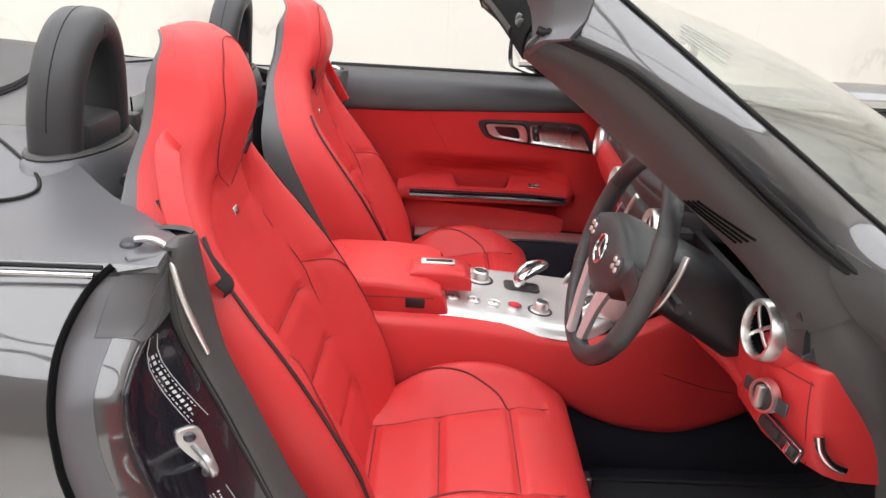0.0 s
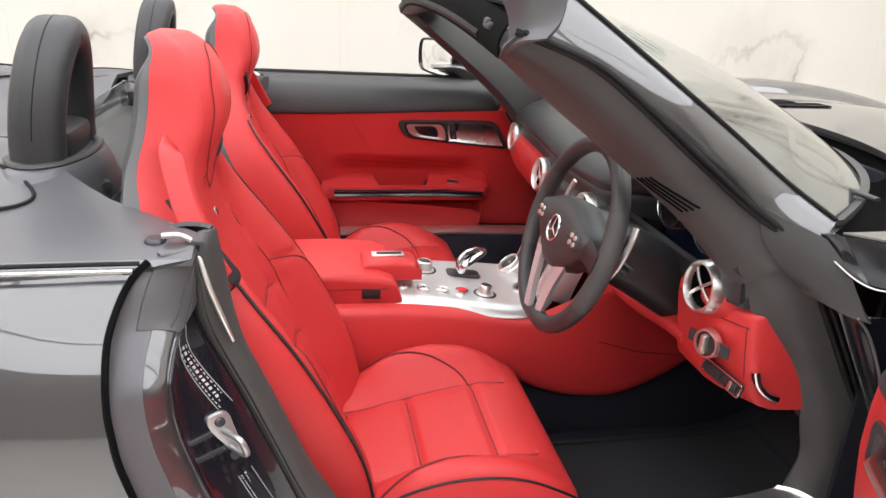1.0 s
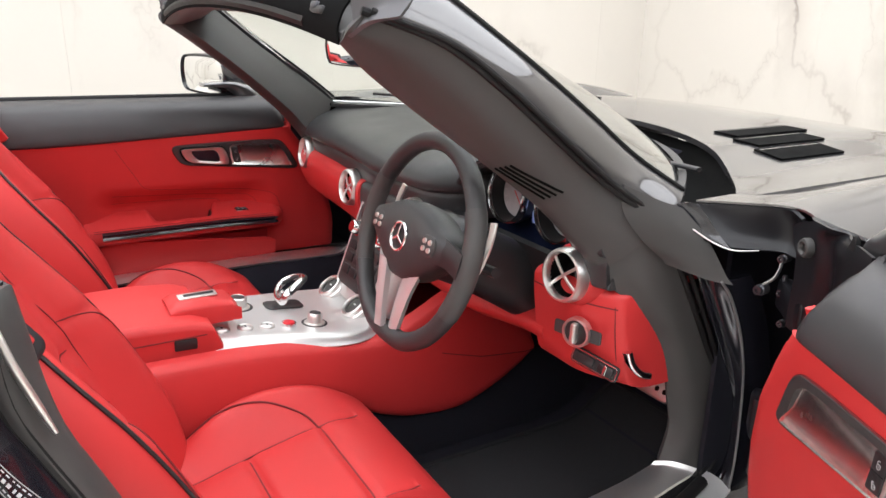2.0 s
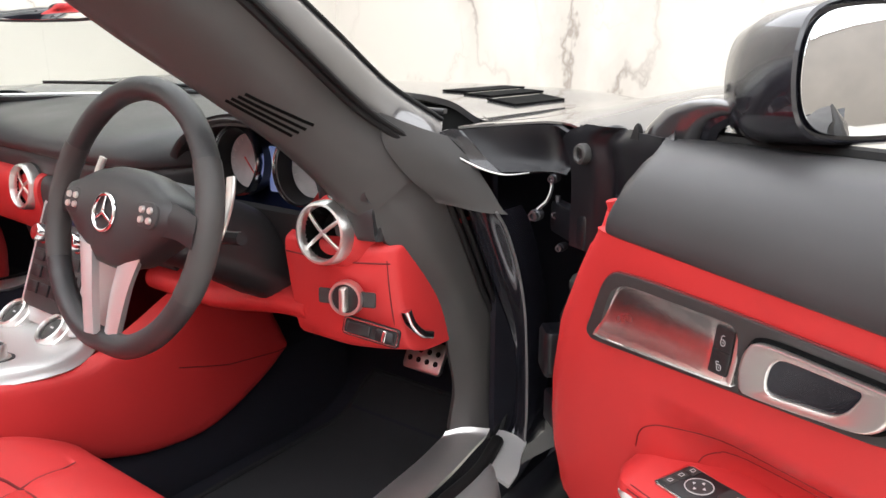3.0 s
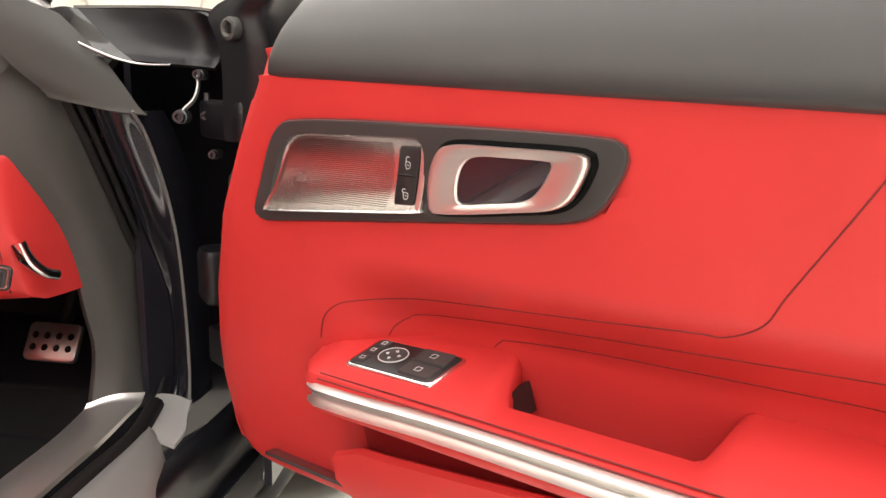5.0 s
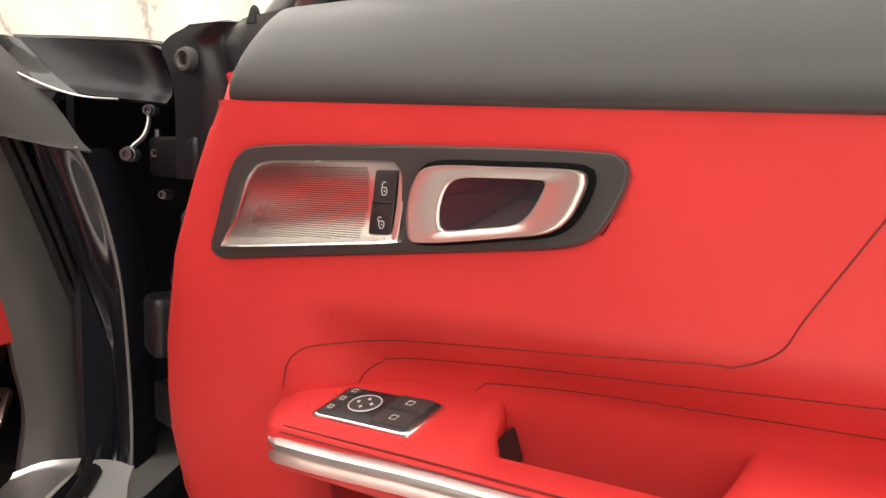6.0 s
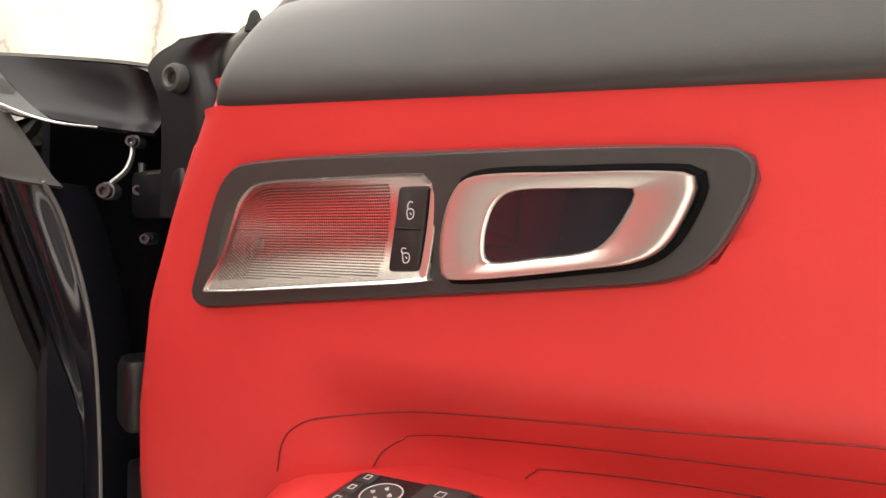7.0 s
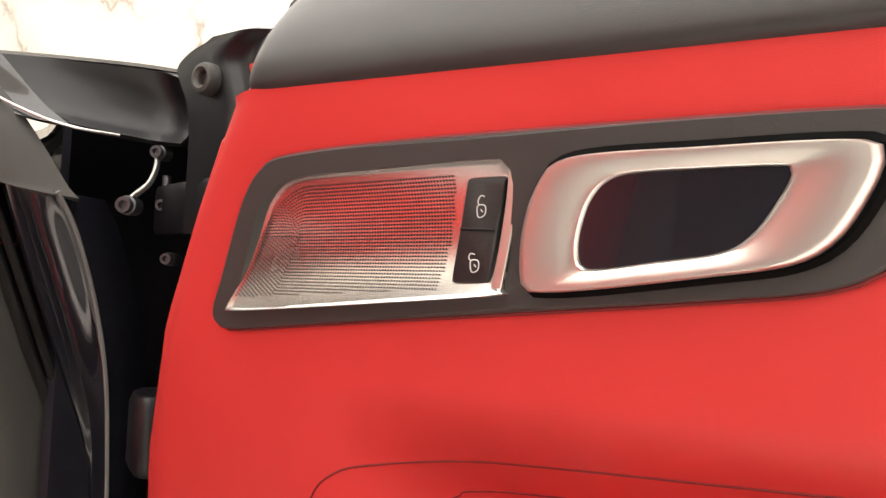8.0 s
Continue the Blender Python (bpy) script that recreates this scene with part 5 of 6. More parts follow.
binn = part("instrument_binnacle", panel(rows, 34, 14, 0.012), BLACK_LEATHER, car, "black leather hood over the instruments")
part("instrument_panel", panel([[(0.598, y, z) for y in np.linspace(-0.56, -0.21, 6)] for z in (0.78, 0.86, 0.94)], 6, 8, 0.01), SCREEN_DARK, binn)
for y in (-0.470, -0.318):
    m = knob_frame((0.566, y, 0.884), (-1, 0, 0.10))
    part("gauge_ring", turned([(0.0535, 0.006), (0.0540, 0.013), (0.0560, 0.016), (0.0585, 0.012), (0.0590, 0.0)], 36, m, True), CHROME, binn, "chrome gauge ring")
    part("gauge_face", turned([(0.0, -0.020), (0.020, -0.019), (0.045, -0.016), (0.045, -0.022)], 36, m), DIAL, binn, "grey gauge face")
    part("gauge_cup", turned([(0.058, 0.010), (0.0535, 0.008), (0.0505, -0.006), (0.0470, -0.026), (0.0005, -0.027), (0.0005, -0.031), (0.052, -0.031), (0.058, -0.01)], 36, m, True), PLASTIC, binn, "black gauge tunnel")
    for k in range(13):
        a = radians(-40 + 260 * k / 12)
        part("gauge_mark", moved(box((0.037 * math.cos(a), 0.037 * math.sin(a), -0.0150), (0.008, 0.0018, 0.001), 0.0004, pose(0, 0, 0, 0, 0, math.degrees(a))), m), WHITE, binn)
    part("gauge_needle", moved(box((0.012, -0.012, -0.013), (0.05, 0.002, 0.002), 0.0008, pose(0, 0, 0, 0, 0, -45)), m), REDBTN, binn)
part("centre_display", box((0.588, -0.394, 0.872), (0.006, 0.060, 0.075), 0.003), BLUE_GLOW, binn, "small lit blue display")

# ---- steering wheel ----
TH = radians(17)
W = axes((0.312, -0.395, 0.846), V3((0, -1, 0)), V3((math.sin(TH), 0, math.cos(TH))), V3((-math.cos(TH), 0, math.sin(TH))))


def rim_at(a):
    r = 0.174
    x, y = r * math.cos(a), r * math.sin(a)
    return (x, max(y, -0.150 - 0.02 * (1 - (x / 0.174) ** 2)), 0.0)


def rim_arc(a0, a1, n=30):
    return [rim_at(radians(lerp(a0, a1, k / (n - 1)))) for k in range(n)]


wheel = part("steering_wheel", moved(tube(rim_arc(0, 358, 90), 0.0165, 0, 14, True), W), BLACK_LEATHER, car, "black leather flat-bottomed steering wheel")
for a0, a1 in ((-28, 30), (150, 208)):
    part("grip", moved(tube(rim_arc(a0, a1), 0.0175, 0, 14), W), GREY_TRIM, wheel, "perforated leather grip")
hub = [(-0.130, 0.030), (-0.095, 0.044), (-0.05, 0.060), (0.0, 0.066), (0.05, 0.060), (0.095, 0.044), (0.130, 0.030), (0.134, 0.002), (0.108, -0.020), (0.076, -0.040), (0.038, -0.064), (0.0, -0.070), (-0.038, -0.064), (-0.076, -0.040), (-0.108, -0.020), (-0.134, 0.002)]
ho = smooth_outline(hub, 56)
part("hub", moved(loft([[(x * k, y * k, z) for x, y in ho] for k, z in ((0.96, -0.03), (1.0, -0.012), (1.0, 0.006), (0.93, 0.020), (0.75, 0.028), (0.35, 0.031))]), W), BLACK_LEATHER, wheel, "padded black hub")
for s in (-1, 1):
    sp = [[(s * 0.110, 0.030, 0.004), (s * 0.112, 0.012, 0.008), (s * 0.110, -0.010, 0.004)], [(s * 0.140, 0.024, 0.004), (s * 0.142, 0.008, 0.007), (s * 0.140, -0.010, 0.004)], [(s * 0.172, 0.018, 0.004), (s * 0.174, 0.0, 0.006), (s * 0.172, -0.018, 0.004)]]
    part("side_spoke", moved(panel(sp, 10, 8, 0.014), W), PLASTIC, wheel, "dark side spoke with buttons")
    pad = part("button_pad", moved(slab([(s * 0.100 + x, 0.010 + y) for x, y in rounded(0.044, 0.034, 0.014)], 0.005), W @ Matrix.Translation((-s * 0.012, 0.0, 0.0245))), PLATE, wheel, "anthracite button pad")
    for k in range(4):
        a = radians(45 + 90 * k)
        part("wheel_button", moved(turned([(0.0, 0.004), (0.0042, 0.004), (0.005, 0.0)], 12), W @ Matrix.Translation((s * 0.088 + 0.012 * math.cos(a), 0.010 + 0.009 * math.sin(a), 0.0285))), SATIN, wheel)
    low = [[(s * 0.026, -0.046, 0.016), (s * 0.046, -0.042, 0.018), (s * 0.066, -0.034, 0.010)], [(s * 0.014, -0.100, 0.014), (s * 0.030, -0.098, 0.016), (s * 0.045, -0.092, 0.010)], [(s * 0.004, -0.160, 0.008), (s * 0.016, -0.160, 0.010), (s * 0.028, -0.158, 0.005)]]
    part("lower_spoke", moved(panel(low, 12, 8, 0.012), W), SILVER, wheel, "satin aluminium lower spoke")
    part("paddle", moved(sweep([(s * 0.130, -0.035, -0.035), (s * 0.150, 0.0, -0.036), (s * 0.156, 0.045, -0.038), (s * 0.150, 0.075, -0.040)], rounded(0.015, 0.006, 0.0025), 14, up=(0, 0, 1)), W), SATIN, wheel, "aluminium shift paddle")
    part("stalk", moved(tube([(s * 0.05, -0.01, -0.06), (s * 0.11, -0.005, -0.065), (s * 0.165, 0.0, -0.06)], 0.009, 14), W), PLASTIC, wheel, "black column stalk")
part("emblem_ring", moved(sweep([(0.024 * math.cos(t), 0.024 * math.sin(t) + 0.002, 0.033) for t in np.linspace(0, 2 * math.pi, 30, endpoint=False)], circle(0.0026, 8), 0, True), W), CHROME, wheel, "chrome ring emblem")
for a in (90, 210, 330):
    c, s = math.cos(radians(a)), math.sin(radians(a))
    part("emblem_bar", moved(sweep([(0, 0.002, 0.0345), (0.012 * c, 0.002 + 0.012 * s, 0.034), (0.023 * c, 0.002 + 0.023 * s, 0.033)], rounded(0.005, 0.003, 0.001), 6, up=(0, 0, 1), scale=lambda k: 1.15 - 0.7 * k), W), CHROME, wheel)
part("emblem_disc", moved(turned([(0.0, 0.0325), (0.023, 0.0320), (0.024, 0.028)], 28), W @ Matrix.Translation((0, 0.002, 0))), PLASTIC, wheel)
col = part("steering_column", moved(loft([[(x * k, y * k + dy, z) for x, y in rounded(0.13, 0.12, 0.04, 5)] for k, z, dy in ((0.7, -0.02, 0), (0.95, -0.05, 0), (1.0, -0.10, -0.005), (1.05, -0.17, -0.02), (1.1, -0.25, -0.04))]), W), PLASTIC, car, "black steering column shroud")

# ---- centre console ----
CT = [(-0.27, 0.585), (0.0, 0.582), (0.15, 0.568), (0.28, 0.545), (0.36, 0.545), (0.44, 0.58), (0.54, 0.63), (0.62, 0.63), (0.70, 0.58), (0.745, 0.50)]
CB = [0.40, 0.40, 0.40, 0.405, 0.372, 0.352, 0.350, 0.372, 0.41, 0.44]
for s in (-1, 1):
    rows = []
    for (x, zt), zb in zip(CT, CB):
        y = 0.172 + 0.012 * step(0.3, 0.6, x)
        rows.append([(x, s * (y - 0.035), zt + 0.012), (x, s * (y - 0.012), zt + 0.006), (x, s * y, zt - 0.012), (x, s * (y + 0.012), lerp(zt, zb, 0.5)), (x, s * (y + 0.006), zb + 0.015), (x, s * (y - 0.02), zb)])
    side = part("console_side", panel(rows, 40, 18, 0.015 * s), RED, car, "red leather flank of the centre console")
    rib = grid(rows, 40, 18)
    seam = []
    for k in range(24, 40):
        want = float(np.interp(rib[k][9][0], (0.20, 0.345, 0.472, 0.597, 0.717), (0.61, 0.568, 0.510, 0.474, 0.459)))
        col = rib[k][4:]
        seam.append([float(np.interp(-want, -col[:, 2], col[:, j])) + (s * 0.0008 if j == 1 else 0.0) for j in range(3)])
    part("seam", tube(seam, 0.0011, 30, 5), RED_SEAM, side)
part("tunnel", box((0.35, 0, 0.32), (1.3, 0.30, 0.24), 0.05), CARPET, car, "carpeted transmission tunnel")
# silver control panel
near = [(0.015, 0.125), (0.10, 0.137), (0.20, 0.150), (0.28, 0.158), (0.335, 0.150), (0.38, 0.125), (0.405, 0.10)]


def con_z(x):
    return 0.606 - 0.115 * (x - 0.02) + 0.9 * max(0, x - 0.30) ** 1.6


rows = [[(x, y * k, con_z(x) - 0.02 * max(0, abs(k) - 0.86) / 0.14) for k in (-1.0, -0.96, -0.86, -0.5, 0, 0.5, 0.86, 0.96, 1.0)] for x, y in near]
con = part("control_panel", panel(rows, 40, 28, 0.014), SILVER, car, "silver control panel on the centre console")


def con_frame(x, y, lift=0.0):
    return axes((x, y, con_z(x) + lift), V3((0, -1, 0)), V3((0.994, 0, -0.11)), V3((0.11, 0, 0.994)))


for k, x in enumerate((0.050, 0.097, 0.142)):
    part("round_button", turned([(0.0118, 0.0), (0.0120, 0.004), (0.0138, 0.0055), (0.0156, 0.004), (0.0162, -0.004)], 28, con_frame(x, -0.070), True), SATIN, con, "round silver button bezel")
    part("button_cap", turned([(0.0, 0.0050), (0.0090, 0.0046), (0.0112, 0.0030), (0.0116, -0.002)], 24, con_frame(x, -0.070)), SILVER, con)
    part("button_mark", moved(box((0, 0, 0.0052), (0.0075, 0.004, 0.0006), 0.0002), con_frame(x, -0.070)), PLATE, con)
part("start_button", turned([(0.0, 0.0085), (0.0115, 0.008), (0.0125, 0.004)], 24, con_frame(0.188, -0.0715)), REDBTN, con, "red start button")
part("button_ring", turned([(0.0125, 0.0), (0.0130, 0.006), (0.0155, 0.006), (0.0165, 0.0)], 28, con_frame(0.188, -0.0715), True), CHROME, con)
for x, y, r, h in ((0.245, -0.071, 0.0165, 0.024), (0.115, 0.055, 0.020, 0.024)):
    kb = part("rotary_knob", turned([(0.0, h - 0.002), (r * 0.72, h - 0.003), (r * 0.82, h), (r * 0.98, h - 0.003), (r, h * 0.35), (r * 1.04, 0.003), (r * 1.35, 0.002), (r * 1.4, -0.003)], 30, con_frame(x, y)), SATIN, con, "satin metal rotary knob")
    part("knob_cap", turned([(0.0, h + 0.0005), (r * 0.70, h), (r * 0.76, h - 0.004)], 24, con_frame(x, y)), PLATE, con)
    part("knob_well", turned([(r * 1.32, 0.0005), (r * 1.5, 0.0012), (r * 1.68, 0.0008), (r * 1.7, -0.003)], 30, con_frame(x, y), True), PLATE, con)
# gear selector with an open arch head
gs = part("gear_selector", turned([(0.009, 0.0), (0.008, 0.02), (0.007, 0.035)], 16, con_frame(0.215, 0.045)), CHROME, car, "chrome gear selector with black leather grip")
arch = [(0.200, 0.000, 0.612), (0.210, -0.006, 0.630), (0.240, 0.010, 0.642), (0.262, 0.040, 0.644), (0.256, 0.074, 0.637), (0.230, 0.088, 0.622), (0.208, 0.064, 0.612), (0.198, 0.03, 0.609)]
part("selector_head", sweep(arch, rounded(0.012, 0.017, 0.005), 36, True), CHROME, gs, "open chrome head")
part("selector_grip", sweep(arch[1:6], rounded(0.020, 0.010, 0.004), 20, up=(0, 0, 1)), BLACK_LEATHER, gs)
part("selector_gate", moved(slab(rounded(0.05, 0.085, 0.012), 0.003), con_frame(0.215, 0.045, 0.001)), PLATE, con, "dark selector gate")
# centre stack
sf = knob_frame((0.405, 0.0, 0.690), (-0.93, 0, 0.36))
st = part("radio_console", moved(loft([[(x, y, z) for x, y in rounded(w, 0.235, 0.02)] for w, z in ((0.21, -0.08), (0.21, 0.0), (0.20, 0.006))]), sf), SILVER, car, "centre control panel in a silver frame")
part("stack_panel", moved(slab(rounded(0.175, 0.195, 0.012), 0.004), sf @ Matrix.Translation((0, 0.006, 0.0055))), PLATE, st, "dark control panel")
for k in range(3):
    for j in range(4):
        part("stack_key", moved(box((-0.06 + 0.04 * j, -0.055 + 0.03 * k, 0.011), (0.034, 0.022, 0.005), 0.002), sf), PLASTIC, st)
for x in (-0.062, 0.062):
    part("stack_knob", turned([(0.0, 0.022), (0.013, 0.022), (0.016, 0.018), (0.017, 0.004), (0.02, 0.003)], 24, sf @ Matrix.Translation((x, 0.045, 0.009))), CHROME, st, "chrome volume knob")
part("stack_screen", moved(slab(rounded(0.14, 0.03, 0.004), 0.003), sf @ Matrix.Translation((0, 0.085, 0.0085))), SCREEN_DARK, st)
for y in (-0.048, 0.092):
    part("climate_dial", turned([(0.0235, 0.006), (0.0240, 0.012), (0.0265, 0.015), (0.0300, 0.013), (0.0315, 0.004), (0.0355, 0.002), (0.036, -0.012)], 36, knob_frame((0.352, y, con_z(0.352) + 0.010), (-0.6, 0, 0.8)), True), SATIN, st, "round climate control with a satin metal ring")
    part("dial_cap", turned([(0.0, 0.0085), (0.0200, 0.0080), (0.0236, 0.0060), (0.0238, -0.01)], 28, knob_frame((0.352, y, con_z(0.352) + 0.010), (-0.6, 0, 0.8))), PLATE, st)
    part("dial_mark", moved(box((0, 0.003, 0.0090), (0.010, 0.003, 0.0006), 0.0002), knob_frame((0.352, y, con_z(0.352) + 0.010), (-0.6, 0, 0.8))), WHITE, st)
# armrest box with palm rest
rings = []
for x, zt, w in ((-0.30, 0.630, 0.110), (-0.285, 0.648, 0.118), (-0.22, 0.660, 0.124), (-0.10, 0.660, 0.126), (-0.01, 0.652, 0.126), (0.022, 0.640, 0.124), (0.034, 0.615, 0.120)):
    rings.append([(x + (0.02 * (zt - z) / 0.06 if x > 0 else 0), y, z) for y, z in [(w * a, lerp(0.565, zt, b)) for a, b in ((-1, 0), (-1, 0.72), (-0.985, 0.88), (-0.93, 0.97), (-0.8, 1), (0, 1.03), (0.8, 1), (0.93, 0.97), (0.985, 0.88), (1, 0.72), (1, 0))]])
arm = part("armrest", loft([spline(r, 40) for r in rings]), RED, car, "red leather centre armrest box")
part("seam", tube([(x, -w * 1.0 - 0.0008, 0.625) for x, w in ((-0.28, 0.118), (-0.2, 0.1245), (-0.1, 0.126), (0.01, 0.1255))], 0.0012, 16, 5), RED_SEAM, arm)
part("armrest_switch", box((-0.030, -0.126, 0.612), (0.042, 0.006, 0.022), 0.0028, pose(0, 0, 0, 0, 2, 0)), PLASTIC, arm, "black switch in the armrest side")
palm = [[(x, y * 0.047 - 0.034, z) for y, z in ((-1, 0.625), (-1, 0.65), (-0.85, zt), (0, zt + 0.004), (0.85, zt), (1, 0.65), (1, 0.625))] for x, zt in ((-0.045, 0.660), (-0.03, 0.668), (0.03, 0.668), (0.075, 0.660), (0.088, 0.645), (0.090, 0.630))]
pr = part("palm_rest", loft([spline(r, 26) for r in palm]), RED, car, "red leather palm rest with an aluminium inlay")
part("palm_inlay", box((0.015, -0.034, 0.6725), (0.075, 0.030, 0.004), 0.0018), BRUSHED, pr)
part("inlay_slot", box((0.018, -0.034, 0.675), (0.058, 0.010, 0.002), 0.0008), PLASTIC, pr)


# ---- doors: local u back from the hinge side, h out of the lining, z up ----
DU, DN = V3((-0.43, -0.903, 0)).normalized(), V3((-0.903, 0.43, 0)).normalized()


def open_door(u, w, z):
    return V3((0.484, -1.002, 0)) + DU * u + DN * w + V3((0, 0, z))


def shut_door(u, w, z):
    return V3((0.480 - u, 0.720 - w, z - 0.008))


FRONT = [(0.425, -0.055), (0.432, -0.097), (0.445, -0.137), (0.468, -0.156), (0.55, -0.154), (0.60, -0.143), (0.664, -0.123), (0.754, -0.082), (0.833, -0.028), (0.886, 0.014)]


def door_front(z):
    return float(np.interp(z, [p[0] for p in FRONT], [p[1] for p in FRONT]))


def door_rear(z):
    return float(np.interp(z, [0.42, 0.6, 0.82, 0.97], [0.60, 0.64, 0.74, 0.83]))


def lean(z):
    return 0.25 * (z - 0.771)


def lining(u, z):
    """How far the door lining stands out at (u, z)."""
    w = lean(z)
    hollow = step(0.735 + 0.02 * u, 0.665, z) * step(0.04, 0.16, u) * step(0.60, 0.50, u)
    w -= 0.042 * hollow
    # pocket behind the control plate
    w -= 0.026 * step(0.004, 0.018, z - 0.758 - 0.115 * u) * step(0.003, 0.013, 0.8545 - z) * step(0.005, 0.019, u + 0.0155 - 0.62 * (z - 0.768)) * step(0.004, 0.018, 0.345 - u)
    edge = max(0.0, 0.03 - (u - door_front(z))) / 0.03
    w -= 0.010 * edge ** 2
    w -= 0.02 * max(0.0, (0.45 - z) / 0.025) ** 2 if z < 0.45 else 0.0
    return w


def door(place, mir):
    def put(vf):
        return [place(*v) for v in vf[0]], vf[1]

    def face(vf):
        """Local outline plates given as (u, z, height over the lining's slope)."""
        return [place(u, lean(z) + h, z) for u, z, h in vf[0]], vf[1]

    def line(pts, lift=0.0008):
        return [place(u, lining(u, z) + lift, z) for u, z in pts]

    zs = np.concatenate([np.linspace(0.425, 0.45, 5), np.linspace(0.462, 0.60, 12), np.linspace(0.607, 0.74, 24), np.linspace(0.7455, 0.890, 34)])
    rows = []
    for z in zs:
        a, b = door_front(z), door_rear(z)
        us = np.concatenate([a + np.array([0, 0.004, 0.01, 0.018, 0.028]), np.linspace(a + 0.045, b, 70)])
        rows.append([place(u, lining(u, z), z) for u in us])
    skin = np.array([[tuple(p) for p in r] for r in rows])
    d = part("door", sheet(skin, 0.012 if mir else -0.012), RED, car, "door with red leather lining and black leather top, " + ("shut" if mir else "standing open"))
    # black leather top roll
    rows = []
    for t, (w, z) in enumerate(((0.020, 0.882), (0.0290, 0.8860), (0.0315, 0.892), (0.030, 0.905), (0.022, 0.928), (0.006, 0.950), (-0.020, 0.966), (-0.052, 0.973), (-0.085, 0.974))):
        a = float(np.interp(z, (0.88, 0.905, 0.93, 0.955, 0.975), (0.022, 0.026, 0.032, 0.040, 0.058))) - 0.9 * max(0, -w)
        rows.append([place(u, w + 0.0015 - 0.020 * max(0, 1 - (u - a) / 0.022) ** 2, z + 0.012 * u * (z > 0.93) + (0.005 - 0.030 * min(u, 0.6)) * step(0.930, 0.895, z)) for u in [a, a + 0.006, a + 0.015, a + 0.03] + list(np.linspace(a + 0.06, door_rear(z) + 0.01, 10))])
    part("top_roll", panel(rows, 30, 40, 0.012 if mir else -0.012), BLACK_LEATHER, d, "black leather door top")
    part("glass_slot", tube([place(u, -0.092, 0.9745 + 0.012 * u) for u in np.linspace(-0.02, 0.82, 6)], 0.008, 20, 8), RUBBER, d, "black window slot seal")
    part("lining_edge", sweep([place(door_front(z) + 0.004 - 0.006 * step(0.880, 0.90, z), lining(door_front(z), z) - 0.004 - 0.020 * step(0.875, 0.895, z), z) for z in np.linspace(0.43, 0.915, 22)], circle(0.006, 8), 30), RED, d)
    rows = []
    for z in np.linspace(0.902, 0.966, 8):
        a = float(np.interp(z, (0.88, 0.905, 0.93, 0.955, 0.975), (0.022, 0.026, 0.032, 0.040, 0.058)))
        w = float(np.interp(z, (0.89, 0.905, 0.928, 0.95, 0.966), (0.0315, 0.030, 0.022, 0.006, -0.020)))
        rows.append([place(a + 0.004, w - 0.026, z), place(a - 0.012, w - 0.040, z - 0.001), place(a - 0.026, min(w - 0.06, -0.05), z - 0.002), place(a - 0.036, -0.095, z - 0.003)])
    part("top_end", panel(rows, 14, 12, 0.008 if mir else -0.008), BLACK_LEATHER, d, "rounded black front end of the door top")
    rows = [[place(lerp(0.004, -0.006, k), lerp(0.010, -0.014, k), lerp(0.872, 0.911, k)), place(lerp(0.014, 0.006, k), lerp(0.020, -0.002, k), lerp(0.872, 0.912, k)), place(lerp(0.034, 0.034, k), lerp(0.022, 0.004, k), lerp(0.872, 0.912, k))] for k in (0, 0.33, 0.66, 1)]
    part("lining_tab", panel(rows, 10, 8, 0.004 if mir else -0.004), RED, d, "red leather turned in behind the door top")
    # outer skin, end face and bottom
    rows = [[place(u, w, z - 0.006 * step(0.02, -0.15, u) * step(0.85, 0.95, z)) for u in np.linspace(-0.17 + 0.09 * step(0.62, 0.48, z), 0.86 - 0.2 * (0.97 - z), 12)] for w, z in ((-0.098, 0.972), (-0.115, 0.962), (-0.135, 0.92), (-0.165, 0.80), (-0.180, 0.66), (-0.178, 0.53), (-0.150, 0.475), (-0.10, 0.465), (-0.06, 0.470))]
    part("outer_skin", panel(rows, 24, 16, -0.004 if mir else 0.004), PAINT, d, "dark metallic outer door skin")
    rows = [[place(lerp(door_front(z) + 0.012, -0.160, t), lerp(lining(door_front(z), z) - 0.02, -0.15, t), z) for t in (0, 0.35, 0.7, 1)] for z in np.linspace(0.46, 0.90, 12)]
    part("hinge_face", panel(rows, 20, 10, 0.01), SHUT, d, "hinge face of the door, its shade painted near-black")
    rows = [[place(door_rear(z) - 0.002, lerp(0.0 + lean(z) - 0.01, -0.16, t), z) for t in (0, 0.5, 1)] for z in np.linspace(0.43, 0.96, 8)]
    part("lock_face", panel(rows, 12, 6, 0.01), JAMB, d)
    rows = [[place(u, lerp(-0.10, -0.16, t), lerp(0.462, 0.470, t)) for t in (0, 0.3, 0.7, 1)] for u in np.linspace(-0.09, 0.60, 7)]
    part("door_underside", panel(rows, 12, 8, 0.01), JAMB, d)
    part("bottom_seal", tube([place(u, -0.11, 0.466) for u in np.linspace(-0.06, 0.6, 8)], 0.010, 20, 8), RUBBER, d)

    # black cover over the hinge side at the top
    if not mir:
        rows = []
        for z, u0 in ((0.9755, -0.128), (0.972, -0.136), (0.966, -0.156), (0.955, -0.170), (0.940, -0.163), (0.922, -0.154), (0.895, -0.150), (0.86, -0.150), (0.82, -0.150)):
            rows.append([place(lerp(u0, 0.02, k), -0.074 + 0.022 * k ** 2 - 0.012 * math.exp(-((k - 0.42) / 0.10) ** 2), z) for k in (0, 0.06, 0.15, 0.28, 0.4, 0.52, 0.65, 0.8, 1)])
        cover = part("hinge_cover", panel(rows, 34, 30, 0.004), SATIN_BLACK, d, "black cover at the front top corner of the door")
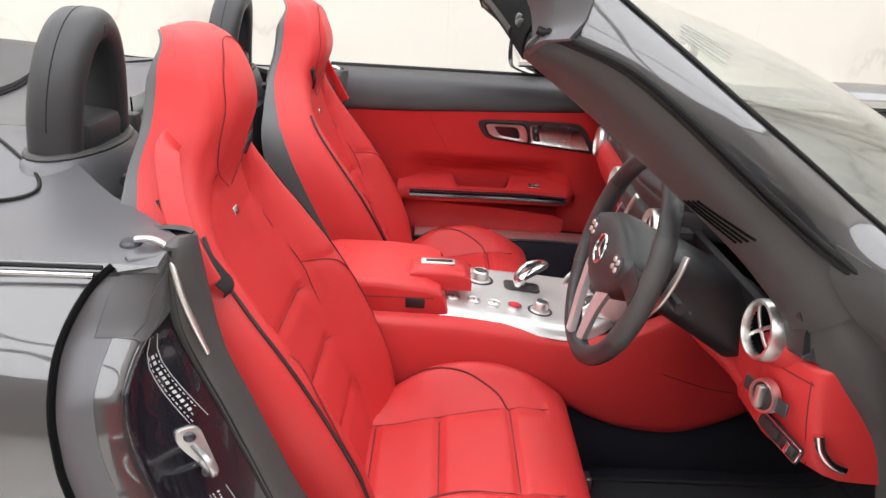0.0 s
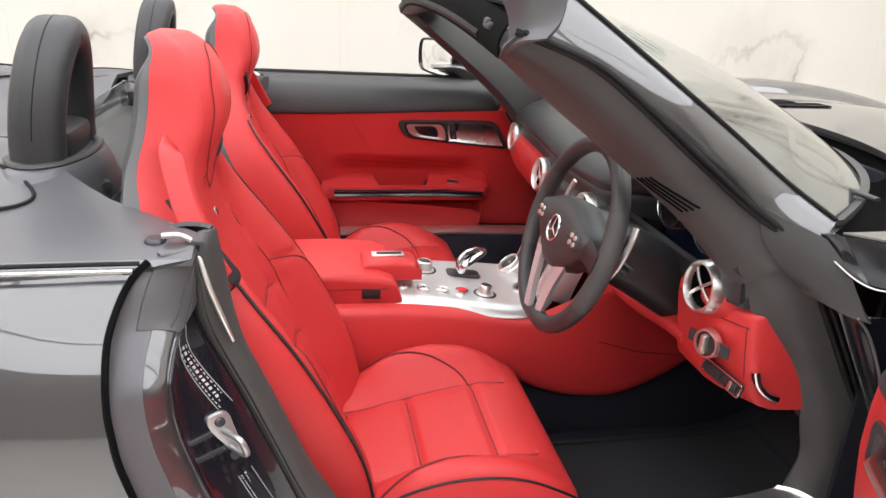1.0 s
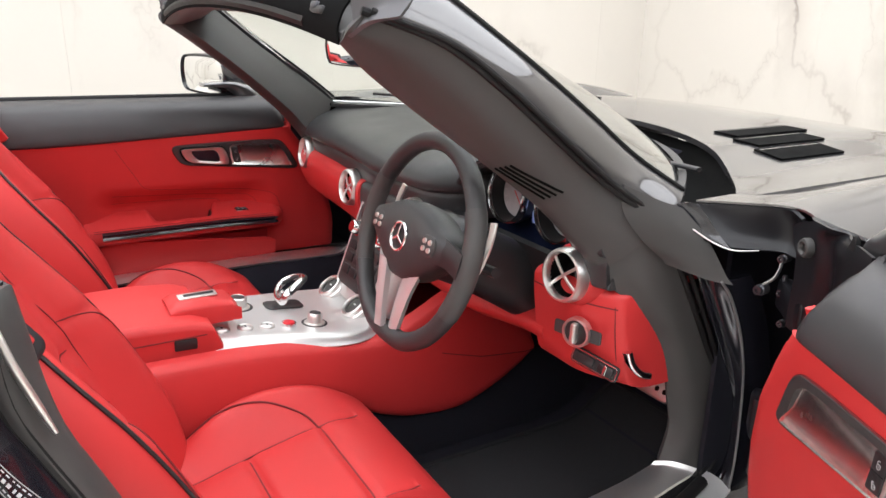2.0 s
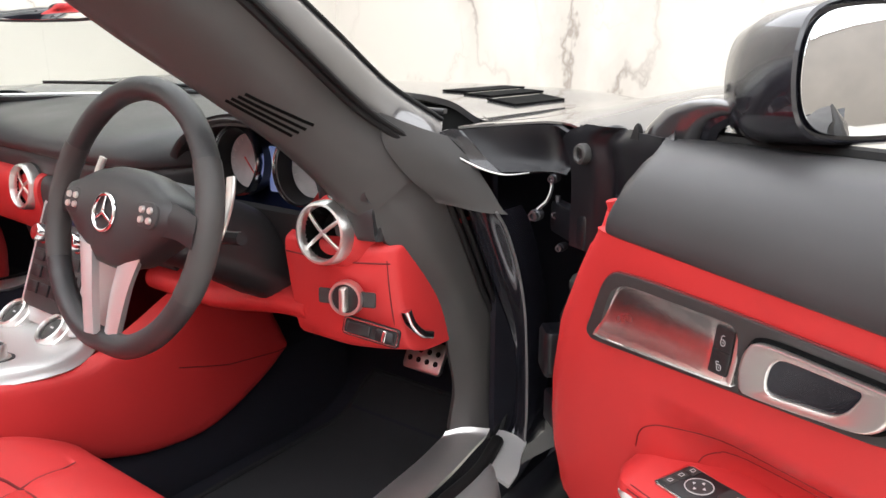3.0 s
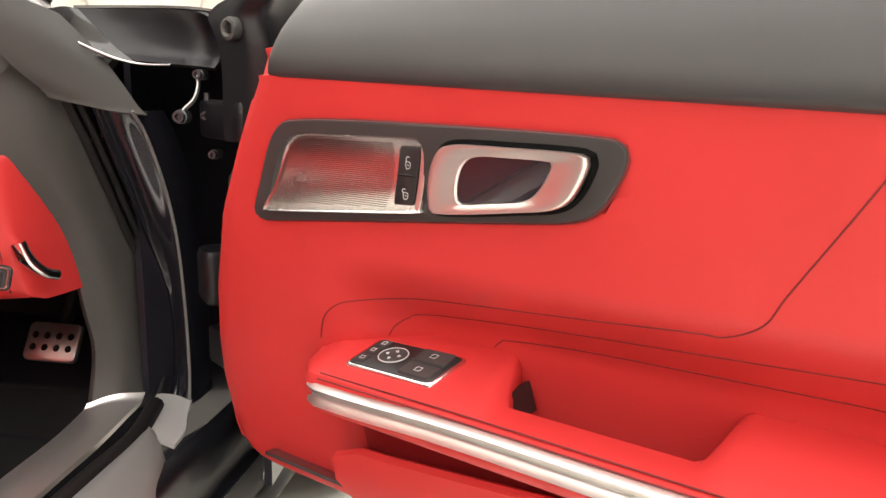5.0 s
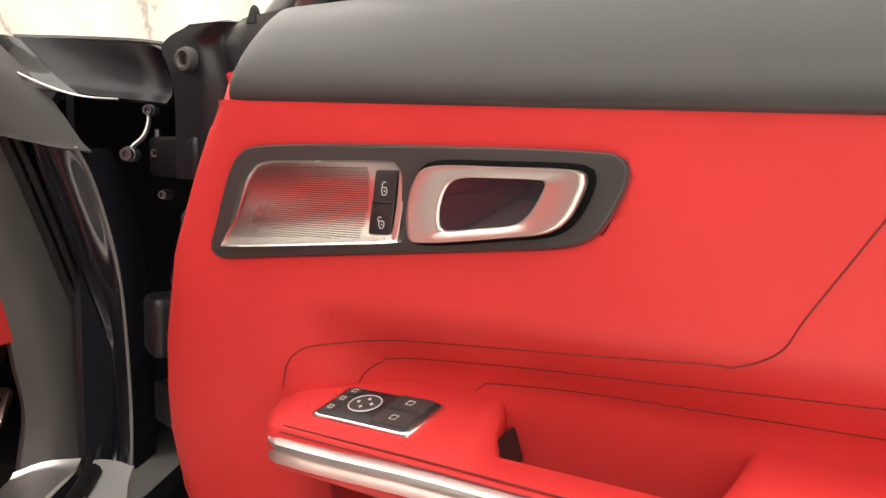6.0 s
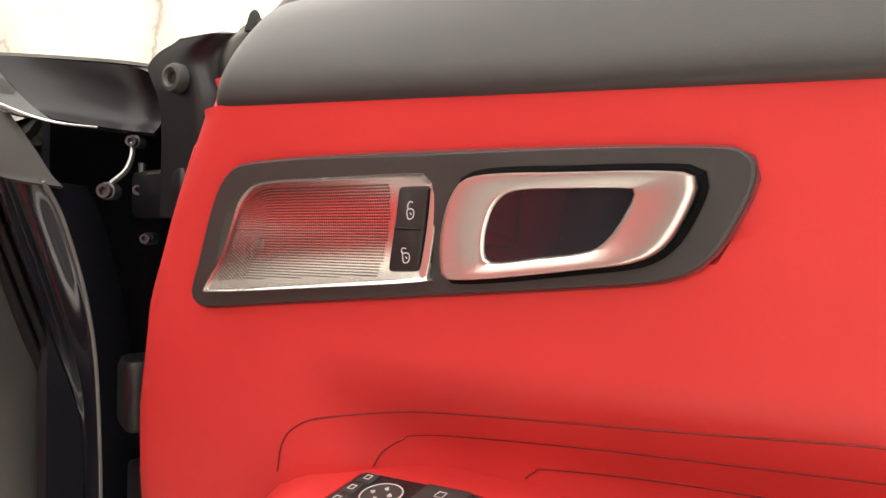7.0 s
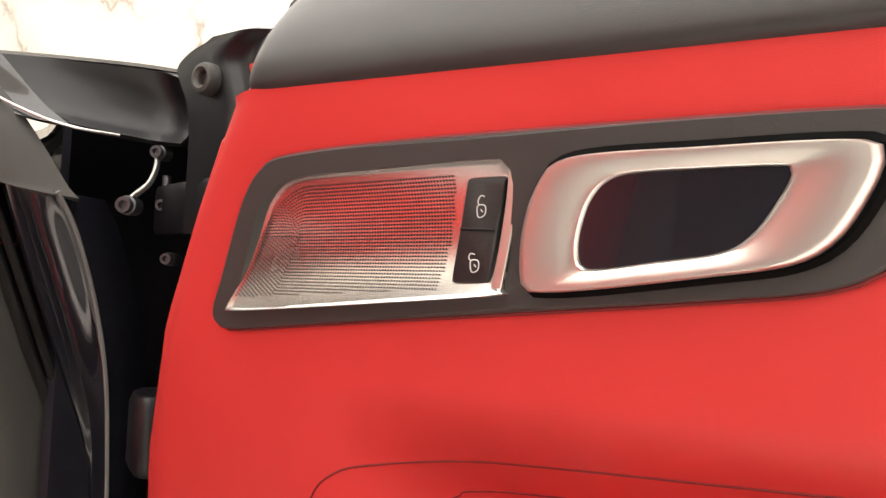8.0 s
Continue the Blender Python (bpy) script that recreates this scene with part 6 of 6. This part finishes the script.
        bm_ = axes(place(-0.126, -0.069, 0.940), DU, V3((0, 0, 1)), DN)
        part("rubber_bush", turned([(0.0055, -0.002), (0.0060, 0.004), (0.0085, 0.0065), (0.0115, 0.0055), (0.0130, 0.0015), (0.0130, -0.004)], 28, bm_, True), FLAP, cover, "dull grey rubber bush")
        part("bush_core", turned([(0.0, 0.001), (0.005, 0.001), (0.006, -0.002)], 18, bm_), PLASTIC, cover)
        part("top_fin", loft([[place(-0.030 + a * k, -0.066 + b * k, 0.972 + h) for a, b in ((-0.004, -0.003), (0.004, -0.003), (0.004, 0.003), (-0.004, 0.003))] for k, h in ((1.6, -0.004), (1.1, 0.004), (0.8, 0.010), (0.3, 0.013))]), RUBBER, cover, "small rubber fin")
    # control plate: speaker, lock switch, pull
    out = smooth_outline([(-0.0155, 0.768), (-0.004, 0.787), (0.022, 0.829), (0.040, 0.847), (0.062, 0.8535), (0.140, 0.8560), (0.276, 0.8552), (0.338, 0.8533), (0.3515, 0.8500), (0.3550, 0.8420), (0.350, 0.828), (0.336, 0.806), (0.316, 0.7945), (0.271, 0.7880), (0.15, 0.7745), (0.064, 0.7650), (0.0, 0.7578), (-0.013, 0.7600)], 90)
    spk = np.array((0.002, 0)) + smooth_outline([(0.0025, 0.7715), (0.011, 0.787), (0.029, 0.820), (0.043, 0.8345), (0.064, 0.8425), (0.12, 0.8445), (0.181, 0.8458), (0.1895, 0.8440), (0.1940, 0.8370), (0.1908, 0.815), (0.1845, 0.7905), (0.1805, 0.7860), (0.12, 0.7795), (0.05, 0.7725), (0.008, 0.7690)], 80)
    po = np.array((0.004, 0)) + resampled(smooth_outline([(0.1945, 0.7915), (0.1965, 0.812), (0.2050, 0.832), (0.2200, 0.8425), (0.27, 0.8435), (0.318, 0.8430), (0.3275, 0.8390), (0.3235, 0.826), (0.3135, 0.8105), (0.2990, 0.8020), (0.27, 0.7970), (0.225, 0.7905), (0.2000, 0.7885)], 90), 64)
    sm_, pm_ = spk.mean(0), po.mean(0)
    holes = [sm_ + (resampled(spk, 70) - sm_) * 0.985, pm_ + (po - pm_) * 0.96]
    plate = part("control_plate", face(pierced(out, holes, 0.0045)), PLATE, car, "anthracite plate with speaker, lock switch and door pull")
    # dark red line round the plate paints the shade of its edge
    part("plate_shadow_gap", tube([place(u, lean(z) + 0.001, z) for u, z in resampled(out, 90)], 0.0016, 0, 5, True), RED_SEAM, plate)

    def dish(u, z):
        """Height of the hollow speaker cover over the plate."""
        lo = lerp(0.7690, 0.7862, max(0.0, min(1.0, u / 0.182)))
        s = (z - lo) / (0.8450 - lo) - 0.5
        return 0.0052 - 0.0080 * (1.0 - (2 * (s - 0.13)) ** 2)

    sc = np.array((0.098, 0.809))
    rings = [[(p[0], p[1], -0.004) for p in spk], [(p[0], p[1], dish(*p) + 0.0006) for p in spk]]
    for k in [0.993, 0.975] + [0.955 - 0.025 * i for i in range(38)]:
        ring = []
        for p in spk:
            q = sc + (p - sc) * k
            ring.append((q[0], q[1], dish(q[0], q[1]) + (0.0008 if k > 0.96 else 0.0)))
        rings.append(ring)
    part("speaker_grille", face(loft(rings)), GRILLE, plate, "perforated satin aluminium speaker cover")
    # rows of holes run along the top edge, round the corner and down the slanted front edge
    dots, gap, bend = [], 0.00172, 0.026

    def hole(a, b):
        u, z = 0.05 + a, 0.8385 - b
        for _ in range(4):
            z = 0.8375 + 0.018 * (u - 0.06) - b
            u = 0.0085 + 0.56 * (z - 0.7735) + (a * 1.1 if a < bend else a + 0.1 * bend)
        if z < lerp(0.7745, 0.7868, u / 0.17) + 0.0018 or u > 0.1535 + 0.20 * (z - 0.7935):
            return
        h = dish(u, z) + 0.0006
        dots.append(([(u + 0.00050 * math.cos(t), z + 0.00050 * math.sin(t), h) for t in np.linspace(0, 2 * math.pi, 7, endpoint=False)], [tuple(range(7))]))

    for row in range(44):
        off = row * gap
        for i in range(90):
            hole(bend + (i + 0.5 * (row % 2)) * gap, off)
        if off < bend:
            n = max(1, round((bend - off) * math.pi / 2 / gap))
            for i in range(n):
                t = math.pi / 2 * (i + 0.5) / n
                hole(bend - (bend - off) * math.sin(t), bend - (bend - off) * math.cos(t))
            for i in range(36):
                hole(off, bend + (i + 0.5 * (row % 2)) * gap)
    tagged(part("perforation", face(joined(*dots)), PLASTIC, plate), kind="stuff")
    lock = np.array((0.0038, 0)) + smooth_outline([(0.1568, 0.7935), (0.1610, 0.815), (0.1652, 0.8352), (0.1660, 0.8372), (0.1682, 0.8384), (0.1830, 0.8386), (0.1850, 0.8376), (0.1853, 0.8350), (0.1812, 0.815), (0.1770, 0.7940), (0.1760, 0.7922), (0.1742, 0.7912), (0.1590, 0.7906), (0.1572, 0.7916)], 60)
    lk = slab(lock, 0.004, None, 0.0015)

    def key_h(z):
        return lerp(dish(0.173, 0.7906), dish(0.182, 0.8386), (z - 0.7906) / 0.048)

    part("lock_switch", face(([(u, z, h + key_h(z) - 0.0030) for u, z, h in lk[0]], lk[1])), PLASTIC, plate, "black lock switch with two symbols")
    part("switch_rim", sweep([place(u, lean(z) + key_h(z) + 0.0011, z) for u, z in ((0.1936, 0.8395), (0.1922, 0.828), (0.1900, 0.815), (0.1873, 0.802), (0.1842, 0.7895))], rounded(0.0052, 0.0016, 0.0006), 16, up=tuple(place(0, 1, 0) - place(0, 0, 0))), SATIN, plate, "narrow bright rim beside the switch")
    part("switch_split", tube([place(0.1660, lean(0.8155) + key_h(0.8155) + 0.0012, 0.8155), place(0.1840, lean(0.815) + key_h(0.815) + 0.0012, 0.8150)], 0.0007, 4, 5), RUBBER, plate)
    for (cu, cz), hook in (((0.1765, 0.8235), 1), ((0.1727, 0.7990), 0)):
        sym = smooth_outline([(-0.0022, 0.0028), (0.0026, 0.0034), (0.0038, 0.0010), (0.0030, -0.0024), (0.0006, -0.0040), (-0.0020, -0.0034)], 20)
        part("lock_symbol", tube([place(cu + a, lean(cz + b) + key_h(cz + b) + 0.0013, cz + b) for a, b in sym * 0.72], 0.00030, 0, 5, True), WHITE, plate)
        bow = [(-0.0012, 0.0030), (-0.0016, 0.0062), (0.0006, 0.0078 + 0.0014 * hook), (0.0030, 0.0070 + 0.0016 * hook)] if hook else [(-0.0020, 0.0026), (-0.0036, 0.0050), (-0.0022, 0.0074), (0.0008, 0.0070)]
        part("lock_symbol", tube([place(cu + a, lean(cz + b) + key_h(cz + b) + 0.0013, cz + b) for a, b in np.array(bow) * 0.72], 0.00030, 12, 5), WHITE, plate)
        part("lock_symbol", tube([place(cu + a, lean(cz + b) + key_h(cz + b) + 0.0013, cz + b) for a, b in ((0.0002, 0.0006), (0.0011, -0.0006))], 0.0003, 4, 5), WHITE, plate)
    pi = np.array((0.004, 0)) + resampled(smooth_outline([(0.2215, 0.8005), (0.2220, 0.813), (0.2290, 0.828), (0.2410, 0.8350), (0.27, 0.8360), (0.2960, 0.8358), (0.3000, 0.8340), (0.2965, 0.826), (0.2870, 0.8130), (0.2755, 0.8060), (0.25, 0.8020), (0.2300, 0.7990)], 90), 64)
    k0 = int(np.argmin([np.hypot(*(p - po[0])) for p in pi]))
    pi = np.roll(pi, -k0, 0)
    hp = hoop_plate(po, pi, 0.011, None, 0.002)
    pull = part("door_pull", face(([(u, z, h + 0.0035) for u, z, h in hp[0]], hp[1])), SATIN, car, "satin aluminium door pull with a dark finger bowl")
    bowl = np.array((0.004, 0)) + resampled(smooth_outline([(0.2215, 0.8005), (0.2220, 0.813), (0.2290, 0.828), (0.2410, 0.8350), (0.27, 0.8360), (0.2960, 0.8358), (0.3000, 0.8340), (0.2965, 0.826), (0.2870, 0.8130), (0.2755, 0.8060), (0.25, 0.8020), (0.2300, 0.7990)], 90), 48)
    bc2 = bowl.mean(0)
    part("finger_bowl", face(loft([[(*(bc2 + (p - bc2) * k), h) for p in bowl] for k, h in ((1.03, 0.0095), (1.005, 0.0065), (0.99, -0.004), (0.97, -0.012), (0.92, -0.017), (0.80, -0.0205), (0.55, -0.0215), (0.25, -0.022))])), JAMB, pull, "dark glossy finger bowl")
    part("bowl_flap", face(slab([(0.2665, 0.8385), (0.3060, 0.8385), (0.2960, 0.8130), (0.2800, 0.8050), (0.2715, 0.8030)], 0.003, axes((0, 0, -0.0165), V3((1, 0, 0)), V3((0, 1, 0)), V3((0, 0, 1))), 0.0008)), PLATE, pull, "anthracite flap inside the pull")
    part("pull_gap", tube([place(u, lean(z) + 0.0048, z) for u, z in resampled([(bc2[0] + (p[0] - bc2[0]) * 1.015 + 0.0006, p[1] + 0.0006) for p in po], 64)], 0.0032, 0, 6, True), VOID, pull, "dark gap round the pull")

    # stitching
    for pts in ([(0.036, 0.640), (0.045, 0.663), (0.060, 0.678), (0.085, 0.687), (0.166, 0.700), (0.308, 0.715), (0.395, 0.7245), (0.417, 0.726), (0.441, 0.741), (0.454, 0.765), (0.485, 0.819), (0.505, 0.855)], [(0.105, 0.651), (0.112, 0.662), (0.126, 0.672), (0.145, 0.678), (0.264, 0.692), (0.384, 0.702), (0.52, 0.713)], [(0.212, 0.659), (0.219, 0.665), (0.23, 0.669), (0.306, 0.677), (0.418, 0.682), (0.52, 0.686)]):
        part("stitching", tube(line([tuple(p) for p in spline([(a, b) for a, b in pts], 60)], 0.0002), 0.0006, 0, 5), RED_SEAM, d)

    # armrest: front block with the switches, then a slim rail
    rings = []
    for u in np.concatenate([[0.034, 0.036, 0.042, 0.052], np.linspace(0.062, 0.60, 80)]):
        wide = step(0.252, 0.232, u) if u < 0.40 else step(0.405, 0.432, u)
        tip = step(0.034, 0.066, u)
        zt = lerp(0.6255, 0.656, wide * (0.6 + 0.4 * tip)) + 0.004 * u
        wb = lerp(-0.028, -0.082, wide)
        f = 0.0085 - 0.022 * (1 - tip) ** 2
        lo = 0.584 + 0.004 * (1 - tip)
        ring = [(f - 0.012, lo - 0.004), (f - 0.004, lo + 0.002), (f, lo + 0.010), (f, 0.616), (f - 0.002, 0.621), (f - 0.009, 0.6245), (lerp(f - 0.009, wb, 0.4), lerp(0.6245, zt, 0.5)), (lerp(f - 0.009, wb, 0.85), lerp(0.6245, zt, 0.97)), (wb, zt), (wb - 0.006, zt - 0.006), (wb - 0.006, lo + 0.01), (wb - 0.01, lo - 0.004)]
        if u < 0.036:
            ring = [(lerp(-0.03, w, 0.86), lerp(0.61, z, 0.80)) for w, z in ring]
        rings.append([place(u, w, z) for w, z in ring])
    arm = part("door_armrest", loft(rings), RED, car, "red leather door armrest with window switches")
    part("trim_strip", panel([[place(u, w - 0.008 * step(0.075, 0.056, u), z + 0.006 * step(0.06, 0.24, u)) for w, z in ((0.004, 0.5935), (0.0122, 0.5950), (0.0096, 0.5985), (0.0088, 0.602), (0.0096, 0.6055), (0.0122, 0.6085), (0.006, 0.6100))] for u in np.concatenate([[0.056, 0.060], np.linspace(0.07, 0.56, 12)])], 20, 12, -0.004 if not mir else 0.004), JAMB if mir else SATIN, arm, "dark glossy armrest strip" if mir else "bright metal armrest strip")
    for dz, dw in ((0.6185, 0.0003), (0.6225, -0.0045)):
        part("stitching", tube([place(u, 0.0085 + dw, dz + 0.002 * step(0.06, 0.24, u)) for u in np.linspace(0.07, 0.58, 20)], 0.0008, 0, 5), RED_SEAM, arm)
    def on_arm(u, q, lift):
        wb, zt = -0.082, 0.656 + 0.004 * u
        k = lerp(0.12, 0.62, q)
        return place(u, lerp(-0.001, wb, k), lerp(0.6245, zt, min(1.0, k * 1.22)) + lift)

    quad = [(0.088, 0.02), (0.181, 0.06), (0.196, 0.92), (0.102, 0.86)] if not mir else [(0.140, 0.20), (0.175, 0.22), (0.180, 0.50), (0.145, 0.48)]

    def on_switch(a, b, lift):
        u = lerp(lerp(quad[0][0], quad[1][0], a), lerp(quad[3][0], quad[2][0], a), b)
        q = lerp(lerp(quad[0][1], quad[1][1], a), lerp(quad[3][1], quad[2][1], a), b)
        return on_arm(u, q, lift)

    def switch_slab(a0, a1, b0, b1, h0, h1):
        rings = [[on_switch(lerp(a0, a1, x + 0.5), lerp(b0, b1, y + 0.5), h) for x, y in rounded(k, k, 0.08)] for k, h in ((1.0, h0), (1.0, h1 - 0.0008), (0.97, h1))]
        return loft(rings)

    # dark sheet paints the shade under the armrest block's end
    part("grip_shade", panel([[place(0.2475 + 0.006 * k, w, z) for w in (-0.040, -0.053, -0.066, -0.078)] for k, z in ((0.9, 0.607), (0.4, 0.617), (-0.1, 0.626), (-0.4, 0.633))], 10, 10, 0.003 if mir else -0.003), PLASTIC, arm, "dark sheet painting the shade in the crook of the armrest")
    part("switch_frame", switch_slab(-0.02, 1.02, -0.03, 1.03, -0.006, 0.0030), CHROME, arm, "chrome edged switch panel")
    part("switch_pad", switch_slab(0.01, 0.99, 0.01, 0.99, 0.0, 0.0038), PLASTIC, arm, "black pad with window and mirror switches")
    for a0, a1, b0, b1, h in ((0.60, 0.95, 0.06, 0.46, 0.0062), (0.58, 0.93, 0.54, 0.94, 0.0062), (0.05, 0.16, 0.10, 0.36, 0.005), (0.05, 0.16, 0.42, 0.66, 0.005), (0.06, 0.18, 0.72, 0.94, 0.005)):
        part("switch_key", switch_slab(a0, a1, b0, b1, 0.001, h), PLATE, arm)
    part("mirror_joystick", loft([[on_switch(0.36 + 0.14 * k * math.cos(t), 0.52 + 0.26 * k * math.sin(t), h) for t in np.linspace(0, 2 * math.pi, 20, endpoint=False)] for k, h in ((1, 0.001), (1, 0.0052), (0.9, 0.0058), (0.6, 0.0050))]), PLATE, arm, "round mirror adjuster")
    part("joystick_ring", tube([on_switch(0.36 + 0.145 * math.cos(t), 0.52 + 0.27 * math.sin(t), 0.0050) for t in np.linspace(0, 2 * math.pi, 28, endpoint=False)], 0.0006, 0, 5, True), WHITE, arm)
    for t in range(4):
        t = math.pi / 2 * t
        part("switch_symbol", loft([[on_switch(0.36 + 0.07 * math.cos(t) + 0.018 * math.cos(a + t), 0.52 + 0.13 * math.sin(t) + 0.034 * math.sin(a + t), h) for a in (0, 2.1, 4.2)] for h in (0.0048, 0.0062)]), WHITE, arm)
    for a, b in ((0.77, 0.26), (0.75, 0.74), (0.105, 0.23), (0.105, 0.54), (0.12, 0.83)):
        part("switch_symbol", tube([on_switch(a + 0.030 * x * (1 if a > 0.5 else 0.7), b + 0.060 * y * (1 if a > 0.5 else 0.8), 0.0064 if a > 0.5 else 0.0052) for x, y in ((-1, -1), (1, -1), (1, 1), (-1, 1))], 0.0004, 0, 5, True), WHITE, arm)

    # map pocket below the armrest
    rings = []
    for u in np.linspace(0.055, 0.58, 16):
        zt = 0.524 + 0.012 * step(0.055, 0.075, u) + 0.10 * (u - 0.06)
        f = -0.028 + 0.006 * step(0.055, 0.12, u)
        rings.append([place(u, f + w, z) for w, z in ((-0.006, zt), (0.0, zt - 0.004), (-0.004, zt - 0.03), (-0.022, 0.47), (-0.050, 0.432), (-0.070, 0.432), (-0.045, 0.470), (-0.020, zt - 0.03), (-0.012, zt - 0.002))])
    part("map_pocket", loft(rings), RED, d, "red leather map pocket")
    # darker red sheet paints the shade behind the pocket's mouth
    part("pocket_shade", panel([[place(u, lean(z) + 0.0035 - 0.004 * (z < 0.53), z) for z in (0.50, 0.535, 0.560)] for u in np.linspace(0.075, 0.58, 10)], 12, 6, 0.003), DARKRED, d, "darker red sheet painting the shade inside the map pocket")
    return d


door(open_door, False)
door(shut_door, True)


# ---- wing mirrors ----
def wing_mirror(place, mir, base, inner, arm, centre, facing):
    f = V3(facing).normalized()
    ex = V3((0, 0, 1)).cross(f).normalized()
    m = axes(centre, ex, f.cross(ex), f)
    o = [(0.098, 0.050), (0.06, 0.062), (-0.04, 0.062), (-0.088, 0.048), (-0.102, 0.0), (-0.092, -0.045), (-0.05, -0.058), (0.05, -0.054), (0.095, -0.042), (0.108, 0.005)]
    o = [(x if not mir else -x, y) for x, y in o]
    ol = smooth_outline(o, 48)
    body = part("wing_mirror", moved(loft([[(x * k, y * k, z) for x, y in ol] for k, z in ((0.93, -0.004), (0.97, 0.004), (1.0, 0.002), (1.03, -0.02), (1.03, -0.065), (0.94, -0.105), (0.70, -0.142), (0.28, -0.158))]), m), JAMB, car, "glossy black wing mirror on a grey stalk")
    part("mirror_glass", moved(slab([(x * 0.90, y * 0.88) for x, y in ol], 0.0015, None, 0.0005), m @ Matrix.Translation((0, 0, -0.001))), MIRROR, body, "mirror glass")
    rows = []
    for (a, za), (b, zb) in zip(base, inner):
        rows.append([place(a, -0.085, za), place(lerp(a, b, 0.2), -0.070, lerp(za, zb, 0.2)), place(lerp(a, b, 0.8), -0.070, lerp(za, zb, 0.8)), place(b, -0.085, zb), place(b, -0.120, zb), place(a, -0.120, za)])
    part("mirror_stalk", loft([spline(r, 24, True) for r in rows]), PAINT, body, "dark metallic mirror stalk")
    part("mirror_bracket", tube([place(*p) for p in arm], 0.011, 14), JAMB, body, "black mirror bracket")


f = DU * 0.95 + DN * 0.30 + V3((0, 0, 0.12))
BASE = [(-0.043, 0.960), (-0.030, 0.982), (-0.005, 1.003), (0.030, 1.015), (0.060, 1.018), (0.095, 1.016), (0.135, 1.014)]
INNER = [(0.040, 0.960), (0.043, 0.974), (0.050, 0.986), (0.062, 0.995), (0.078, 1.000), (0.100, 1.002), (0.135, 1.003)]
wing_mirror(open_door, False, BASE, INNER, [(0.048, -0.09, 0.975), (0.062, -0.085, 0.995), (0.095, -0.09, 1.008), (0.150, -0.12, 1.012)], open_door(0.200, -0.135, 1.043), f)
wing_mirror(shut_door, True, [(u + 0.10, z) for u, z in BASE], [(u + 0.10, z) for u, z in INNER], [(0.15, -0.10, 0.975), (0.17, -0.11, 0.99), (0.20, -0.14, 1.0)], V3((0.275, 0.915, 1.020)), V3((-0.90, -0.42, 0.02)))

# ---- striker and jamb stickers ----
SN = V3((0.62, -0.78, 0)).normalized()
ST = V3((-0.78, -0.62, 0)).normalized()


sm = axes(recess_at(0.60, 0.715, 0.004), ST, V3((-0.26, -0.1, 1)).normalized(), SN) @ Matrix.Diagonal((0.95, 0.95, 0.95, 1))
sk = part("striker_plate", moved(slab(rounded(0.034, 0.088, 0.012), 0.005), sm), STRIKER, car, "bare steel door striker plate")
for v in (-0.030, 0.030):
    part("plate_screw", turned([(0.0, 0.003), (0.005, 0.003), (0.0065, 0.002), (0.008, 0.0)], 16, sm @ Matrix.Translation((0, v, 0.006))), STEEL, sk)
part("striker_loop", moved(sweep([(0.0, 0.014, 0.003), (-0.003, 0.014, 0.032), (-0.004, 0.008, 0.040), (-0.004, -0.008, 0.040), (-0.003, -0.014, 0.032), (0.0, -0.014, 0.003)], rounded(0.008, 0.009, 0.0030), 26), sm), STRIKER, sk, "steel striker loop")
part("latch_hook", moved(tube([(0.010, -0.012, 0.003), (0.028, -0.014, 0.008), (0.036, -0.006, 0.008)], 0.004, 12), sm), STRIKER, sk)
for z0, z1, t0, t1 in ((0.752, 0.868, 0.74, 0.50), (0.585, 0.660, 0.66, 0.60)):
    def on_label(a, v, h):
        """a across the label, v up it."""
        z = lerp(z0, z1, v)
        return recess_at(lerp(t0, t1, v) - a / 0.12, z, 0.006 + h)

    stick = part("jamb_label", panel([[on_label(a, v, 0) for a in (-0.011, 0, 0.011)] for v in np.linspace(0, 1, 6)], 10, 6, 0.0008), PLASTIC, car, "dark printed label with unreadable lines")
    for k, wide in enumerate((0.0014, 0.0044, 0.0014)):
        for j in range(17):
            va = (j + 0.15) / 17
            vb = va + (0.60 if (j + k) % 4 else 0.38) / 17
            mid_a = (-0.0072, -0.0005, 0.0065)[k]
            part("print_line", panel([[on_label(mid_a + q * wide / 2, v, 0.0006) for q in (-1, 1)] for v in (va, vb)], 3, 3, 0.0004), WHITE, stick)
    for a in (-0.0105, 0.0105):
        part("label_edge", tube([on_label(a, v, 0.0006) for v in np.linspace(0, 1, 6)], 0.0005, 8, 5), WHITE, stick)
